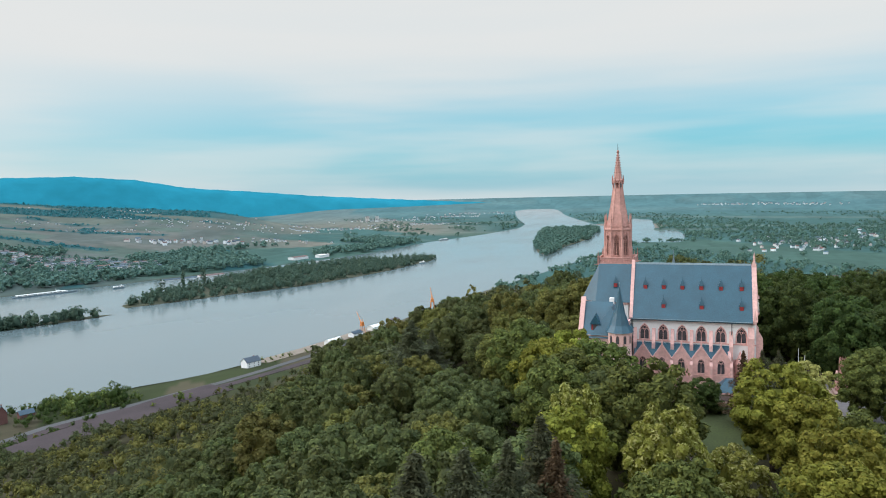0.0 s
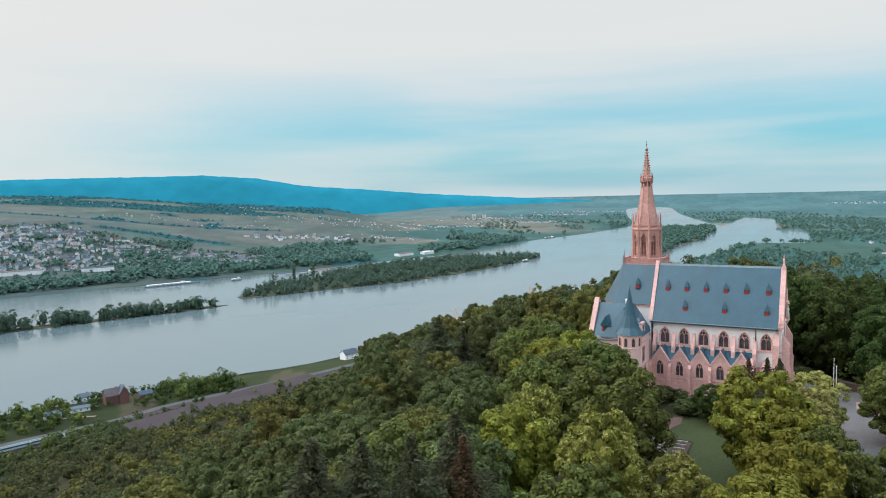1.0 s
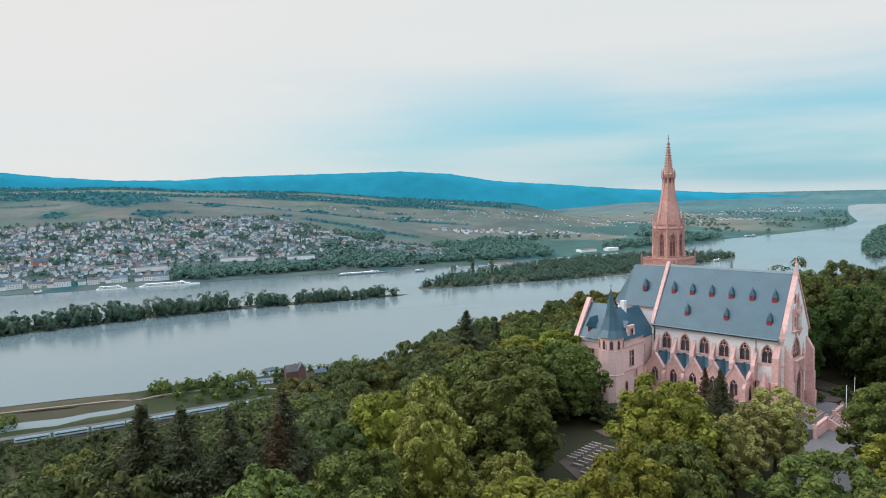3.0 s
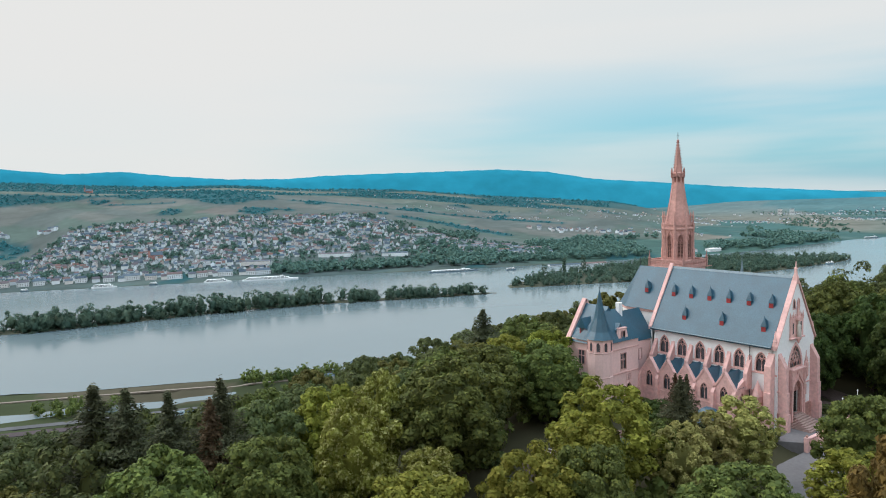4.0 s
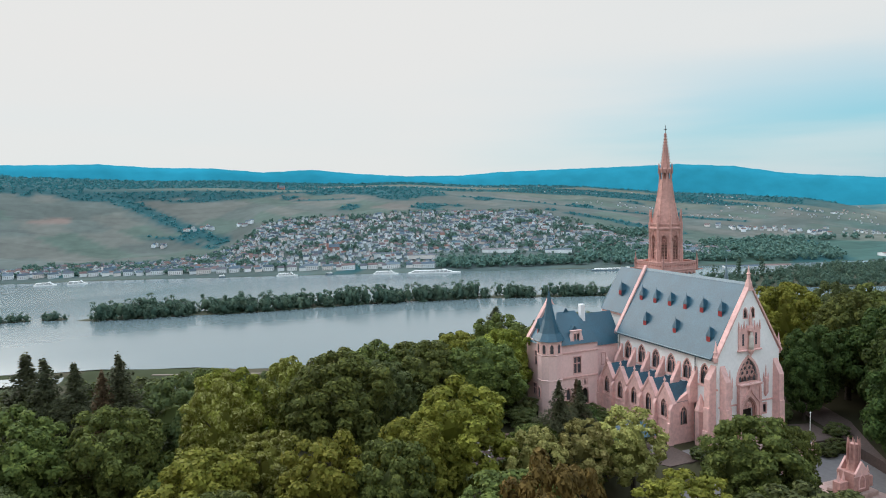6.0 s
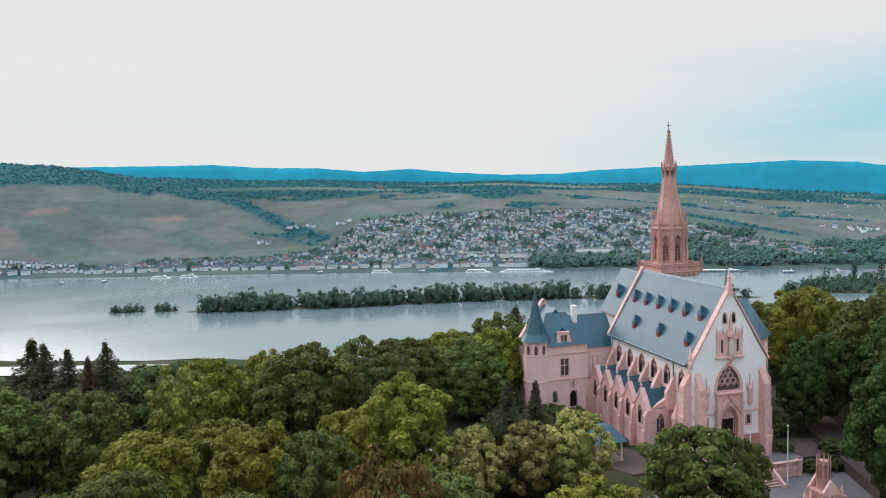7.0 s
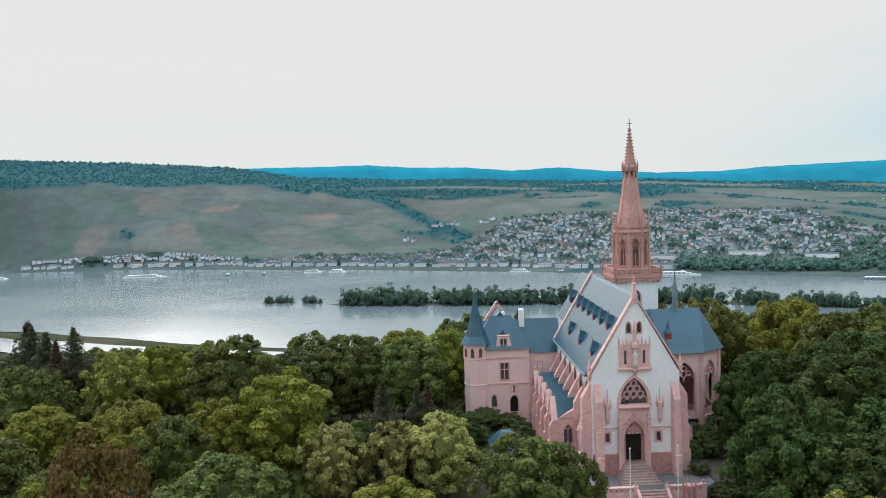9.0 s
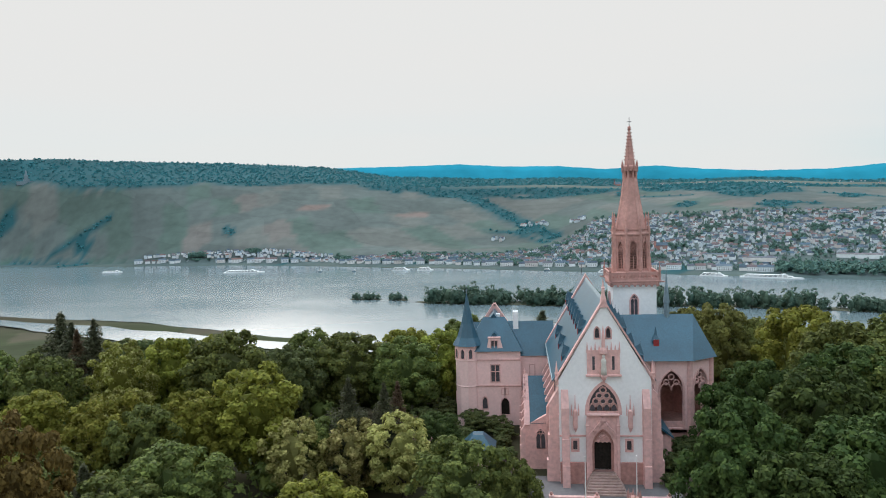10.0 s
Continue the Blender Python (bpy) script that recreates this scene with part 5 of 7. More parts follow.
# windows towards the slope, and a red-shuttered dormer on the rear roof
for x, z0, w, h in ((-25.8, 7.3, 1.2, 2.2), (-26.6, 2.4, 0.9, 1.7)):
    f = part("window", prism(bmesh.new(), [(x - w / 2 - 0.16, z0 - 0.16), (x + w / 2 + 0.16, z0 - 0.16), (x + w / 2 + 0.16, z0 + h + 0.16), (x - w / 2 - 0.16, z0 + h + 0.16)], lambda a, b, d: (a, HY0 - 0.1 + d, b), 0.16,
             [[(x - w / 2, z0), (x + w / 2, z0), (x + w / 2, z0 + h), (x - w / 2, z0 + h)]]), SANDSTONE, house)
    part("pane", box(bmesh.new(), x - w / 2, x + w / 2, HY0 - 0.04, HY0 + 0.02, z0, z0 + h), GLASS, f)
    bm = box(bmesh.new(), x - 0.06, x + 0.06, HY0 - 0.09, HY0 - 0.03, z0, z0 + h)
    box(bm, x - w / 2, x + w / 2, HY0 - 0.085, HY0 - 0.035, z0 + h * 0.58, z0 + h * 0.58 + 0.12)
    part("mullion", bm, SANDSTONE, f)
part("rear_dormer", box(bmesh.new(), -26.9, -25.6, -16.9, -15.0, 11.4, 13.1, 0.03), DORMER_RED, house, "red boarded dormer")
part("rear_dormer_window", box(bmesh.new(), -26.6, -25.9, -16.96, -16.88, 11.9, 12.9), GLASS, house)
part("rear_dormer_roof", prism(bmesh.new(), [(-27.2, 12.95), (-25.3, 12.95), (-26.25, 14.6)], lambda a, b, q: (a, -17.15 + q, b), 2.7), SLATE, house)
# ---- trees ----
def crown_points(seed, lobes, spread, low, high, count, leaf, lobe=0.30):
    """Leaf sprays on the skins of many lobes set round an uneven egg: the leaves' corners, and the lobes."""
    rng = np.random.default_rng(seed)
    mid, rise = (low + high) / 2, (high - low) / 2
    lean = rng.uniform(-0.12, 0.12, 2) * spread
    i = np.arange(lobes)
    zz = 1 - 2 * (i + 0.5) / lobes
    zz = zz * 0.92 + rng.normal(size=lobes) * 0.05
    ring = np.sqrt(np.clip(1 - zz * zz, 0.02, 1))
    a = i * 2.399963 + rng.uniform(-0.3, 0.3, lobes)
    bulge = rng.uniform(0.70, 1.06, lobes) * (1 + 0.16 * np.sin(a * 3 + zz * 5 + seed))
    size = spread * lobe * rng.uniform(0.62, 1.3, lobes) * (0.75 + 0.3 * ring)
    reach = spread * (1 - lobe * 0.75)
    cen = np.stack([ring * np.cos(a) * reach * bulge + lean[0], ring * np.sin(a) * reach * bulge + lean[1], mid + zz * rise * (0.78 + 0.24 * bulge), size], 1)
    pick = rng.integers(0, lobes, count)
    out = cen[pick, :3] - np.array([lean[0], lean[1], mid - rise * 0.35])
    out /= np.linalg.norm(out, axis=1)[:, None]
    d = rng.normal(size=(count, 3)) + out * 0.9
    d[:, 2] += 0.25
    d /= np.linalg.norm(d, axis=1)[:, None]
    p = cen[pick, :3] + d * (cen[pick, 3] * (0.66 + 0.62 * rng.beta(2.2, 2.0, count)))[:, None] * np.array([1, 1, 0.85])
    keep = np.ones(count, bool)
    for c in cen:
        keep &= np.linalg.norm((p - c[:3]) / np.array([1, 1, 0.85]), axis=1) > c[3] * 0.62
    p, d = p[keep], d[keep]
    n = d + rng.normal(size=d.shape) * 0.34
    n[:, 2] += 0.2
    n /= np.linalg.norm(n, axis=1)[:, None]
    t = np.cross(n, rng.normal(size=n.shape))
    t /= np.linalg.norm(t, axis=1)[:, None]
    b = np.cross(n, t)
    s = leaf * rng.uniform(0.6, 1.4, len(p))[:, None]
    leafs = np.stack([p - t * s * 0.9, p + t * s * 0.9, p + b * s * 1.3 - n * s * 0.25], 1)
    return leafs, cen


def crown_mesh(name, seed, lobes, spread, low, high, count, leaf, mat, lobe=0.30):
    """A crown: uneven inner masses with leaf sprays all round them."""
    leafs, cen = crown_points(seed, lobes, spread, low, high, count, leaf, lobe)
    bm = bmesh.new()
    for c in cen:
        res = bmesh.ops.create_icosphere(bm, subdivisions=1, radius=c[3] * 0.48)
        for v in res["verts"]:
            v.co = Vector((v.co.x, v.co.y, v.co.z * 0.85)) * (1 + 0.5 * noise.noise(v.co * 1.9 + Vector(c[:3]))) + Vector(c[:3])
    res = bmesh.ops.create_icosphere(bm, subdivisions=2, radius=1.0)
    for v in res["verts"]:
        k = 1 + 0.35 * noise.noise(v.co * 2.3 + Vector((seed, 0, 0)))
        v.co = Vector((v.co.x * spread * 0.40 * k, v.co.y * spread * 0.40 * k, (low + high) / 2 - 0.6 + v.co.z * (high - low) * 0.34 * k))
    bm.verts.ensure_lookup_table()
    cv = [tuple(v.co) for v in bm.verts]
    cf = [[v.index for v in f.verts] for f in bm.faces]
    bm.free()
    k = len(cv)
    verts = cv + [tuple(v) for v in leafs.reshape(-1, 3)]
    faces = cf + [(k + 3 * i, k + 3 * i + 1, k + 3 * i + 2) for i in range(len(leafs))]
    me = bpy.data.meshes.new(name)
    me.from_pydata(verts, [], faces)
    me.materials.append(mat)
    return me


def conifer_mesh(name, seed, h, spread, mat, tiers=25):
    """Drooping fronds in uneven whorls with gaps between them, each a run of needle sprays."""
    rng = np.random.default_rng(seed)
    verts, faces = [], []
    for t in range(tiers):
        f = t / (tiers - 1)
        z = h * (0.12 + 0.86 * f ** 0.9)
        r = spread * (1 - f) ** 0.85 * rng.uniform(0.45, 1.3) + 0.3
        n = int(9 - 4 * f)
        for i in range(n):
            a = 2 * math.pi * i / n + rng.uniform(-0.35, 0.35) + t * 1.7
            rr = r * rng.uniform(0.55, 1.25)
            out, side = np.array([math.cos(a), math.sin(a), 0.0]), np.array([-math.sin(a), math.cos(a), 0.0])
            steps = max(5, int(rr * 5.0))
            for j in range(steps):
                g = (j + 0.5) / steps
                wide = 0.42 * rr * (0.35 + g) * (1.15 - g)
                for q in range(8):
                    c = out * rr * g + side * rng.normal() * wide + np.array([0, 0, z - 0.34 * rr * g + 0.26 * rr * g * g + rng.normal() * 0.2])
                    s = rng.uniform(0.13, 0.27)
                    d = out * 0.8 + side * rng.normal() * 0.7 + np.array([0, 0, -0.22 + 0.2 * rng.normal()])
                    d /= np.linalg.norm(d)
                    w = np.cross(d, np.array([0, 0, 1.0]) + rng.normal(size=3) * 0.5)
                    w /= np.linalg.norm(w)
                    k = len(verts)
                    verts += [tuple(c - d * s * 0.6 - w * s * 0.5), tuple(c - d * s * 0.6 + w * s * 0.5), tuple(c + d * s * 1.2)]
                    faces.append((k, k + 1, k + 2))
    me = bpy.data.meshes.new(name)
    me.from_pydata(verts, [], faces)
    me.materials.append(mat)
    return me


def trunk_mesh(h, r, seed, limbs=6):
    rng = random.Random(seed)
    bm = bmesh.new()
    tube(bm, (0, 0, -1.2), (0.1, 0.05, h * 0.45), r * 1.25, r * 0.8, 7)
    tube(bm, (0.1, 0.05, h * 0.45), (0.0, 0.1, h * 0.8), r * 0.8, r * 0.3, 6)
    for i in range(limbs):
        a = i * 1.05 + rng.random()
        z = h * (0.3 + 0.07 * i)
        tube(bm, (0, 0, z), (math.cos(a) * h * 0.2, math.sin(a) * h * 0.2, z + h * 0.17), r * 0.45, r * 0.14, 5)
    me = bpy.data.meshes.new("trunk")
    bm.to_mesh(me)
    bm.free()
    me.materials.append(BARK)
    return me


TREE_KINDS = {}


def tree_kind(key, crown, trunk, label):
    """One tree to copy, kept far below ground level until it is placed."""
    TREE_KINDS[key] = (crown, trunk, label)


def plant(key, x, y, scale=1.0, turn=0.0, group="trees of the hill wood", z=None, label="", tall=1.0):
    crown, trunk, text = TREE_KINDS[key]
    t = new("tree")
    zz = float(ground(np.array([x]), np.array([y]))[0]) if z is None else z
    t.matrix_basis = pose(x, y, zz, 0, 0, turn) @ Matrix.Diagonal((scale, scale, scale * tall, 1))
    tagged(t, label or text, "tree", group)
    for nm, me in (("trunk", trunk), ("crown", crown)):
        o = new(nm, me)
        o.parent = t
    return t


for i in range(3):
    tree_kind(f"green{i}", crown_mesh("crown", 11 + i, 120, 5.4, 2.2, 13.6, 15000, 0.235, LEAF_GREEN, 0.172), trunk_mesh(12, 0.36, i), "tall broad-leaved tree with dense green crown")
    tree_kind(f"yellow{i}", crown_mesh("crown", 31 + i, 110, 5.1, 2.2, 13.6, 15000, 0.235, LEAF_YELLOW, 0.172), trunk_mesh(12, 0.34, i + 5), "broad-leaved tree with yellow-green crown")
    tree_kind(f"midgreen{i}", crown_mesh("crown", 51 + i, 64, 5.6, 1.8, 13.4, 8500, 0.285, LEAF_MID, 0.195), trunk_mesh(12, 0.36, i + 9), "broad-leaved tree with dense green crown")
for i in range(2):
    tree_kind(f"midyellow{i}", crown_mesh("crown", 61 + i, 64, 5.4, 1.8, 13.4, 8500, 0.285, LEAF_MID_YELLOW, 0.195), trunk_mesh(12, 0.36, i + 19), "broad-leaved tree with yellow-green crown")
    tree_kind(f"deep{i}", crown_mesh("crown", 41 + i, 110, 5.4, 2.0, 13.6, 14000, 0.235, LEAF_DEEP, 0.172), trunk_mesh(12, 0.36, i + 59), "tall broad-leaved tree, dark green crown with shade in its colour")
    tree_kind(f"blossom{i}", crown_mesh("crown", 71 + i, 110, 4.6, 2.4, 13.8, 14000, 0.21, LEAF_BLOSSOM, 0.165), trunk_mesh(12, 0.34, i + 29), "chestnut-like tree with pale blossom among green leaves")
    tree_kind(f"pale{i}", crown_mesh("crown", 101 + i, 90, 4.6, 3.6, 13.8, 6500, 0.24, LEAF_PALE, 0.165), trunk_mesh(12, 0.34, i + 69), "young tree with pale yellow-green leaves")
    tree_kind(f"conifer{i}", conifer_mesh("crown", 81 + i, 15.5, 5.8, LEAF_DARK), trunk_mesh(16, 0.30, i + 39, 0), "dark slender evergreen conifer tree")
tree_kind("bronze", crown_mesh("crown", 121, 90, 4.8, 3.0, 13.8, 13000, 0.22, LEAF_BRONZE, 0.17), trunk_mesh(12, 0.34, 79), "tree with bronze-yellow young leaves")
tree_kind("rust", conifer_mesh("crown", 91, 15.5, 4.0, LEAF_RUST), trunk_mesh(16, 0.26, 49, 0), "slim conifer with rust-brown needles")

KEEP_CLEAR = [  # footprints: chapel, house, forecourt, lawn and garden, drive, bower (x0, x1, y0, y1)
    (-32, 3, -10.5, 16.5), (-30, -18, -20.5, -4), (0, 34, -15, 8), (-15.5, -3, -58, -11), (-23, -14, -36, -20), (6, 17, -36, -10), (-9, 0, -19, -9), (32, 60, -14, 24)]
DRIVE = [(20, 4), (9, 11), (-2, 18), (-12, 22), (-26, 24)]

# the trees that stand out, each where it grows: kind, x, y, height of its top, breadth, extra words
SPECIAL = [
    ("blossom0", -12, -67, 15.6, 0.92), ("green0", -14.8, -52, 16.4, 1.2), ("yellow0", -0.5, -43, 14.8, 1.12), ("yellow2", 3.0, -49, 12.6, 0.9), ("pale0", 5.5, -35.8, 9.8, 0.8), ("pale1", 3.8, -29.0, 9.4, 0.78), ("pale0", 5.4, -23.0, 10.5, 0.9), ("green1", 0.6, -33.6, 8.6, 0.6),
    ("green2", 15.4, -16.3, 11.5, 0.92), ("green1", 16.4, -10.6, 9.6, 0.52), ("green1", -26.3, -36.8, 13.7, 1.1), ("green0", -38.5, -18, 14.0, 1.1), ("green0", -24.2, -27.8, 13.2, 1.05), ("yellow2", -29.5, -21.8, 13.6, 0.9), ("yellow1", -32, -29, 13.4, 1.0), ("conifer0", -66, -5, 9.6, 1.5), ("rust", -20.8, -79.3, 15.2, 1.0),
    ("conifer1", -24.2, -82.5, 15.8, 1.15), ("conifer0", -22.5, -77.5, 16.6, 1.1), ("conifer0", -26.8, -86, 16.2, 1.2), ("conifer1", -30.2, -88.5, 16.4, 1.6), ("green2", -11, -86.5, 15.0, 1.0), ("green0", -10.5, -78, 14.2, 0.95), ("yellow1", 3, -69.5, 12.6, 1.0),
    ("yellow0", 4.0, -58.5, 12.6, 0.95), ("green1", 7.5, -52.5, 12.2, 0.8), ("deep0", 15.8, 10.6, 15.2, 0.98), ("deep0", 19.0, 11.5, 12.0, 0.9), ("deep1", 22.5, 14.5, 12.5, 1.0), ("deep1", 8.0, 21.5, 16.6, 1.15), ("deep1", 17.5, 21.0, 14.5, 1.1), ("deep0", 0.5, 25.5, 17.4, 1.1), ("green2", -7.5, 28.5, 18.2, 1.15), ("green1", 2.5, 31, 17.6, 1.15), ("yellow1", -20.5, 30, 18.4, 1.2), ("green0", -9, 36, 18.5, 1.15),
    ("green2", -28.5, -43.0, 13.8, 1.0), ("yellow2", -22.5, -65, 14.2, 0.95), ("green0", 12, -70, 12.0, 0.95), ("conifer0", 1.2, -30.2, 13.0, 0.7), ("conifer1", -0.6, -26.2, 12.0, 0.62), ("rust", -3.1, -25.0, 11.5, 0.68), ("blossom0", 27, 9.5, 9.0, 0.8), ("deep1", -8.5, -20.5, 6.0, 0.55), ("deep1", -3.6, 14.4, 11.5, 0.6), ("deep0", -6.5, 19.2, 14, 0.85), ("blossom1", -23, -57, 14.6, 0.8), ("midgreen1", -33, -76, 11.6, 0.95), ("midgreen2", -29, -89, 12.6, 1.0), ("green1", -35, -68, 11.4, 0.95), ("midgreen0", -24, -72, 13.2, 0.95), ("midgreen1", -41, -82, 10.4, 1.0), ("bronze", 32, -49, 18.8, 0.80), ("yellow1", 27.5, -55, 14.0, 0.75)]


def clear_of(x, y, pad=2.5):
    return all(not (a - pad < x < b + pad and c - pad < y < d + pad) for a, b, c, d in KEEP_CLEAR) and float(off_line(np.array([x]), np.array([y]), DRIVE)[0]) > pad + 1.2


spots = []
TOPS = {"conifer": 15.6, "rust": 15.6, "midgreen": 14.4}
for i, (key, x, y, top, broad) in enumerate(SPECIAL):
    g = float(ground(np.array([x]), np.array([y]))[0])
    sc = broad
    plant(key, x, y, sc, 47.0 * i, tall=(top - g) / (TOPS.get(key.rstrip("012"), 14.6) * sc))
    spots.append((x, y))

# the rest of the wood round the chapel, tree by tree
rng = random.Random(5)


def far_enough(x, y, gap):
    return all((x - a) ** 2 + (y - b) ** 2 > gap * gap for a, b in spots)


tries = 0
while len(spots) < 300 and tries < 14000:
    tries += 1
    x, y = rng.uniform(-125, 75), rng.uniform(-112, 80)
    s_ = x * NX + y * NY
    if s_ > 118 or not clear_of(x, y, 3.2) or not far_enough(x, y, 7.4):
        continue
    if x > 22 and y < -62 or x > 45:
        continue
    spots.append((x, y))
for x, y in spots[len(SPECIAL):]:
    near = math.hypot(x - 14, y + 52) < 32
    k = rng.random()
    # north-side trees get the darkened leaves in place of backlit shade
    if y > 9 and x > -6 and k < 0.93:
        key = rng.choice(["deep0", "deep1"])
    elif near:
        key = rng.choice(["green0", "green1", "green2"] if k < (0.78 if y < -52 else 0.55) else ["yellow0", "yellow1", "yellow2"] if k < 0.9 else ["blossom0", "blossom1"])
    else:
        key = rng.choice(["midgreen0", "midgreen1", "midgreen2"] if k < (0.62 if x < -22 and y < 5 else 0.6) else ["midyellow0", "midyellow1"])
    if k > 0.97 and y < 10:
        key = rng.choice(["conifer0", "conifer1"])
    elif k > 0.955 and y < 10:
        key = "rust"
    front = smooth(x, -10, 20) * (1 - smooth(y, -30, 0))
    plant(key, x, y, rng.uniform(0.74, 1.04), rng.uniform(0, 360), tall=rng.uniform(0.86, 1.08) * (1 - 0.2 * float(front)) * (1.12 if y > 18 else 1.0))


def far_crown(seed, count, leaf, lobes=4, spread=4.6, low=3.0, high=8.5):
    """A small crown for woods seen from afar: vertices and triangles."""
    quad, cen = crown_points(seed, max(lobes, 2) * 2, spread, low, high, count, leaf, 0.42)
    bm = bmesh.new()
    for k in range(max(1, lobes - 2)):
        z = low + (high - low) * (k + 0.6) / max(1, lobes - 2) if lobes > 3 else (low + high) / 2
        res = bmesh.ops.create_icosphere(bm, subdivisions=1, radius=spread * 0.54)
        for v in res["verts"]:
            v.co *= 1 + 0.45 * noise.noise(v.co * 0.9 + Vector((seed, k, 0)))
            v.co = Vector((v.co.x + 0.6 * math.sin(k * 2.1 + seed), v.co.y + 0.6 * math.cos(k * 2.7), v.co.z * (0.6 if lobes > 3 else (high - low) / spread * 0.6) + z))
    bm.verts.ensure_lookup_table()
    v0 = np.array([tuple(v.co) for v in bm.verts])
    f0 = np.array([[v.index for v in f.verts] for f in bm.faces])
    bm.free()
    tri = len(v0) + 3 * np.arange(len(quad))[:, None] + np.array([[0, 1, 2]])
    return np.concatenate([v0, quad.reshape(-1, 3)]), np.concatenate([f0, tri])


def woods(name, places, templates, mat, label, category="wood", seed=1):
    """A wood nobody could count: many crowns in one mesh. places: rows of x, y, z, scale."""
    r = np.random.default_rng(seed)
    vs, fs, k = [], [], 0
    for x, y, z, s in places:
        v, f = templates[r.integers(len(templates))]
        a = r.uniform(0, 6.283)
        c, sn = math.cos(a) * s, math.sin(a) * s
        w = np.stack([v[:, 0] * c - v[:, 1] * sn + x, v[:, 0] * sn + v[:, 1] * c + y, v[:, 2] * s * r.uniform(0.85, 1.2) + z], 1)
        vs.append(w), fs.append(f + k)
        k += len(v)
    v, f = np.concatenate(vs), np.concatenate(fs)
    me = bpy.data.meshes.new(name)
    me.vertices.add(len(v)), me.loops.add(3 * len(f)), me.polygons.add(len(f))
    me.vertices.foreach_set("co", v.astype(np.float32).ravel())
    me.loops.foreach_set("vertex_index", f.astype(np.int32).ravel())
    me.polygons.foreach_set("loop_start", np.arange(0, 3 * len(f), 3, dtype=np.int32))
    me.update(calc_edges=True)
    me.materials.append(mat)
    return tagged(new(name, me), label, category, kind="stuff")


SLOPE_T = [far_crown(s, 560, 0.43, 3, 5.0, 2.2, 12.0) for s in (1, 2, 3, 4)]
LOW_T = [far_crown(s, 130, 0.92, 3, 5.0, 2.4, 11.0) for s in (1, 2, 3)]
RIVER_T = [far_crown(s, 230, 0.70, 3, 5.2, 1.2, 13.5) for s in (5, 6, 7, 12)]
FAR_T = [far_crown(s, 34, 2.2, 1, 5.0, 3.0, 8.5) for s in (8, 9)]
CHEAP_T = [far_crown(s, 24, 2.2, 1, 5.0, 3.0, 8.5) for s in (18, 19, 20)]
POPLAR_T = [far_crown(s, 90, 1.1, 7, 2.6, 4.0, 24.0) for s in (10, 11)]
r_ = np.random.default_rng(9)


def scatter(n, x0, x1, y0, y1, test):
    x, y = r_.uniform(x0, x1, n), r_.uniform(y0, y1, n)
    m = test(x, y)
    x, y = x[m], y[m]
    return x, y, ground(x, y)


def slope_test(x, y):
    s, u = x * NX + y * NY, 0.375 * x + 0.927 * y
    ok = (s < 556) & (off_line(x, y, [(-640, -100), (-600, 0), (-570, 90), (-545, 175), (-515, 255), (-480, 360), (-455, 440), (-430, 560), (-405, 700)]) > 20) & ~((x > -494) & (x < -436) & (y > 205) & (y < 405)) & (u < 480) & (s > -330) & (u > -330)
    own = (x > -126) & (x < 76) & (y > -113) & (y < 81) & (s < 119)
    return ok & ~own & ~((np.hypot(x - 60, y + 80) < 70)) & ~((x > 20) & (x < 110) & (y > -160) & (y < 25))


x, y, z = scatter(6800, -580, 240, -240, 600, slope_test)
half = r_.uniform(0, 1, len(x)) + 0.25 * ripple(x, y, 30.0, 2.0)
close = np.hypot(x + 30, y + 100) < 205
for m, tpl, mat, text in ((close & (half < 0.70), SLOPE_T, LEAF_SLOPE, "dense green wood on the upper hillside"), (close & (half >= 0.70), SLOPE_T, LEAF_MID_YELLOW, "yellow-green trees among the upper hillside wood"),
                          (~close & (half < 0.74), LOW_T, LEAF_SLOPE, "dense green wood on the lower hillside"), (~close & (half >= 0.74), LOW_T, LEAF_MID_YELLOW, "yellow-green trees of the lower hillside")):
    woods("hillside_wood", list(zip(x[m], y[m], z[m] - 0.5, r_.uniform(0.8, 1.15, m.sum()) * (1.0 if tpl is SLOPE_T else 0.85) * (1 - 0.42 * smooth((x * NX + y * NY)[m], 400, 500)))), tpl, mat, text)

# undergrowth between the trees of the wood
def under_test(x, y):
    s = x * NX + y * NY
    ok = (s < 125) & ~((x > 22) & (y < -60)) & (x < 48) & (off_line(x, y, DRIVE) > 5.0)
    for a, b, c, d in KEEP_CLEAR:
        ok &= ~((x > a - 2.0) & (x < b + 2.0) & (y > c - 2.0) & (y < d + 2.0))
    return ok


UNDER_T = [far_crown(s, 240, 0.66, 3, 5.0, 2.0, 10.0) for s in (14, 15)]
x, y, z = scatter(900, -125, 60, -110, 75, under_test)
woods("undergrowth", list(zip(x, y, z - 0.8, r_.uniform(0.35, 0.72, len(x)))), UNDER_T, LEAF_GREEN, "dense green undergrowth between the trees")

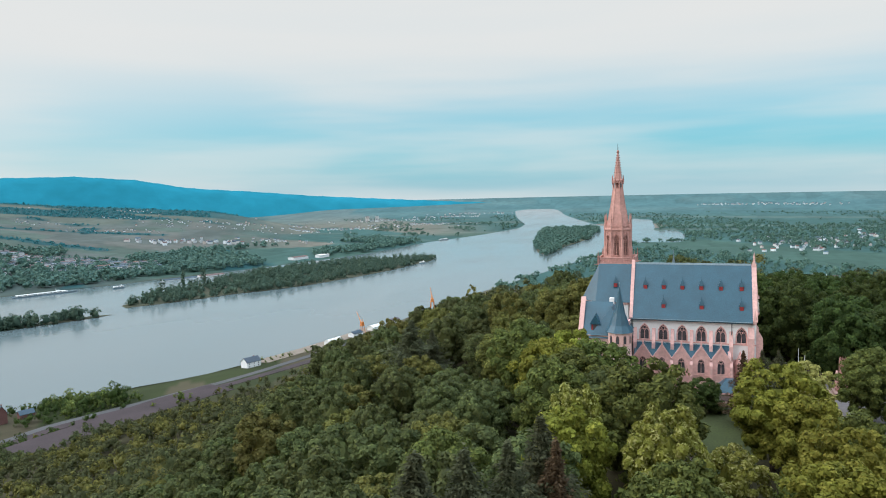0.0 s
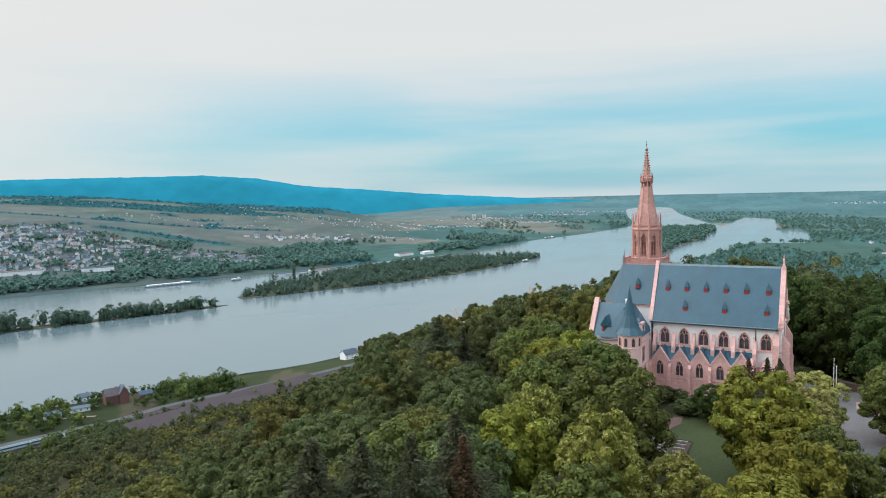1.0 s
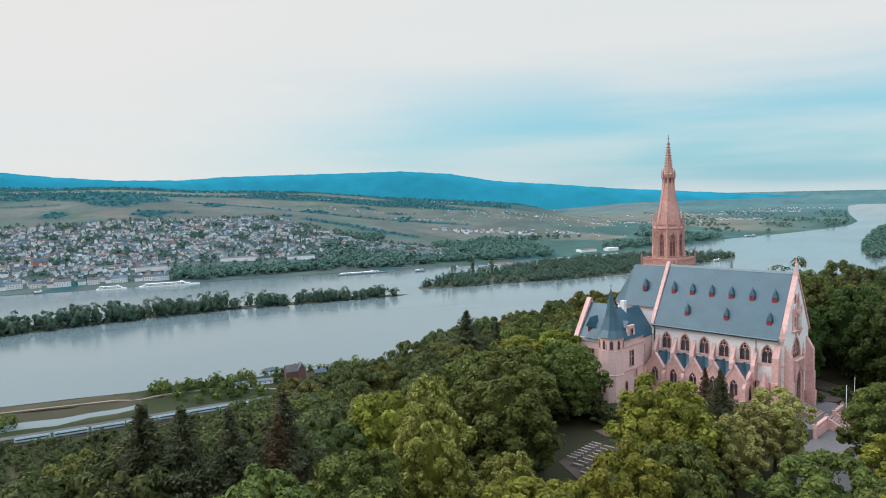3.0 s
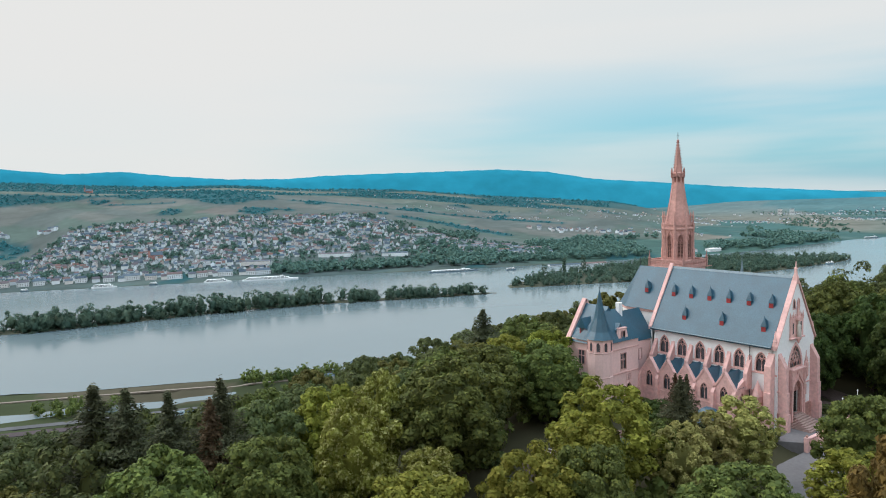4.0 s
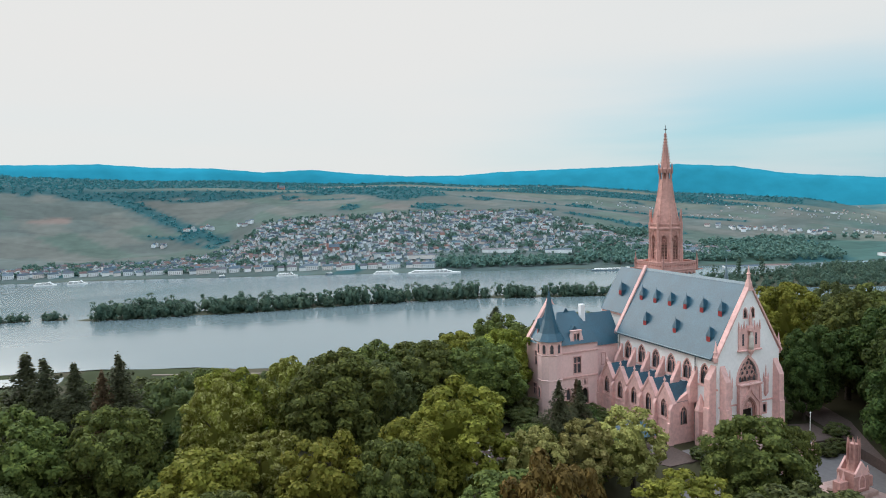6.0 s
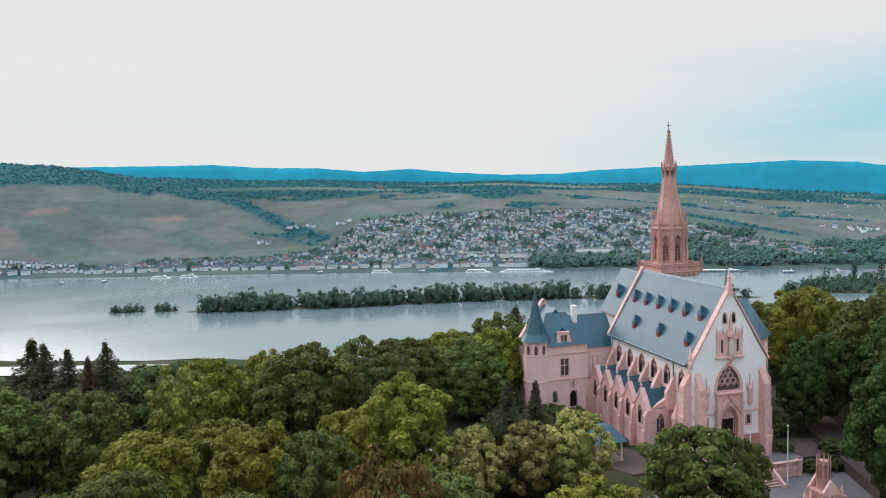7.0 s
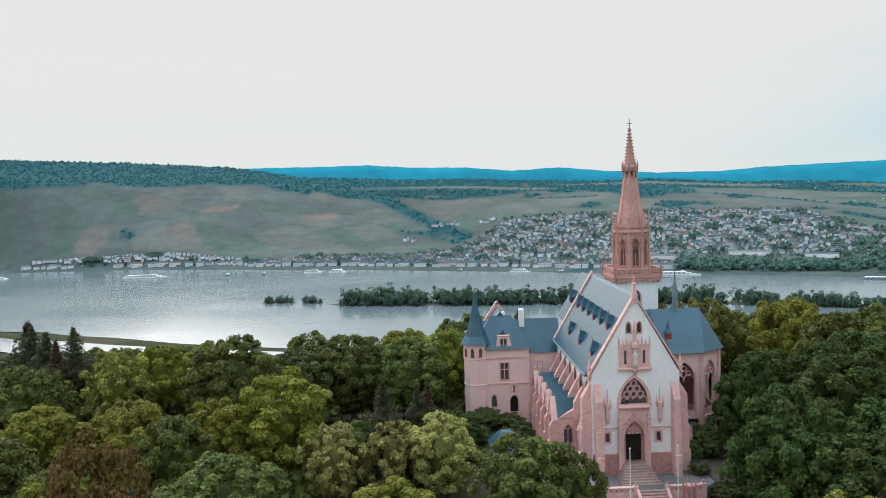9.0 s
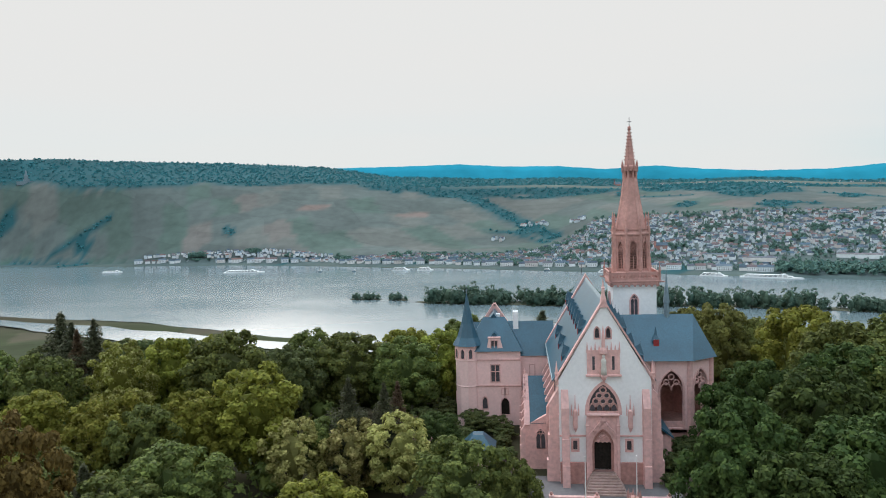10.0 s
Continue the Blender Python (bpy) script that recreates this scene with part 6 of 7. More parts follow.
# islands
for poly, n, label, lo, hi in ((BIG_ISLE, 1000, "willows and poplars crowding the long river island", 0.7, 1.75), (UP_ISLE, 420, "dark trees of the upstream island", 1.6, 2.6), (LONG_ISLE, 430, "row of trees along the thin island", 1.0, 3.0),
                           (ISLET_A, 14, "trees on the small islet", 0.9, 1.25), (ISLET_B, 20, "trees on the small islet", 0.9, 1.25)):
    xs, ys = [p[0] for p in poly], [p[1] for p in poly]
    x, y = r_.uniform(min(xs), max(xs), n * 14), r_.uniform(min(ys), max(ys), n * 14)
    m = inside(x, y, poly) | (off_line(x, y, poly, True) < 3.5)
    if poly is LONG_ISLE:
        gap = ((y > 195) & (y < 212)) | ((y > 330) & (y < 345)) | ((y > 468) & (y < 478)) | ((y > 540) & (y < 556) ) | ((y > -20) & (y < -12))
        m &= ~gap & (np.sin(y / 7.3) + np.sin(y / 17.0 + 1.0) + 0.6 * np.sin(y / 3.1) > -1.55)
    x, y = x[m][:n], y[m][:n]
    size = (lo + (hi - lo) * r_.beta(1.6, 2.2, len(x))) * (1 - 0.25 * smooth(y, 330, 620) if poly is LONG_ISLE else 1.0)
    woods("island_trees", list(zip(x, y, recede(np.hypot(x - CX, y - CY), WATER - 2.6 * size), size)), RIVER_T if poly is not UP_ISLE else FAR_T, LEAF_ISLE if poly is not UP_ISLE else LEAF_FAR_HAZED, label)
woods("poplar_row", [(a, b, WATER + 0.5, c) for a, b, c in ((-958, 868, 1.3), (-985, 922, 1.5), (-990, 935, 1.35), (-1000, 1000, 1.75), (-1010, 1012, 1.65), (-1018, 1022, 1.7), (-1003, 1062, 1.8), (-1008, 1075, 1.6), (-955, 880, 1.1))], POPLAR_T, LEAF_ISLE, "tall poplars at the island tip")


# riverside trees, groves on the far shore and the wooded plain upstream
def shore_test(x, y):
    th = np.degrees(np.arctan2(-(x - CX), y - CY))
    r = np.hypot(x - CX, y - CY)
    v = r - far_bank_r(th)
    promenade = (v > 35) & (v < 120) & (th > 38) & (th < 68)
    grove = (v > 30) & (v < 520) & (th > 19) & (th < 56) & (ripple(x, y, 85, 2.0) > 0.0)
    return (promenade | grove) & ~inside(x, y, RIVER)


x, y, z = scatter(8000, -1750, -700, 500, 2400, shore_test)
woods("shore_trees", list(zip(x, y, z - 0.5, r_.uniform(1.2, 2.1, len(x)))), FAR_T, LEAF_FAR_HAZED, "dark groves along the far shore")


def plain_test(x, y):
    th = np.degrees(np.arctan2(-(x - CX), y - CY))
    r = np.hypot(x - CX, y - CY)
    return (r > 900) & (th < 30) & (th > -16) & ~inside(x, y, RIVER) & (off_line(x, y, RIVER, True) > 6) & ((ripple(x, y, 170, 6.0) < 0.30) | (ripple(x, y, 33, 1.0) > 0.75) | (off_line(x, y, RIVER, True) < 50)) & (r < 3900) & ((th < 17) | (ripple(x, y, 60, 3.0) > 0.1))


x, y, z = scatter(13000, -1900, 1100, 700, 3900, plain_test)
far_off = np.hypot(x - CX, y - CY)
woods("plain_wood", list(zip(x, y, z - 0.5, r_.uniform(0.8, 1.7, len(x)) * (1 - 0.5 * smooth(far_off, 2500, 3900)))), CHEAP_T, LEAF_FAR_HAZED, "dark woods of the river plain")


def bank_test(x, y):
    d = off_line(x, y, NEAR_BANK)
    return ~inside(x, y, RIVER) & ~inside(x, y, LAGOON) & (d < 150) & (ground(x, y) < -150) & (off_line(x, y, [(-640, -100), (-600, 0), (-570, 90), (-545, 175), (-515, 255), (-480, 360), (-455, 440), (-430, 560), (-405, 700)]) > 24) & (ripple(x, y, 28, 4.0) > np.where(y < 150, 0.5, np.where((y > 372) & (y < 900), 0.42, -0.2))) & (y > -60)


x, y, z = scatter(5200, -800, -380, -60, 900, bank_test)
woods("bank_trees", list(zip(x, y, z - 0.3, r_.uniform(0.35, 0.95, len(x)) * np.where((y > 372) & (y < 900), 0.45, 1.0))), RIVER_T, LEAF_GREEN, "trees and hedges along the near bank")



# the forest on the far ridge, and copses and hedges among the vineyards
def forest_test(x, y):
    c = land_colour(x, y, ground(x, y))
    th = np.degrees(np.arctan2(-(x - CX), y - CY))
    r = np.hypot(x - CX, y - CY)
    return (c[:, 0] < 0.030) & (th > 38) & (th < 128) & (r > 2200) & (r < 3420)


x, y, z = scatter(46000, -3400, -1000, -2200, 2700, forest_test)
# ridge crowns wear the haze-tinted leaves
woods("ridge_forest", list(zip(x, y, z - 4.5, r_.uniform(0.65, 1.1, len(x)))), CHEAP_T, LEAF_RIDGE_HAZED, "forest along the far ridge, leaves tinted with blue haze")


# the wooded strip round the villa below the hill
def villa_test(x, y):
    clear = (np.hypot(x + 578, y - 284) > 17) & ~((x > -578) & (x < -530) & (y > 215) & (y < 276)) & ~((x < -582) & (y > 222) & (y < 262))
    return clear & ~inside(x, y, RIVER) & (off_line(x, y, [(-559, 175), (-529, 255), (-494, 360)]) > 9) & (off_line(x, y, [(-539, 175), (-509, 255), (-474, 360)]) > 9) & (x < -484)


x, y, z = scatter(420, -640, -484, 170, 360, villa_test)
woods("villa_trees", list(zip(x, y, z - 0.3, r_.uniform(0.3, 0.8, len(x)))) + [(a, b, -158.0, c) for a, b, c in ((-529, 337, 1.5), (-518, 347, 1.75), (-524, 358, 1.6), (-512, 354, 1.4), (-536, 330, 1.3), (-586, 256, 1.1))], SLOPE_T, LEAF_DEEP, "dark garden trees round the riverside villa")


# trees filling the foot of the slope above the railway
def foot_test(x, y):
    d = off_line(x, y, [(-660, -150), (-640, -100), (-600, 0), (-570, 90), (-545, 175), (-515, 255)])
    return (d > 20) & (d < 110) & (x > -600 + 0.34 * y) & ~((x > -494) & (x < -436) & (y > 205))


x, y, z = scatter(1500, -660, -400, -150, 250, foot_test)
woods("slope_foot_wood", list(zip(x, y, z - 0.4, r_.uniform(0.45, 0.85, len(x)))), LOW_T, LEAF_SLOPE, "dense dark trees at the foot of the slope")
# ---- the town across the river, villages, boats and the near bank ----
# plaster tints lean blue to offset the warm cast of the sun
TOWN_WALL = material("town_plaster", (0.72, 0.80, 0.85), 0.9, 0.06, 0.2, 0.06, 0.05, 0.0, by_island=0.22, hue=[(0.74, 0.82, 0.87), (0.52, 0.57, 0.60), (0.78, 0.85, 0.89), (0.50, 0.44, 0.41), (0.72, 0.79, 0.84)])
TOWN_ROOF = material("town_roof", (0.040, 0.072, 0.105), 0.8, 0.15, 0.3, 0.1, 0.05, 0.0, by_island=0.3, hue=[(0.055, 0.095, 0.135), (0.085, 0.125, 0.16), (0.21, 0.105, 0.085), (0.045, 0.080, 0.115), (0.17, 0.10, 0.085), (0.065, 0.115, 0.155), (0.05, 0.085, 0.12)])
ONE_WALL = material("house_plaster", (0.78, 0.84, 0.88), 0.9, 0.06, 0.2, 0.06, 0.05, 0.0, by_object=0.12, hue=[(0.82, 0.87, 0.90), (0.70, 0.72, 0.73), (0.84, 0.88, 0.91), (0.66, 0.61, 0.58), (0.80, 0.83, 0.84)])
ONE_ROOF = material("house_roof", (0.05, 0.085, 0.12), 0.8, 0.15, 0.3, 0.1, 0.05, 0.0, by_object=0.2, hue=[(0.06, 0.10, 0.14), (0.17, 0.095, 0.08), (0.055, 0.09, 0.125), (0.10, 0.135, 0.165)])
DARK_PANE = material("far_window", (0.05, 0.06, 0.07), 0.3, 0.1, 1.0, 0.1, 0.2, 0.0)
BOAT_WHITE = material("boat_white", (0.80, 0.82, 0.82), 0.4, 0.03, 0.5, 0.04, 0.1, 0.0)
TRAIN_PAINT = material("carriage_paint", (0.42, 0.56, 0.62), 0.45, 0.06, 0.5, 0.06, 0.1, 0.0)
BOAT_HULL = material("boat_hull", (0.10, 0.16, 0.20), 0.5, 0.05, 0.5, 0.06, 0.1, 0.0)
CRANE_ORANGE = material("crane_orange", (0.62, 0.22, 0.06), 0.6, 0.1, 1.0, 0.1, 0.3, 0.0)
BRICK_RED = material("red_brick", (0.165, 0.080, 0.072), 0.9, 0.15, 2.0, 0.1, 0.3, 0.1)
SAND = material("bank_sand", (0.22, 0.18, 0.145), 0.95, 0.12, 0.5, 0.15, 0.05, 0.1)


def on_land(th, v):
    """A place at bearing th, v metres behind the far bank."""
    r = float(far_bank_r(th)) + v
    return CX - r * math.sin(radians(th)), CY + r * math.cos(radians(th))


def ground_at(x, y):
    return float(ground(np.array([x]), np.array([y]))[0])


def gable_house(bmw, bmr, w, d, h, rh, m=Matrix.Identity(4), over=0.4):
    """Walls with gables into one mesh, the roof into another."""
    v = [bmw.verts.new(m @ Vector(p)) for p in ((-w / 2, -d / 2, -3), (w / 2, -d / 2, -3), (w / 2, d / 2, -3), (-w / 2, d / 2, -3), (-w / 2, -d / 2, h), (w / 2, -d / 2, h), (w / 2, d / 2, h), (-w / 2, d / 2, h), (-w / 2, 0, h + rh), (w / 2, 0, h + rh))]
    for f in ((0, 1, 5, 4), (2, 3, 7, 6), (1, 2, 6, 9, 5), (3, 0, 4, 8, 7)):
        bmw.faces.new([v[i] for i in f])
    e, t = over, 0.35
    k = rh / (d / 2)
    r = [bmr.verts.new(m @ Vector(p)) for p in ((-w / 2 - e, -d / 2 - e, h - e * k), (w / 2 + e, -d / 2 - e, h - e * k), (w / 2 + e, 0, h + rh), (-w / 2 - e, 0, h + rh), (w / 2 + e, d / 2 + e, h - e * k), (-w / 2 - e, d / 2 + e, h - e * k),
                                                (-w / 2 - e, -d / 2 - e, h - e * k + t), (w / 2 + e, -d / 2 - e, h - e * k + t), (w / 2 + e, 0, h + rh + t), (-w / 2 - e, 0, h + rh + t), (w / 2 + e, d / 2 + e, h - e * k + t), (-w / 2 - e, d / 2 + e, h - e * k + t))]
    for f in ((6, 7, 8, 9), (9, 8, 10, 11), (0, 3, 2, 1), (3, 5, 4, 2), (0, 1, 7, 6), (4, 5, 11, 10), (1, 2, 8, 7), (2, 4, 10, 8), (0, 6, 9, 3), (3, 9, 11, 5)):
        bmr.faces.new([r[i] for i in f])


def mesh_of(name, bm, mat):
    me = bpy.data.meshes.new(name)
    bm.normal_update()
    bm.to_mesh(me)
    bm.free()
    me.materials.append(mat)
    return me


pane_mesh = mesh_of("window", box(bmesh.new(), -0.7, 0.7, -0.12, 0.12, -0.9, 0.9), DARK_PANE)
HOUSE_SHAPES = []
for w, d, h, rh in ((13, 9, 6.5, 4.5), (10, 9, 7.5, 4.0), (16, 10, 8.0, 4.5), (24, 12, 10, 4.5), (34, 13, 10.5, 4.5)):
    bw, br = bmesh.new(), bmesh.new()
    gable_house(bw, br, w, d, h, rh)
    HOUSE_SHAPES.append((w, d, h, mesh_of("wall", bw, ONE_WALL), mesh_of("roof", br, ONE_ROOF)))


def town_house(kind, x, y, turn, label, group, windows=False, s=1.0):
    w, d, h, wall, roof = HOUSE_SHAPES[kind]
    t = new("house")
    t.matrix_basis = pose(x, y, ground_at(x, y), 0, 0, turn) @ Matrix.Diagonal((s, s, s, 1))
    tagged(t, label, "house", group)
    for nm, me in (("wall", wall), ("roof", roof)):
        o = new(nm, me)
        o.parent = t
    if windows:
        cols = max(3, int(w / 4.5))
        for level in (2.6, 6.2):
            for c in range(cols):
                o = new("window", pane_mesh)
                o.parent = t
                o.location = (-w / 2 + (c + 0.5) * w / cols, -d / 2 - 0.05, level)


town_rng = random.Random(21)
# the river front, house by house
th = 119.0
while th > 68.0:
    v = 62 + town_rng.uniform(0, 10)
    if 103 < th < 106.5 or 113.2 < th < 115.5:
        th -= 0.4
        continue
    x, y = on_land(th, v)
    kind = town_rng.choice([2, 3, 3, 4, 2]) if th < 112 else town_rng.choice([1, 2, 3])
    face = th + town_rng.uniform(-7, 7)
    town_house(kind, x, y, face, town_rng.choice(["pale riverside house with slate roof", "white riverside inn with grey roof", "cream plastered house on the river front"]), "houses on the river front", kind in (3, 4))
    th -= math.degrees((HOUSE_SHAPES[kind][0] + town_rng.uniform(1, 10)) / far_bank_r(th))


taken = []
stuff_w, stuff_r = bmesh.new(), bmesh.new()
count = 0
tree_spots = []
for tries in range(9500):
    th = town_rng.uniform(45, 119)
    top = float(town_depth(th))
    v = town_rng.uniform(84, top)
    dense = 1.0 if th > 58 else 0.35
    if th < 68 and v < 190 or town_rng.random() > dense:
        continue
    if math.sin(th * 1.7 + v * 0.021) + math.sin(v * 0.05 - th * 0.9) > 1.0:
        tree_spots.append((th, v))
        continue
    x, y = on_land(th, v)
    if any(abs(x - a) < 13 and abs(y - b) < 13 and (x - a) ** 2 + (y - b) ** 2 < 112 for a, b in taken):
        continue
    taken.append((x, y))
    turn = th + 90 * town_rng.randint(0, 1) + town_rng.uniform(-14, 14)
    if count < 170 and v < 260:
        town_house(town_rng.choice([0, 1, 0, 2]), x, y, turn, town_rng.choice(["small white town house with grey roof", "plastered town house with dark slate roof", "gabled town house among others"]), "houses of the town", s=0.76)
        count += 1
        continue
    w, d, h = town_rng.uniform(7, 15), town_rng.uniform(6.5, 10), town_rng.uniform(4.0, 8.0)
    if th < 56:
        w, d, h = town_rng.uniform(14, 40), town_rng.uniform(10, 18), town_rng.uniform(4, 6)
    gable_house(stuff_w, stuff_r, w, d, h, town_rng.uniform(3.0, 4.6) if th > 56 else 1.5, pose(x, y, ground_at(x, y), 0, 0, turn))
# scattered villages on the slopes and on the plain upstream
for th0, r0, n, sp in ((76, 3060, 30, 170), (70, 3080, 22, 200), (83.5, 2420, 8, 40), (90, 2330, 7, 25), (86.5, 2440, 10, 45), (58, 3150, 12, 160), (46, 3250, 16, 220), (40, 2900, 40, 240), (47, 2750, 24, 160), (29, 3300, 50, 300), (36, 2600, 26, 160),
                      (-5, 2160, 34, 130), (-8, 2380, 55, 190), (-11, 2600, 50, 190), (-9, 1430, 30, 80), (-12, 1380, 40, 90), (-14, 1450, 40, 120), (-1, 4330, 30, 180), (-4, 4350, 40, 200), (-7, 4310, 30, 160), (23, 3450, 60, 240), (26, 3750, 60, 240), (21, 3900, 50, 220), (19, 4050, 30, 170), (53, 2900, 22, 170), (64, 3260, 9, 180),
                      (46, 3060, 14, 130), (42, 3000, 18, 120), (38, 3020, 20, 130), (34, 3100, 26, 160), (31, 3300, 24, 160), (44, 2500, 22, 110), (40, 2480, 14, 90)):
    for k in range(n):
        t, r = radians(th0), r0
        along, deep = town_rng.gauss(0, sp * 0.6), town_rng.gauss(0, 9 + sp * (0.5 if th0 < 0 and r0 < 2800 else 0.08))
        x = CX - (r + deep) * math.sin(t) - along * math.cos(t)
        y = CY + (r + deep) * math.cos(t) - along * math.sin(t)
        if bool(inside(np.array([x]), np.array([y]), RIVER)[0]):
            continue
        big = 0.7 if th0 < 0 and r0 < 2800 else 0.95 if r0 < 2600 else 0.36 if th0 > 38 else 0.5
        gable_house(stuff_w, stuff_r, town_rng.uniform(9, 18) * big, town_rng.uniform(8, 11) * big, town_rng.uniform(5, 8) * big, town_rng.uniform(3, 4.5) * big, pose(x, y, ground_at(x, y) + 1, 0, 0, town_rng.uniform(0, 180)))
tw = new("town_roofs", mesh_of("town_roofs", stuff_r, TOWN_ROOF))
tagged(tw, "hundreds of slate and tile roofs of the far town", "houses", kind="stuff")
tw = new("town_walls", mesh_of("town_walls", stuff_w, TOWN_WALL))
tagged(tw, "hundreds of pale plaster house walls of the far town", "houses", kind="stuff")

places = []
for k in range(3900):
    th = town_rng.uniform(45, 119)
    v = town_rng.uniform(70, float(town_depth(th)) + 40)
    x, y = on_land(th, v)
    if th < 99:
        places.append((x, y, ground_at(x, y) - 0.5, town_rng.uniform(0.5, 1.15)))
for th, v in tree_spots:
    x, y = on_land(th, v)
    places.append((x, y, ground_at(x, y) - 0.5, town_rng.uniform(0.7, 1.3)))
woods("town_trees", places, FAR_T, LEAF_FAR_HAZED, "garden trees and hedges between the far houses")

# church with a tower, castle-like abbey on the slope, apartment towers far upstream
def far_church(x, y, turn, s, label):
    c = thing("far_church", label, "church")
    c.matrix_basis = pose(x, y, ground_at(x, y), 0, 0, turn) @ Matrix.Diagonal((s, s, s, 1))
    bw, br = bmesh.new(), bmesh.new()
    gable_house(bw, br, 26, 12, 9, 7)
    part("nave", bw, SANDSTONE_DARK if "red" in label else ONE_WALL, c), part("roof", br, ONE_ROOF, c)
    part("tower", box(bmesh.new(), -18.5, -13, -3, 3, -3, 20), SANDSTONE_DARK if "red" in label else ONE_WALL, c)
    part("tower_roof", ring_tower(bmesh.new(), -15.75, 0, ((4.4, 20), (0.2, 33)), 4, math.pi / 4), ONE_ROOF, c)


def bearing_place(th, r):
    return CX - r * math.sin(radians(th)), CY + r * math.cos(radians(th))


far_church(*on_land(93.6, 110), 95, 0.9, "white church with a square tower on the river front")
far_church(*on_land(76.5, 250), 80, 1.1, "red sandstone church among the town roofs")
far_church(*bearing_place(80.6, 2960), 60, 0.95, "red stone abbey church high in the vineyards")
for th, r in ((27.7, 3700), (26.9, 3710)):
    x, y = bearing_place(th, r)
    a = thing("apartment_tower", "white apartment tower block on the far plain", "apartment building", "apartment towers upstream")
    a.matrix_basis = pose(x, y, ground_at(x, y), 0, 0, th)
    part("wall", box(bmesh.new(), -10, 10, -9, 9, -2, 30), ONE_WALL, a)
    part("roof", box(bmesh.new(), -10.6, 10.6, -9.6, 9.6, 30, 31.2), ONE_ROOF, a)
    for level in range(4):
        part("balcony_band", box(bmesh.new(), -9, 9, -9.4, -9.05, 4 + level * 6.8, 6 + level * 6.8), DARK_PANE, a)
# the monument on the ridge and the mast in the vineyard
x, y = bearing_place(126.2, 3140)
bm = bmesh.new()
box(bm, -34, 34, -12, 12, -12, 3)
box(bm, -11, 11, -9, 9, 3, 12)
box(bm, -7, 7, -6, 6, 12, 27, 0.8)
ring_tower(bm, 0, 0, ((5.0, 27), (4.0, 33), (2.6, 38), (3.2, 41), (1.2, 44), (0.4, 48)), 8)
# lead's grey-blue colours the stone as haze would
mon = part("monument", bm, LEAD)
mon.matrix_basis = pose(x, y, ground_at(x, y), 0, 0, 126)
tagged(mon, "stone monument on a terrace below the ridge forest, hazed grey-blue", "monument")
x, y = on_land(92.2, 130)
mast = thing("mast", "slim grey mast standing at the foot of the vineyards", "mast", at=(x, y, ground_at(x, y)))
part("pole", tube(bmesh.new(), (0, 0, -1), (0, 0, 34), 0.9, 0.5, 6), LEAD, mast)
part("foot", box(bmesh.new(), -2, 2, -2, 2, -1, 1.2, 0.2), STEP_STONE, mast)
# long industrial halls
for x, y, turn, w, d in ((-1150, 1160, 62, 80, 22), (-1120, 1235, 60, 60, 20), (-1098, 1590, 75, 55, 26), (-1060, 1660, 75, 40, 20), (-1640, 560, 62, 70, 30), (-1700, 480, 62, 60, 26), (-1590, 760, 60, 90, 26), (-1520, 900, 60, 70, 24), (-1400, 1180, 60, 80, 30)):
    hall = thing("hall", "long pale industrial hall with low roof", "building", "halls on the far shore")
    hall.matrix_basis = pose(x, y, ground_at(x, y), 0, 0, turn)
    bw, br = bmesh.new(), bmesh.new()
    gable_house(bw, br, w, d, 7, 2.0)
    part("wall", bw, ONE_WALL, hall), part("roof", br, WHITE_PAINT if w < 45 else ONE_ROOF, hall)


def boat(name, x, y, turn, length, beam, decks, label, group="boats on the river", hull=BOAT_WHITE):
    b = thing(name, label, "boat", group)
    b.matrix_basis = pose(x, y, WATER + 0.2, 0, 0, turn)
    L, W = length / 2, beam / 2
    outline = [(-L, -W * 0.8), (-L, W * 0.8), (-L * 0.9, W), (L * 0.72, W), (L * 0.92, W * 0.45), (L, 0), (L * 0.92, -W * 0.45), (L * 0.72, -W), (-L * 0.9, -W)]
    part("hull", prism(bmesh.new(), outline, lambda a, c, d: (a, c, -0.8 + d), 3.0), hull, b)
    z = 2.2
    for k in range(decks):
        x0, x1 = -L * (0.88 - 0.08 * k), L * (0.66 - 0.16 * k)
        part("deck", box(bmesh.new(), x0, x1, -W * 0.9, W * 0.9, z, z + 2.4), BOAT_WHITE, b)
        n = max(3, int((x1 - x0) / 9))
        for i in range(n):
            c = x0 + (i + 0.5) * (x1 - x0) / n
            for s in (-1, 1):
                part("window", box(bmesh.new(), c - (x1 - x0) / n * 0.38, c + (x1 - x0) / n * 0.38, s * W * 0.9 - 0.06, s * W * 0.9 + 0.06, z + 0.7, z + 1.8), DARK_PANE, b)
        z += 2.45
    part("wheelhouse", box(bmesh.new(), L * 0.34, L * 0.44, -W * 0.5, W * 0.5, z, z + 2.2, 0.2), BOAT_WHITE, b)
    part("mast", tube(bmesh.new(), (L * 0.3, 0, z), (L * 0.3, 0, z + 4.5), 0.15), BOAT_WHITE, b)
    return b


def heading(p, q):
    return math.degrees(math.atan2(q[1] - p[1], q[0] - p[0]))


boat("river_cruise_ship", -1465, 525, 64, 125, 13, 2, "long white river cruise ship moored at the quay")
boat("river_cruise_ship", -1515, 420, 62, 60, 12, 2, "white excursion ship moored behind another")
boat("passenger_barge", -1262, 900, 66, 120, 12, 1, "long passenger barge lying along the far bank", hull=BOAT_HULL)
boat("river_cruise_ship", -1812, -785, 90, 120, 13, 2, "white river cruise ship with rows of windows")
boat("excursion_boat", -1785, -330, 84, 48, 10, 2, "white excursion boat at its landing stage")
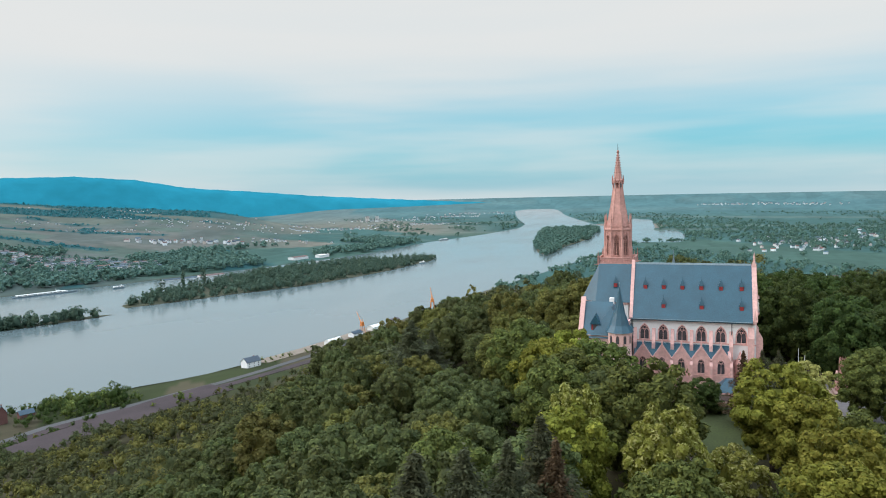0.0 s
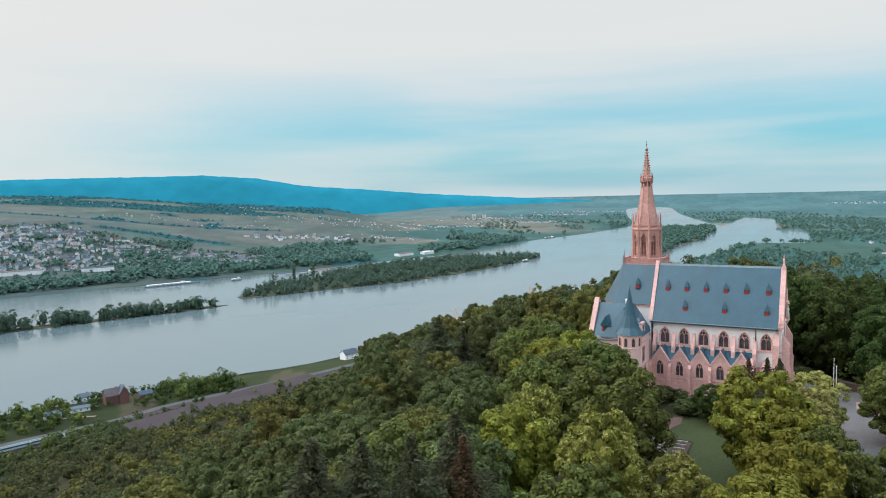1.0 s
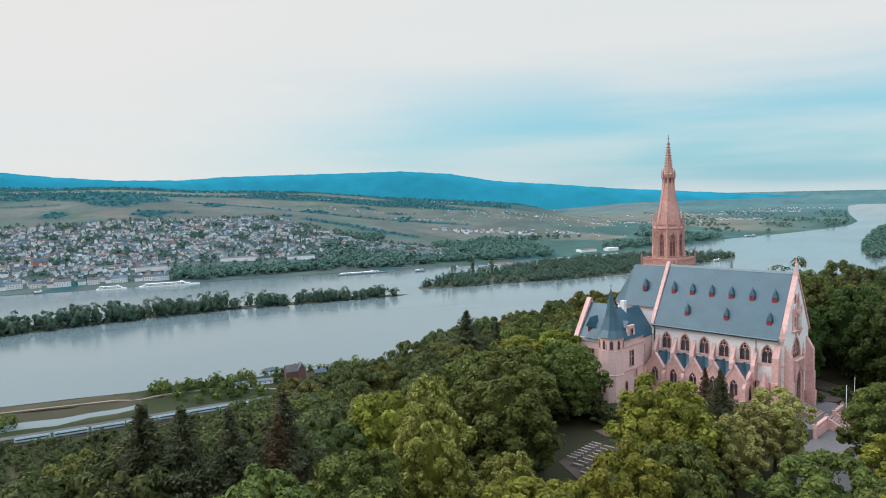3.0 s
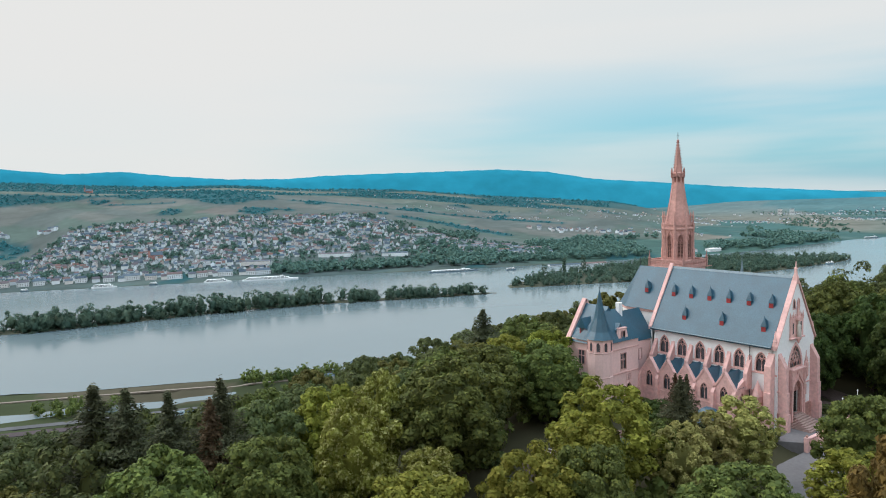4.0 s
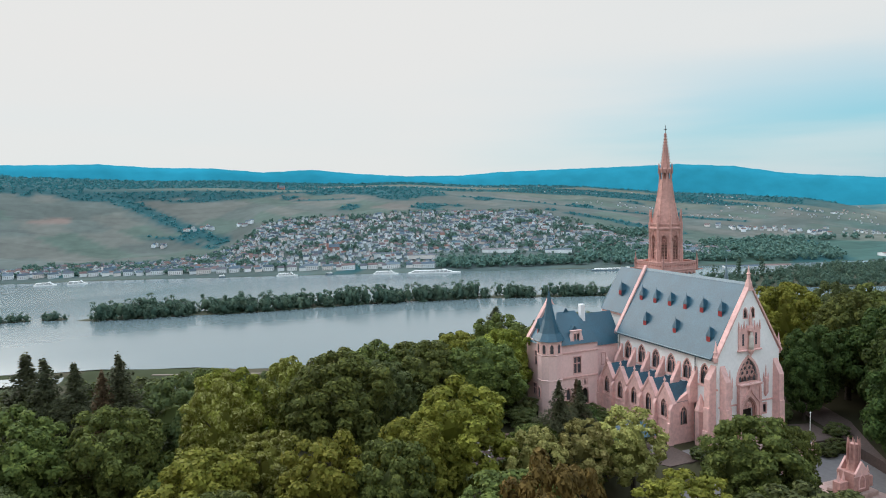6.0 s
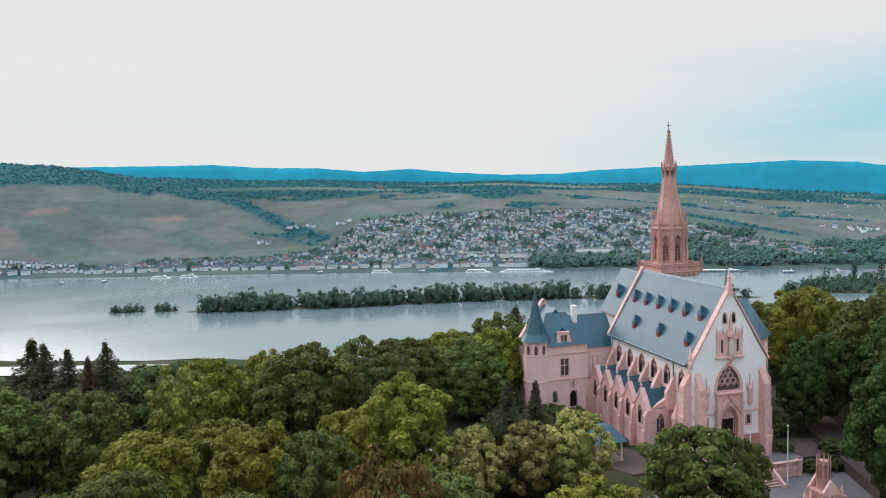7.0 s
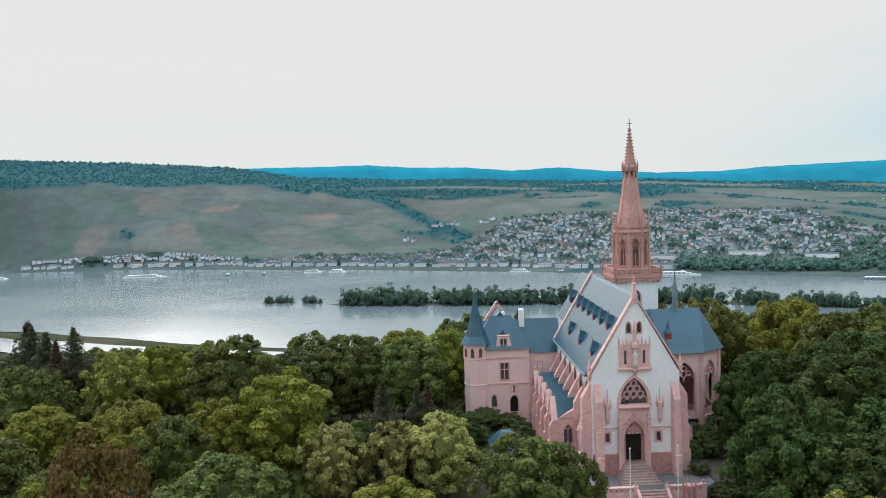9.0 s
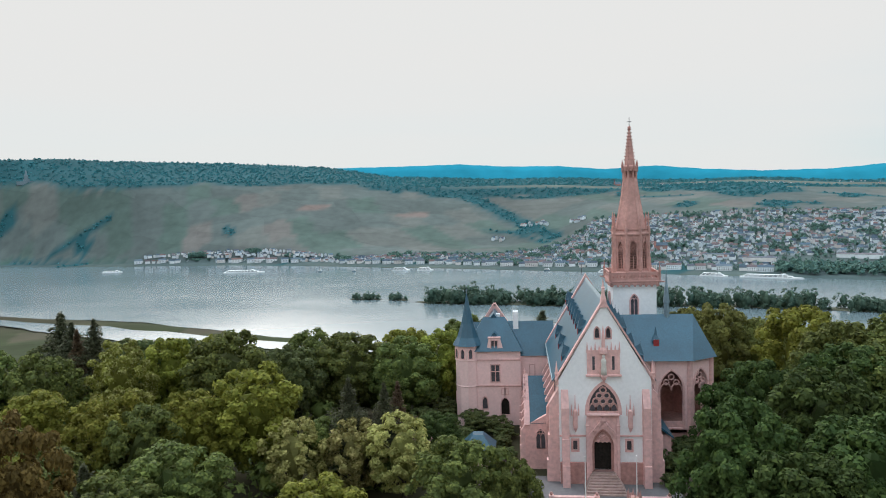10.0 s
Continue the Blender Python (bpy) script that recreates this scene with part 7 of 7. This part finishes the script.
boat("excursion_boat", -1772, -262, 84, 44, 10, 2, "white excursion boat at its landing stage")
boat("excursion_boat", -1625, 205, 68, 52, 10, 2, "white excursion boat near the promenade")
boat("ferry", -1900, -1235, 95, 60, 12, 1, "white ferry crossing the river")
boat("ferry", -1800, -1600, 100, 60, 12, 1, "white ferry crossing the river")
for x, y, L in ((-1180, 1010, 26), (-930, 2350, 60), (-1590, 300, 18), (-1700, 60, 16), (-1795, -560, 14), (-1780, -460, 12), (-700, 1560, 22)):
    boat("barge", x, y, 68, L, 6, 1, "small dark work boat on the river", hull=BOAT_HULL)

# ---- near bank: road, railway, train, houses and cranes ----
def ribbon(name, pts, width, lift, mat, label, category):
    bm = bmesh.new()
    line = []
    for (a, b), (c, d) in zip(pts, pts[1:]):
        n = max(1, int(math.hypot(c - a, d - b) / 12))
        line += [(a + (c - a) * i / n, b + (d - b) * i / n) for i in range(n)]
    line.append(pts[-1])
    prev = None
    for i, (a, b) in enumerate(line):
        p, q = line[max(0, i - 1)], line[min(len(line) - 1, i + 1)]
        dx, dy = q[0] - p[0], q[1] - p[1]
        k = math.hypot(dx, dy)
        nx, ny = -dy / k * width / 2, dx / k * width / 2
        z = max(ground_at(a + nx, b + ny), ground_at(a - nx, b - ny), ground_at(a, b)) + lift
        row = [bm.verts.new((a + nx, b + ny, z)), bm.verts.new((a - nx, b - ny, z)), bm.verts.new((a - nx, b - ny, z - 1.2)), bm.verts.new((a + nx, b + ny, z - 1.2))]
        if prev:
            for j in range(4):
                bm.faces.new((prev[j], prev[(j + 1) % 4], row[(j + 1) % 4], row[j]))
        prev = row
    bmesh.ops.recalc_face_normals(bm, faces=bm.faces)
    return tagged(part(name, bm, mat), label, category, kind="structure")


RAIL = [(-640, -100), (-600, 0), (-570, 90), (-545, 175), (-515, 255), (-480, 360), (-455, 440), (-430, 560), (-405, 700)]
ribbon("railway", [(x + 6, y) for x, y in RAIL], 11, 0.35, BALLAST, "twin railway tracks on brown ballast", "railway")
ribbon("road", [(x - 14, y) for x, y in RAIL], 9, 0.3, ASPHALT, "grey riverside road", "road")
ribbon("road", [(-745, -90), (-680, 50), (-640, 130), (-610, 200), (-560, 240)], 3.2, 0.9, SAND, "sandy track along the spit", "path")
ribbon("road", [(-466, 205), (-463, 285), (-460, 345), (-446, 410)], 36, 0.25, BALLAST, "broad brown railway yard", "railway")
ribbon("parapet", [(-486, 203), (-483, 285), (-479, 342)], 0.9, 1.3, WHITE_PAINT, "white parapet wall beside the railway yard", "wall")
ribbon("quay", [(-486, 530), (-474, 590), (-460, 660), (-446, 760)], 20, 0.5, SAND, "paved wharf along the near bank", "quay")
rail_dirs = list(zip(RAIL, RAIL[1:]))
for k in range(7):
    f = 0.35 + k * 0.29
    (a, b), (c, d) = rail_dirs[1 + int(f)]
    g = f - int(f)
    x, y = a + (c - a) * g + 6, b + (d - b) * g
    car = thing("train_carriage", "white and blue passenger railway carriage", "train", "carriages of the standing train")
    car.matrix_basis = pose(x, y, ground_at(x, y) + 0.9, 0, 0, heading((a, b), (c, d)))
    part("body", box(bmesh.new(), -12.6, 12.6, -1.45, 1.45, 0.4, 3.6, 0.25), TRAIN_PAINT, car)
    part("roof", box(bmesh.new(), -12.4, 12.4, -1.2, 1.2, 3.6, 3.95, 0.12), LEAD, car)
    for s in (-1, 1):
        part("window_band", box(bmesh.new(), -11.5, 11.5, s * 1.46 - 0.03, s * 1.46 + 0.03, 1.9, 2.9), DARK_PANE, car)
    for q in (-9, 9):
        part("bogie", box(bmesh.new(), q - 1.6, q + 1.6, -1.1, 1.1, -0.5, 0.45, 0.1), IRON, car)


def bank_house(x, y, turn, w, d, h, rh, wall, roof, label):
    t = thing("house", label, "house")
    t.matrix_basis = pose(x, y, ground_at(x, y), 0, 0, turn)
    bw, br = bmesh.new(), bmesh.new()
    gable_house(bw, br, w, d, h, rh)
    part("wall", bw, wall, t), part("roof", br, roof, t)
    for s in (-1, 1):
        for level in (1.8, 4.8)[: 1 if h < 5 else 2]:
            for c in range(3):
                part("window", box(bmesh.new(), -w / 2 + (c + 0.5) * w / 3 - 0.5, -w / 2 + (c + 0.5) * w / 3 + 0.5, s * d / 2 - 0.06, s * d / 2 + 0.06, level - 0.7, level + 0.7), DARK_PANE, t)
    part("chimney", box(bmesh.new(), w * 0.2, w * 0.2 + 0.8, 0.4, 1.2, h, h + rh + 1.2), BRICK_RED, t)


bank_house(-584, 274, 70, 15, 11, 8.5, 6, BRICK_RED, ONE_ROOF, "red brick villa with steep roof on the bank")
bank_house(-572, 300, 70, 12, 8, 4, 3, BRICK_RED, ONE_ROOF, "low brick annex beside the villa")
bank_house(-486, 512, 70, 18, 12, 6.5, 4.5, ONE_WALL, ONE_ROOF, "cream house by the river road")
bank_house(-579, 281, -20, 11, 8, 9.5, 6.5, BRICK_RED, ONE_ROOF, "steep gabled brick wing of the villa")
bank_house(-595, 222, 65, 14, 9, 3.5, 2, ONE_WALL, ONE_ROOF, "low pale boathouse on the bank")
bank_house(-590, 245, 65, 16, 8, 3.2, 1.6, ONE_WALL, ONE_ROOF, "low shed with grey roof")
bank_house(-630, 275, 65, 10, 8, 4.5, 3.0, ONE_WALL, ONE_ROOF, "small house among bank trees")
for x, y, w in ((-452, 640, 22), (-446, 690, 18), (-440, 740, 24), (-436, 790, 20)):
    bank_house(x, y, 76, w, 11, 5, 2.5, ONE_WALL, WHITE_PAINT if w > 20 else ONE_ROOF, "pale wharf shed by the quay")


def crane(x, y, turn, s, label):
    c = thing("harbour_crane", label, "crane")
    c.matrix_basis = pose(x, y, ground_at(x, y), 0, 0, turn) @ Matrix.Diagonal((s, s, s, 1))
    for a in (-3, 3):
        for b in (-3, 3):
            part("leg", tube(bmesh.new(), (a, b, -1), (a * 0.6, b * 0.6, 11), 0.5, 0.4, 5), CRANE_ORANGE, c)
    part("platform", box(bmesh.new(), -2.6, 2.6, -2.6, 2.6, 11, 12), CRANE_ORANGE, c)
    part("cabin", box(bmesh.new(), -2.2, 2.4, -1.8, 1.8, 12, 16, 0.2), CRANE_ORANGE, c)
    part("jib", tube(bmesh.new(), (1.5, 0, 14), (14, 0, 29), 0.7, 0.35, 4), CRANE_ORANGE, c)
    part("stay", tube(bmesh.new(), (-1.5, 0, 20), (14, 0, 29), 0.15, 0.15, 4), IRON, c)
    part("mast", tube(bmesh.new(), (-1.5, 0, 16), (-1.5, 0, 20.2), 0.4, 0.3, 4), CRANE_ORANGE, c)


crane(-447, 712, 150, 1.0, "orange harbour crane on the wharf")
crane(-418, 905, 120, 1.2, "pale red harbour crane further up the bank")
# parked cars by the villa
CAR_PAINT = material("car_paint", (0.6, 0.6, 0.62), 0.3, 0.05, 1.0, 0.05, 0.2, 0.0, by_object=0.3, hue=[(0.7, 0.7, 0.7), (0.08, 0.08, 0.09), (0.65, 0.66, 0.68)])


def car_kind():
    c = thing("car", "parked car with dark windows", "car", "parked cars")
    side = [(-2.1, 0.35), (2.1, 0.35), (2.15, 0.8), (1.2, 0.95), (0.6, 1.45), (-1.0, 1.45), (-1.7, 0.95), (-2.15, 0.85)]
    part("body", prism(bmesh.new(), side, lambda a, b, d: (a, d - 0.85, b), 1.7), CAR_PAINT, c)
    part("windows", prism(bmesh.new(), [(1.0, 0.98), (0.52, 1.36), (-0.95, 1.36), (-1.45, 0.98)], lambda a, b, d: (a, d - 0.87, b), 1.74), DARK_PANE, c)
    for a in (-1.3, 1.3):
        for b in (-0.8, 0.8):
            part("wheel", tube(bmesh.new(), (a, b - 0.1, 0.33), (a, b + 0.1, 0.33), 0.33, 0.33, 10), IRON, c)
    return c


first_car = car_kind()
first_car.matrix_basis = pose(-600, 236, ground_at(-600, 236), 0, 0, 20)
for k in range(12):
    x, y = -604 + (k % 6) * 3.2 + (k // 6) * 2, 232 + (k % 6) * 5.5 - (k // 6) * 9
    copy_thing(first_car, pose(x, y, ground_at(x, y), 0, 0, 150 + 4 * k))

# ---- forecourt, terrace, garden ----
def slab(name, outline, z, thick, mat, label, category, kind="structure"):
    return tagged(part(name, prism(bmesh.new(), outline, lambda a, b, d: (a, b, z - thick + d), thick), mat), label, category, kind=kind)


slab("terrace", [(-2.0, -9.6), (1.5, -9.6), (4.7, -7.0), (4.7, 6.6), (3.4, 8.2), (-4.0, 8.2), (-4.0, 5.5), (-2.0, 5.5)], 0.02, 1.9, PAVING, "grey paved terrace before the chapel front", "terrace")
slab("pavement", [(4.7, -14), (7, -19), (9.5, -30), (11, -44), (17.5, -44), (17, -26), (22, -17), (33, -12), (36, 4), (24, 8), (14, 9), (6, 12), (4.7, 9)], -1.34, 0.5, PAVING, "grey asphalt forecourt and drive", "pavement")
slab("pavement", [(6, 12), (14, 9), (9, 12.5), (0, 19.5), (-11, 24), (-27, 27), (-27, 23.5), (-12, 20), (-3, 15.5)], 0.06, 1.8, DRIVE_SOIL, "brown packed-earth drive past the chapel", "path")
slab("pavement", [(-4.0, 5.5), (-4.0, 8.2), (-2, 14), (4.0, 12), (3.3, 8.3), (1, 8.3)], 0.05, 1.2, DRIVE_SOIL, "brown packed earth beside the terrace", "path")
slab("pavement", [(-9.5, -18.5), (-2, -16.8), (1.6, -14.5), (1.6, -9.7), (-3.5, -9.8), (-9, -12)], 0.07, 0.8, DRIVE_SOIL, "worn earthen path along the side chapels", "path")
slab("lawn", [(-15, -30), (-15, -20), (-8, -13), (-4.5, -13), (-2.5, -30), (-2, -46), (-8.8, -48), (-9.6, -31)], 0.05, 0.7, LAWN, "mown green lawn beside the chapel", "lawn")
slab("gravel_patch", [(-18.6, -28), (-15.4, -22.5), (-13, -20.5), (-12.6, -24), (-13.8, -27.6), (-16, -29)], 0.12, 0.7, GRAVEL, "pink gravel patch between shrubs", "path")
# dark earth here, its tone also holding the shade of overhanging trees
slab("gravel_patch", [(-16.2, -32), (-9.8, -31.4), (-9.6, -44.5), (-15.6, -41)], 0.09, 0.7, DRIVE_SOIL, "bare earth under the open-air benches", "path")

# open-air benches
BENCH_WOOD = material("weathered_bench_wood", (0.34, 0.30, 0.27), 0.8, 0.2, 4.0, 0.15, 0.6, 0.2)
bench = thing("bench", "weathered pale wooden bench without back", "bench", "benches of the open-air church")
part("seat", box(bmesh.new(), -0.72, 0.72, -0.14, 0.14, 0.36, 0.43, 0.02), BENCH_WOOD, bench)
for a in (-0.55, 0.55):
    part("support", box(bmesh.new(), a - 0.08, a + 0.08, -0.12, 0.12, 0.0, 0.36), STEP_STONE, bench)
first = True
for x0, y0, y1 in ((-15.0, -32.9, -39.3), (-12.95, -32.9, -40.8), (-10.85, -32.4, -42.4)):
    for k in range(8):
        m = pose(x0 + 0.05 * k, y0 + (y1 - y0) * k / 7, 0.09, 0, 0, 4)
        if first:
            bench.matrix_basis = m
            first = False
        else:
            copy_thing(bench, m)
for k in range(2):
    slab("grass_strip", [(-14.15 + 2.1 * k, -32.2), (-13.75 + 2.1 * k, -32.2), (-13.45 + 2.1 * k, -41.0 - k), (-13.85 + 2.1 * k, -41.0 - k)], 0.13, 0.1, LAWN, "narrow grass strip between bench rows", "lawn")


def balustrade(y0, y1, label):
    """A low pierced sandstone wall on the terrace's edge."""
    w = thing("terrace_wall", label, "wall", "walls of the terrace")
    part("base", box(bmesh.new(), 4.72, 5.15, y0, y1, -1.6, -0.2, 0.03), SANDSTONE, w)
    n = max(3, int((y1 - y0) / 0.62))
    hs = [[(y0 + (i + 0.5) * (y1 - y0) / n + 0.2 * math.cos(q * math.pi / 2), 0.13 + 0.2 * math.sin(q * math.pi / 2)) for q in range(4)] for i in range(n)]
    part("parapet", prism(bmesh.new(), [(y0, -0.2), (y1, -0.2), (y1, 0.45), (y0, 0.45)], lambda a, b, d: (5.05 - d, a, b), 0.22, hs), SANDSTONE, w)
    part("coping", box(bmesh.new(), 4.7, 5.2, y0 - 0.1, y1 + 0.1, 0.45, 0.58, 0.03), SANDSTONE, w)
    for y in (y0, y1):
        part("pier", box(bmesh.new(), 4.66, 5.24, y - 0.28, y + 0.28, -1.6, 0.7, 0.04), SANDSTONE, w)
        part("ball", ring_tower(bmesh.new(), 4.95, y, ((0.08, 0.7), (0.18, 0.82), (0.2, 0.92), (0.1, 1.05)), 8), SANDSTONE_DARK, w)


balustrade(-6.6, -1.6, "low pierced sandstone terrace wall with piers")
balustrade(2.1, 6.2, "low pierced sandstone terrace wall with piers")
tstairs = thing("terrace_steps", "wide stone steps from forecourt to terrace", "steps")
for k in range(7):
    part("step", box(bmesh.new(), 4.7, 5.1 + 0.36 * k, -1.3, 1.8, -1.4, 0.02 - 0.197 * k, 0.02), STEP_STONE, tstairs)
for y in (-1.45, 1.95):
    part("cheek_wall", prism(bmesh.new(), [(5.1, -1.5), (7.7, -1.5), (7.7, -0.95), (5.1, 0.45)], lambda a, b, d, y=y: (a, y - 0.15 + d, b), 0.3), SANDSTONE, tstairs)

for x, y in ((7.95, -3.1), (7.6, 2.3)):
    fp = thing("flagpole", "slim white flagpole without flag", "flagpole", "flagpoles of the forecourt", at=(x, y, -1.36))
    part("pole", tube(bmesh.new(), (0, 0, 0), (0, 0, 7.5), 0.07, 0.04, 8), WHITE_PAINT, fp)
    part("foot", ring_tower(bmesh.new(), 0, 0, ((0.22, 0), (0.22, 0.15), (0.1, 0.3)), 8), STEP_STONE, fp)
    part("knob", ring_tower(bmesh.new(), 0, 0, ((0.03, 7.45), (0.1, 7.55), (0.03, 7.65)), 8), WHITE_PAINT, fp)

# gothic open-air altar on a kerbed island
slab("kerb_island", [(11, 3.4), (11, -0.6), (13, -2.6), (17.5, -2.2), (18.6, 1.0), (16.5, 4.2)], -1.2, 0.4, STEP_STONE, "raised kerbed island of stone", "kerb")
al = thing("open_air_altar", "small gothic sandstone shrine with pinnacled spire", "shrine", at=(14.6, 0.9, -1.2))
part("base", box(bmesh.new(), -1.6, 1.6, -2.2, 2.2, 0, 0.6, 0.06), STEP_STONE, al)
part("body", box(bmesh.new(), -1.1, 1.1, -1.3, 1.3, 0.6, 2.9, 0.05), SANDSTONE_DARK, al)
for y in (-2.0, 2.0):
    part("wing", box(bmesh.new(), -0.5, 0.5, y - 0.7, y + 0.7, 0.6, 1.9, 0.05), SANDSTONE_DARK, al)
    for k in (-0.4, 0.4):
        part("wing_pinnacle", ring_tower(bmesh.new(), 0, y + k, ((0.16, 1.9), (0.16, 2.3), (0.02, 3.0)), 4, math.pi / 4), SANDSTONE, al)
for s in (-1, 1):
    part("gablet", prism(bmesh.new(), [(-1.3, 2.5), (1.3, 2.5), (0, 4.2)], lambda a, b, d, s=s: (s * 1.12 - s * d, a, b), 0.25), SANDSTONE, al)
    gothic_window(al, 0, 1.1, 0.9, 1.5, (lambda a, b, d: (1.14 - d, a, b)) if s > 0 else (lambda a, b, d: (-1.14 + d, a, b)), 2, margin=0.1)
part("lantern", ring_tower(bmesh.new(), 0, 0, ((0.75, 2.9), (0.6, 3.9), (0.5, 4.1), (0.45, 5.4), (0.52, 5.5), (0.5, 6.0)), 8), SANDSTONE_DARK, al)
for k in range(8):
    a = k * math.pi / 4
    part("spirelet", ring_tower(bmesh.new(), 0.62 * math.cos(a), 0.62 * math.sin(a), ((0.12, 3.6), (0.1, 5.9), (0.02, 6.7)), 4, a), SANDSTONE_DARK, al)

# wayside hut with a slate roof
hut = thing("garden_pavilion", "small open pavilion with blue slate roof", "pavilion", at=(-4.6, -15.2, 0))
part("floor", box(bmesh.new(), -1.9, 1.9, -1.9, 1.9, -0.4, 0.12, 0.03), STEP_STONE, hut)
for a in (-1.55, 1.55):
    for b in (-1.55, 1.55):
        part("post", box(bmesh.new(), a - 0.14, a + 0.14, b - 0.14, b + 0.14, 0.1, 2.6, 0.02), STATUE_STONE, hut)
part("beam", box(bmesh.new(), -1.75, 1.75, -1.75, 1.75, 2.5, 2.75, 0.03), OAK_DARK, hut)
part("roof", ring_tower(bmesh.new(), 0, 0, ((3.1, 2.6), (1.3, 4.1), (0.9, 4.4)), 4, math.pi / 4), SLATE, hut)

# clipped shrubs along the walls
def shrub(x, y, r, h, dark=True):
    s = new("shrub")
    s.matrix_basis = pose(x, y, ground_at(x, y) - 0.2, 0, 0, x * 37) @ Matrix.Diagonal((r / 5.2, r / 5.2, h / 13.0, 1))
    tagged(s, "dense dark green shrub by the wall", "shrub", "shrubs round the chapel")
    o = new("foliage", TREE_KINDS["midgreen0"][0] if dark else TREE_KINDS["midyellow0"][0])
    o.parent = s


for x, y, r, h in ((-17.5, -13.5, 2.0, 2.6), (-15.0, -12.3, 1.6, 2.0), (-19, -16.5, 2.2, 3.0), (-23, -21.5, 2.4, 3.4), (-12, -12.2, 1.3, 1.6), (-8, -11.8, 1.2, 1.5), (-2.6, 7.6, 1.6, 3.0), (-4.2, 10.5, 1.8, 3.2), (-8, 11, 2.0, 3.0), (1.2, -9.6, 1.3, 1.8), (0.6, 7.4, 1.2, 1.6), (-6.5, -20, 1.8, 2.0), (-12.5, -18.5, 2.2, 2.4), (-19.5, -24, 2.4, 3.2), (-17.2, -45, 2.0, 2.0), (-8.0, -50, 2.2, 2.4), (5.0, 8.6, 1.5, 1.9), (4.6, 11.0, 1.6, 2.0), (2.6, 13.2, 1.7, 2.2)):
    shrub(x, y, r, h)
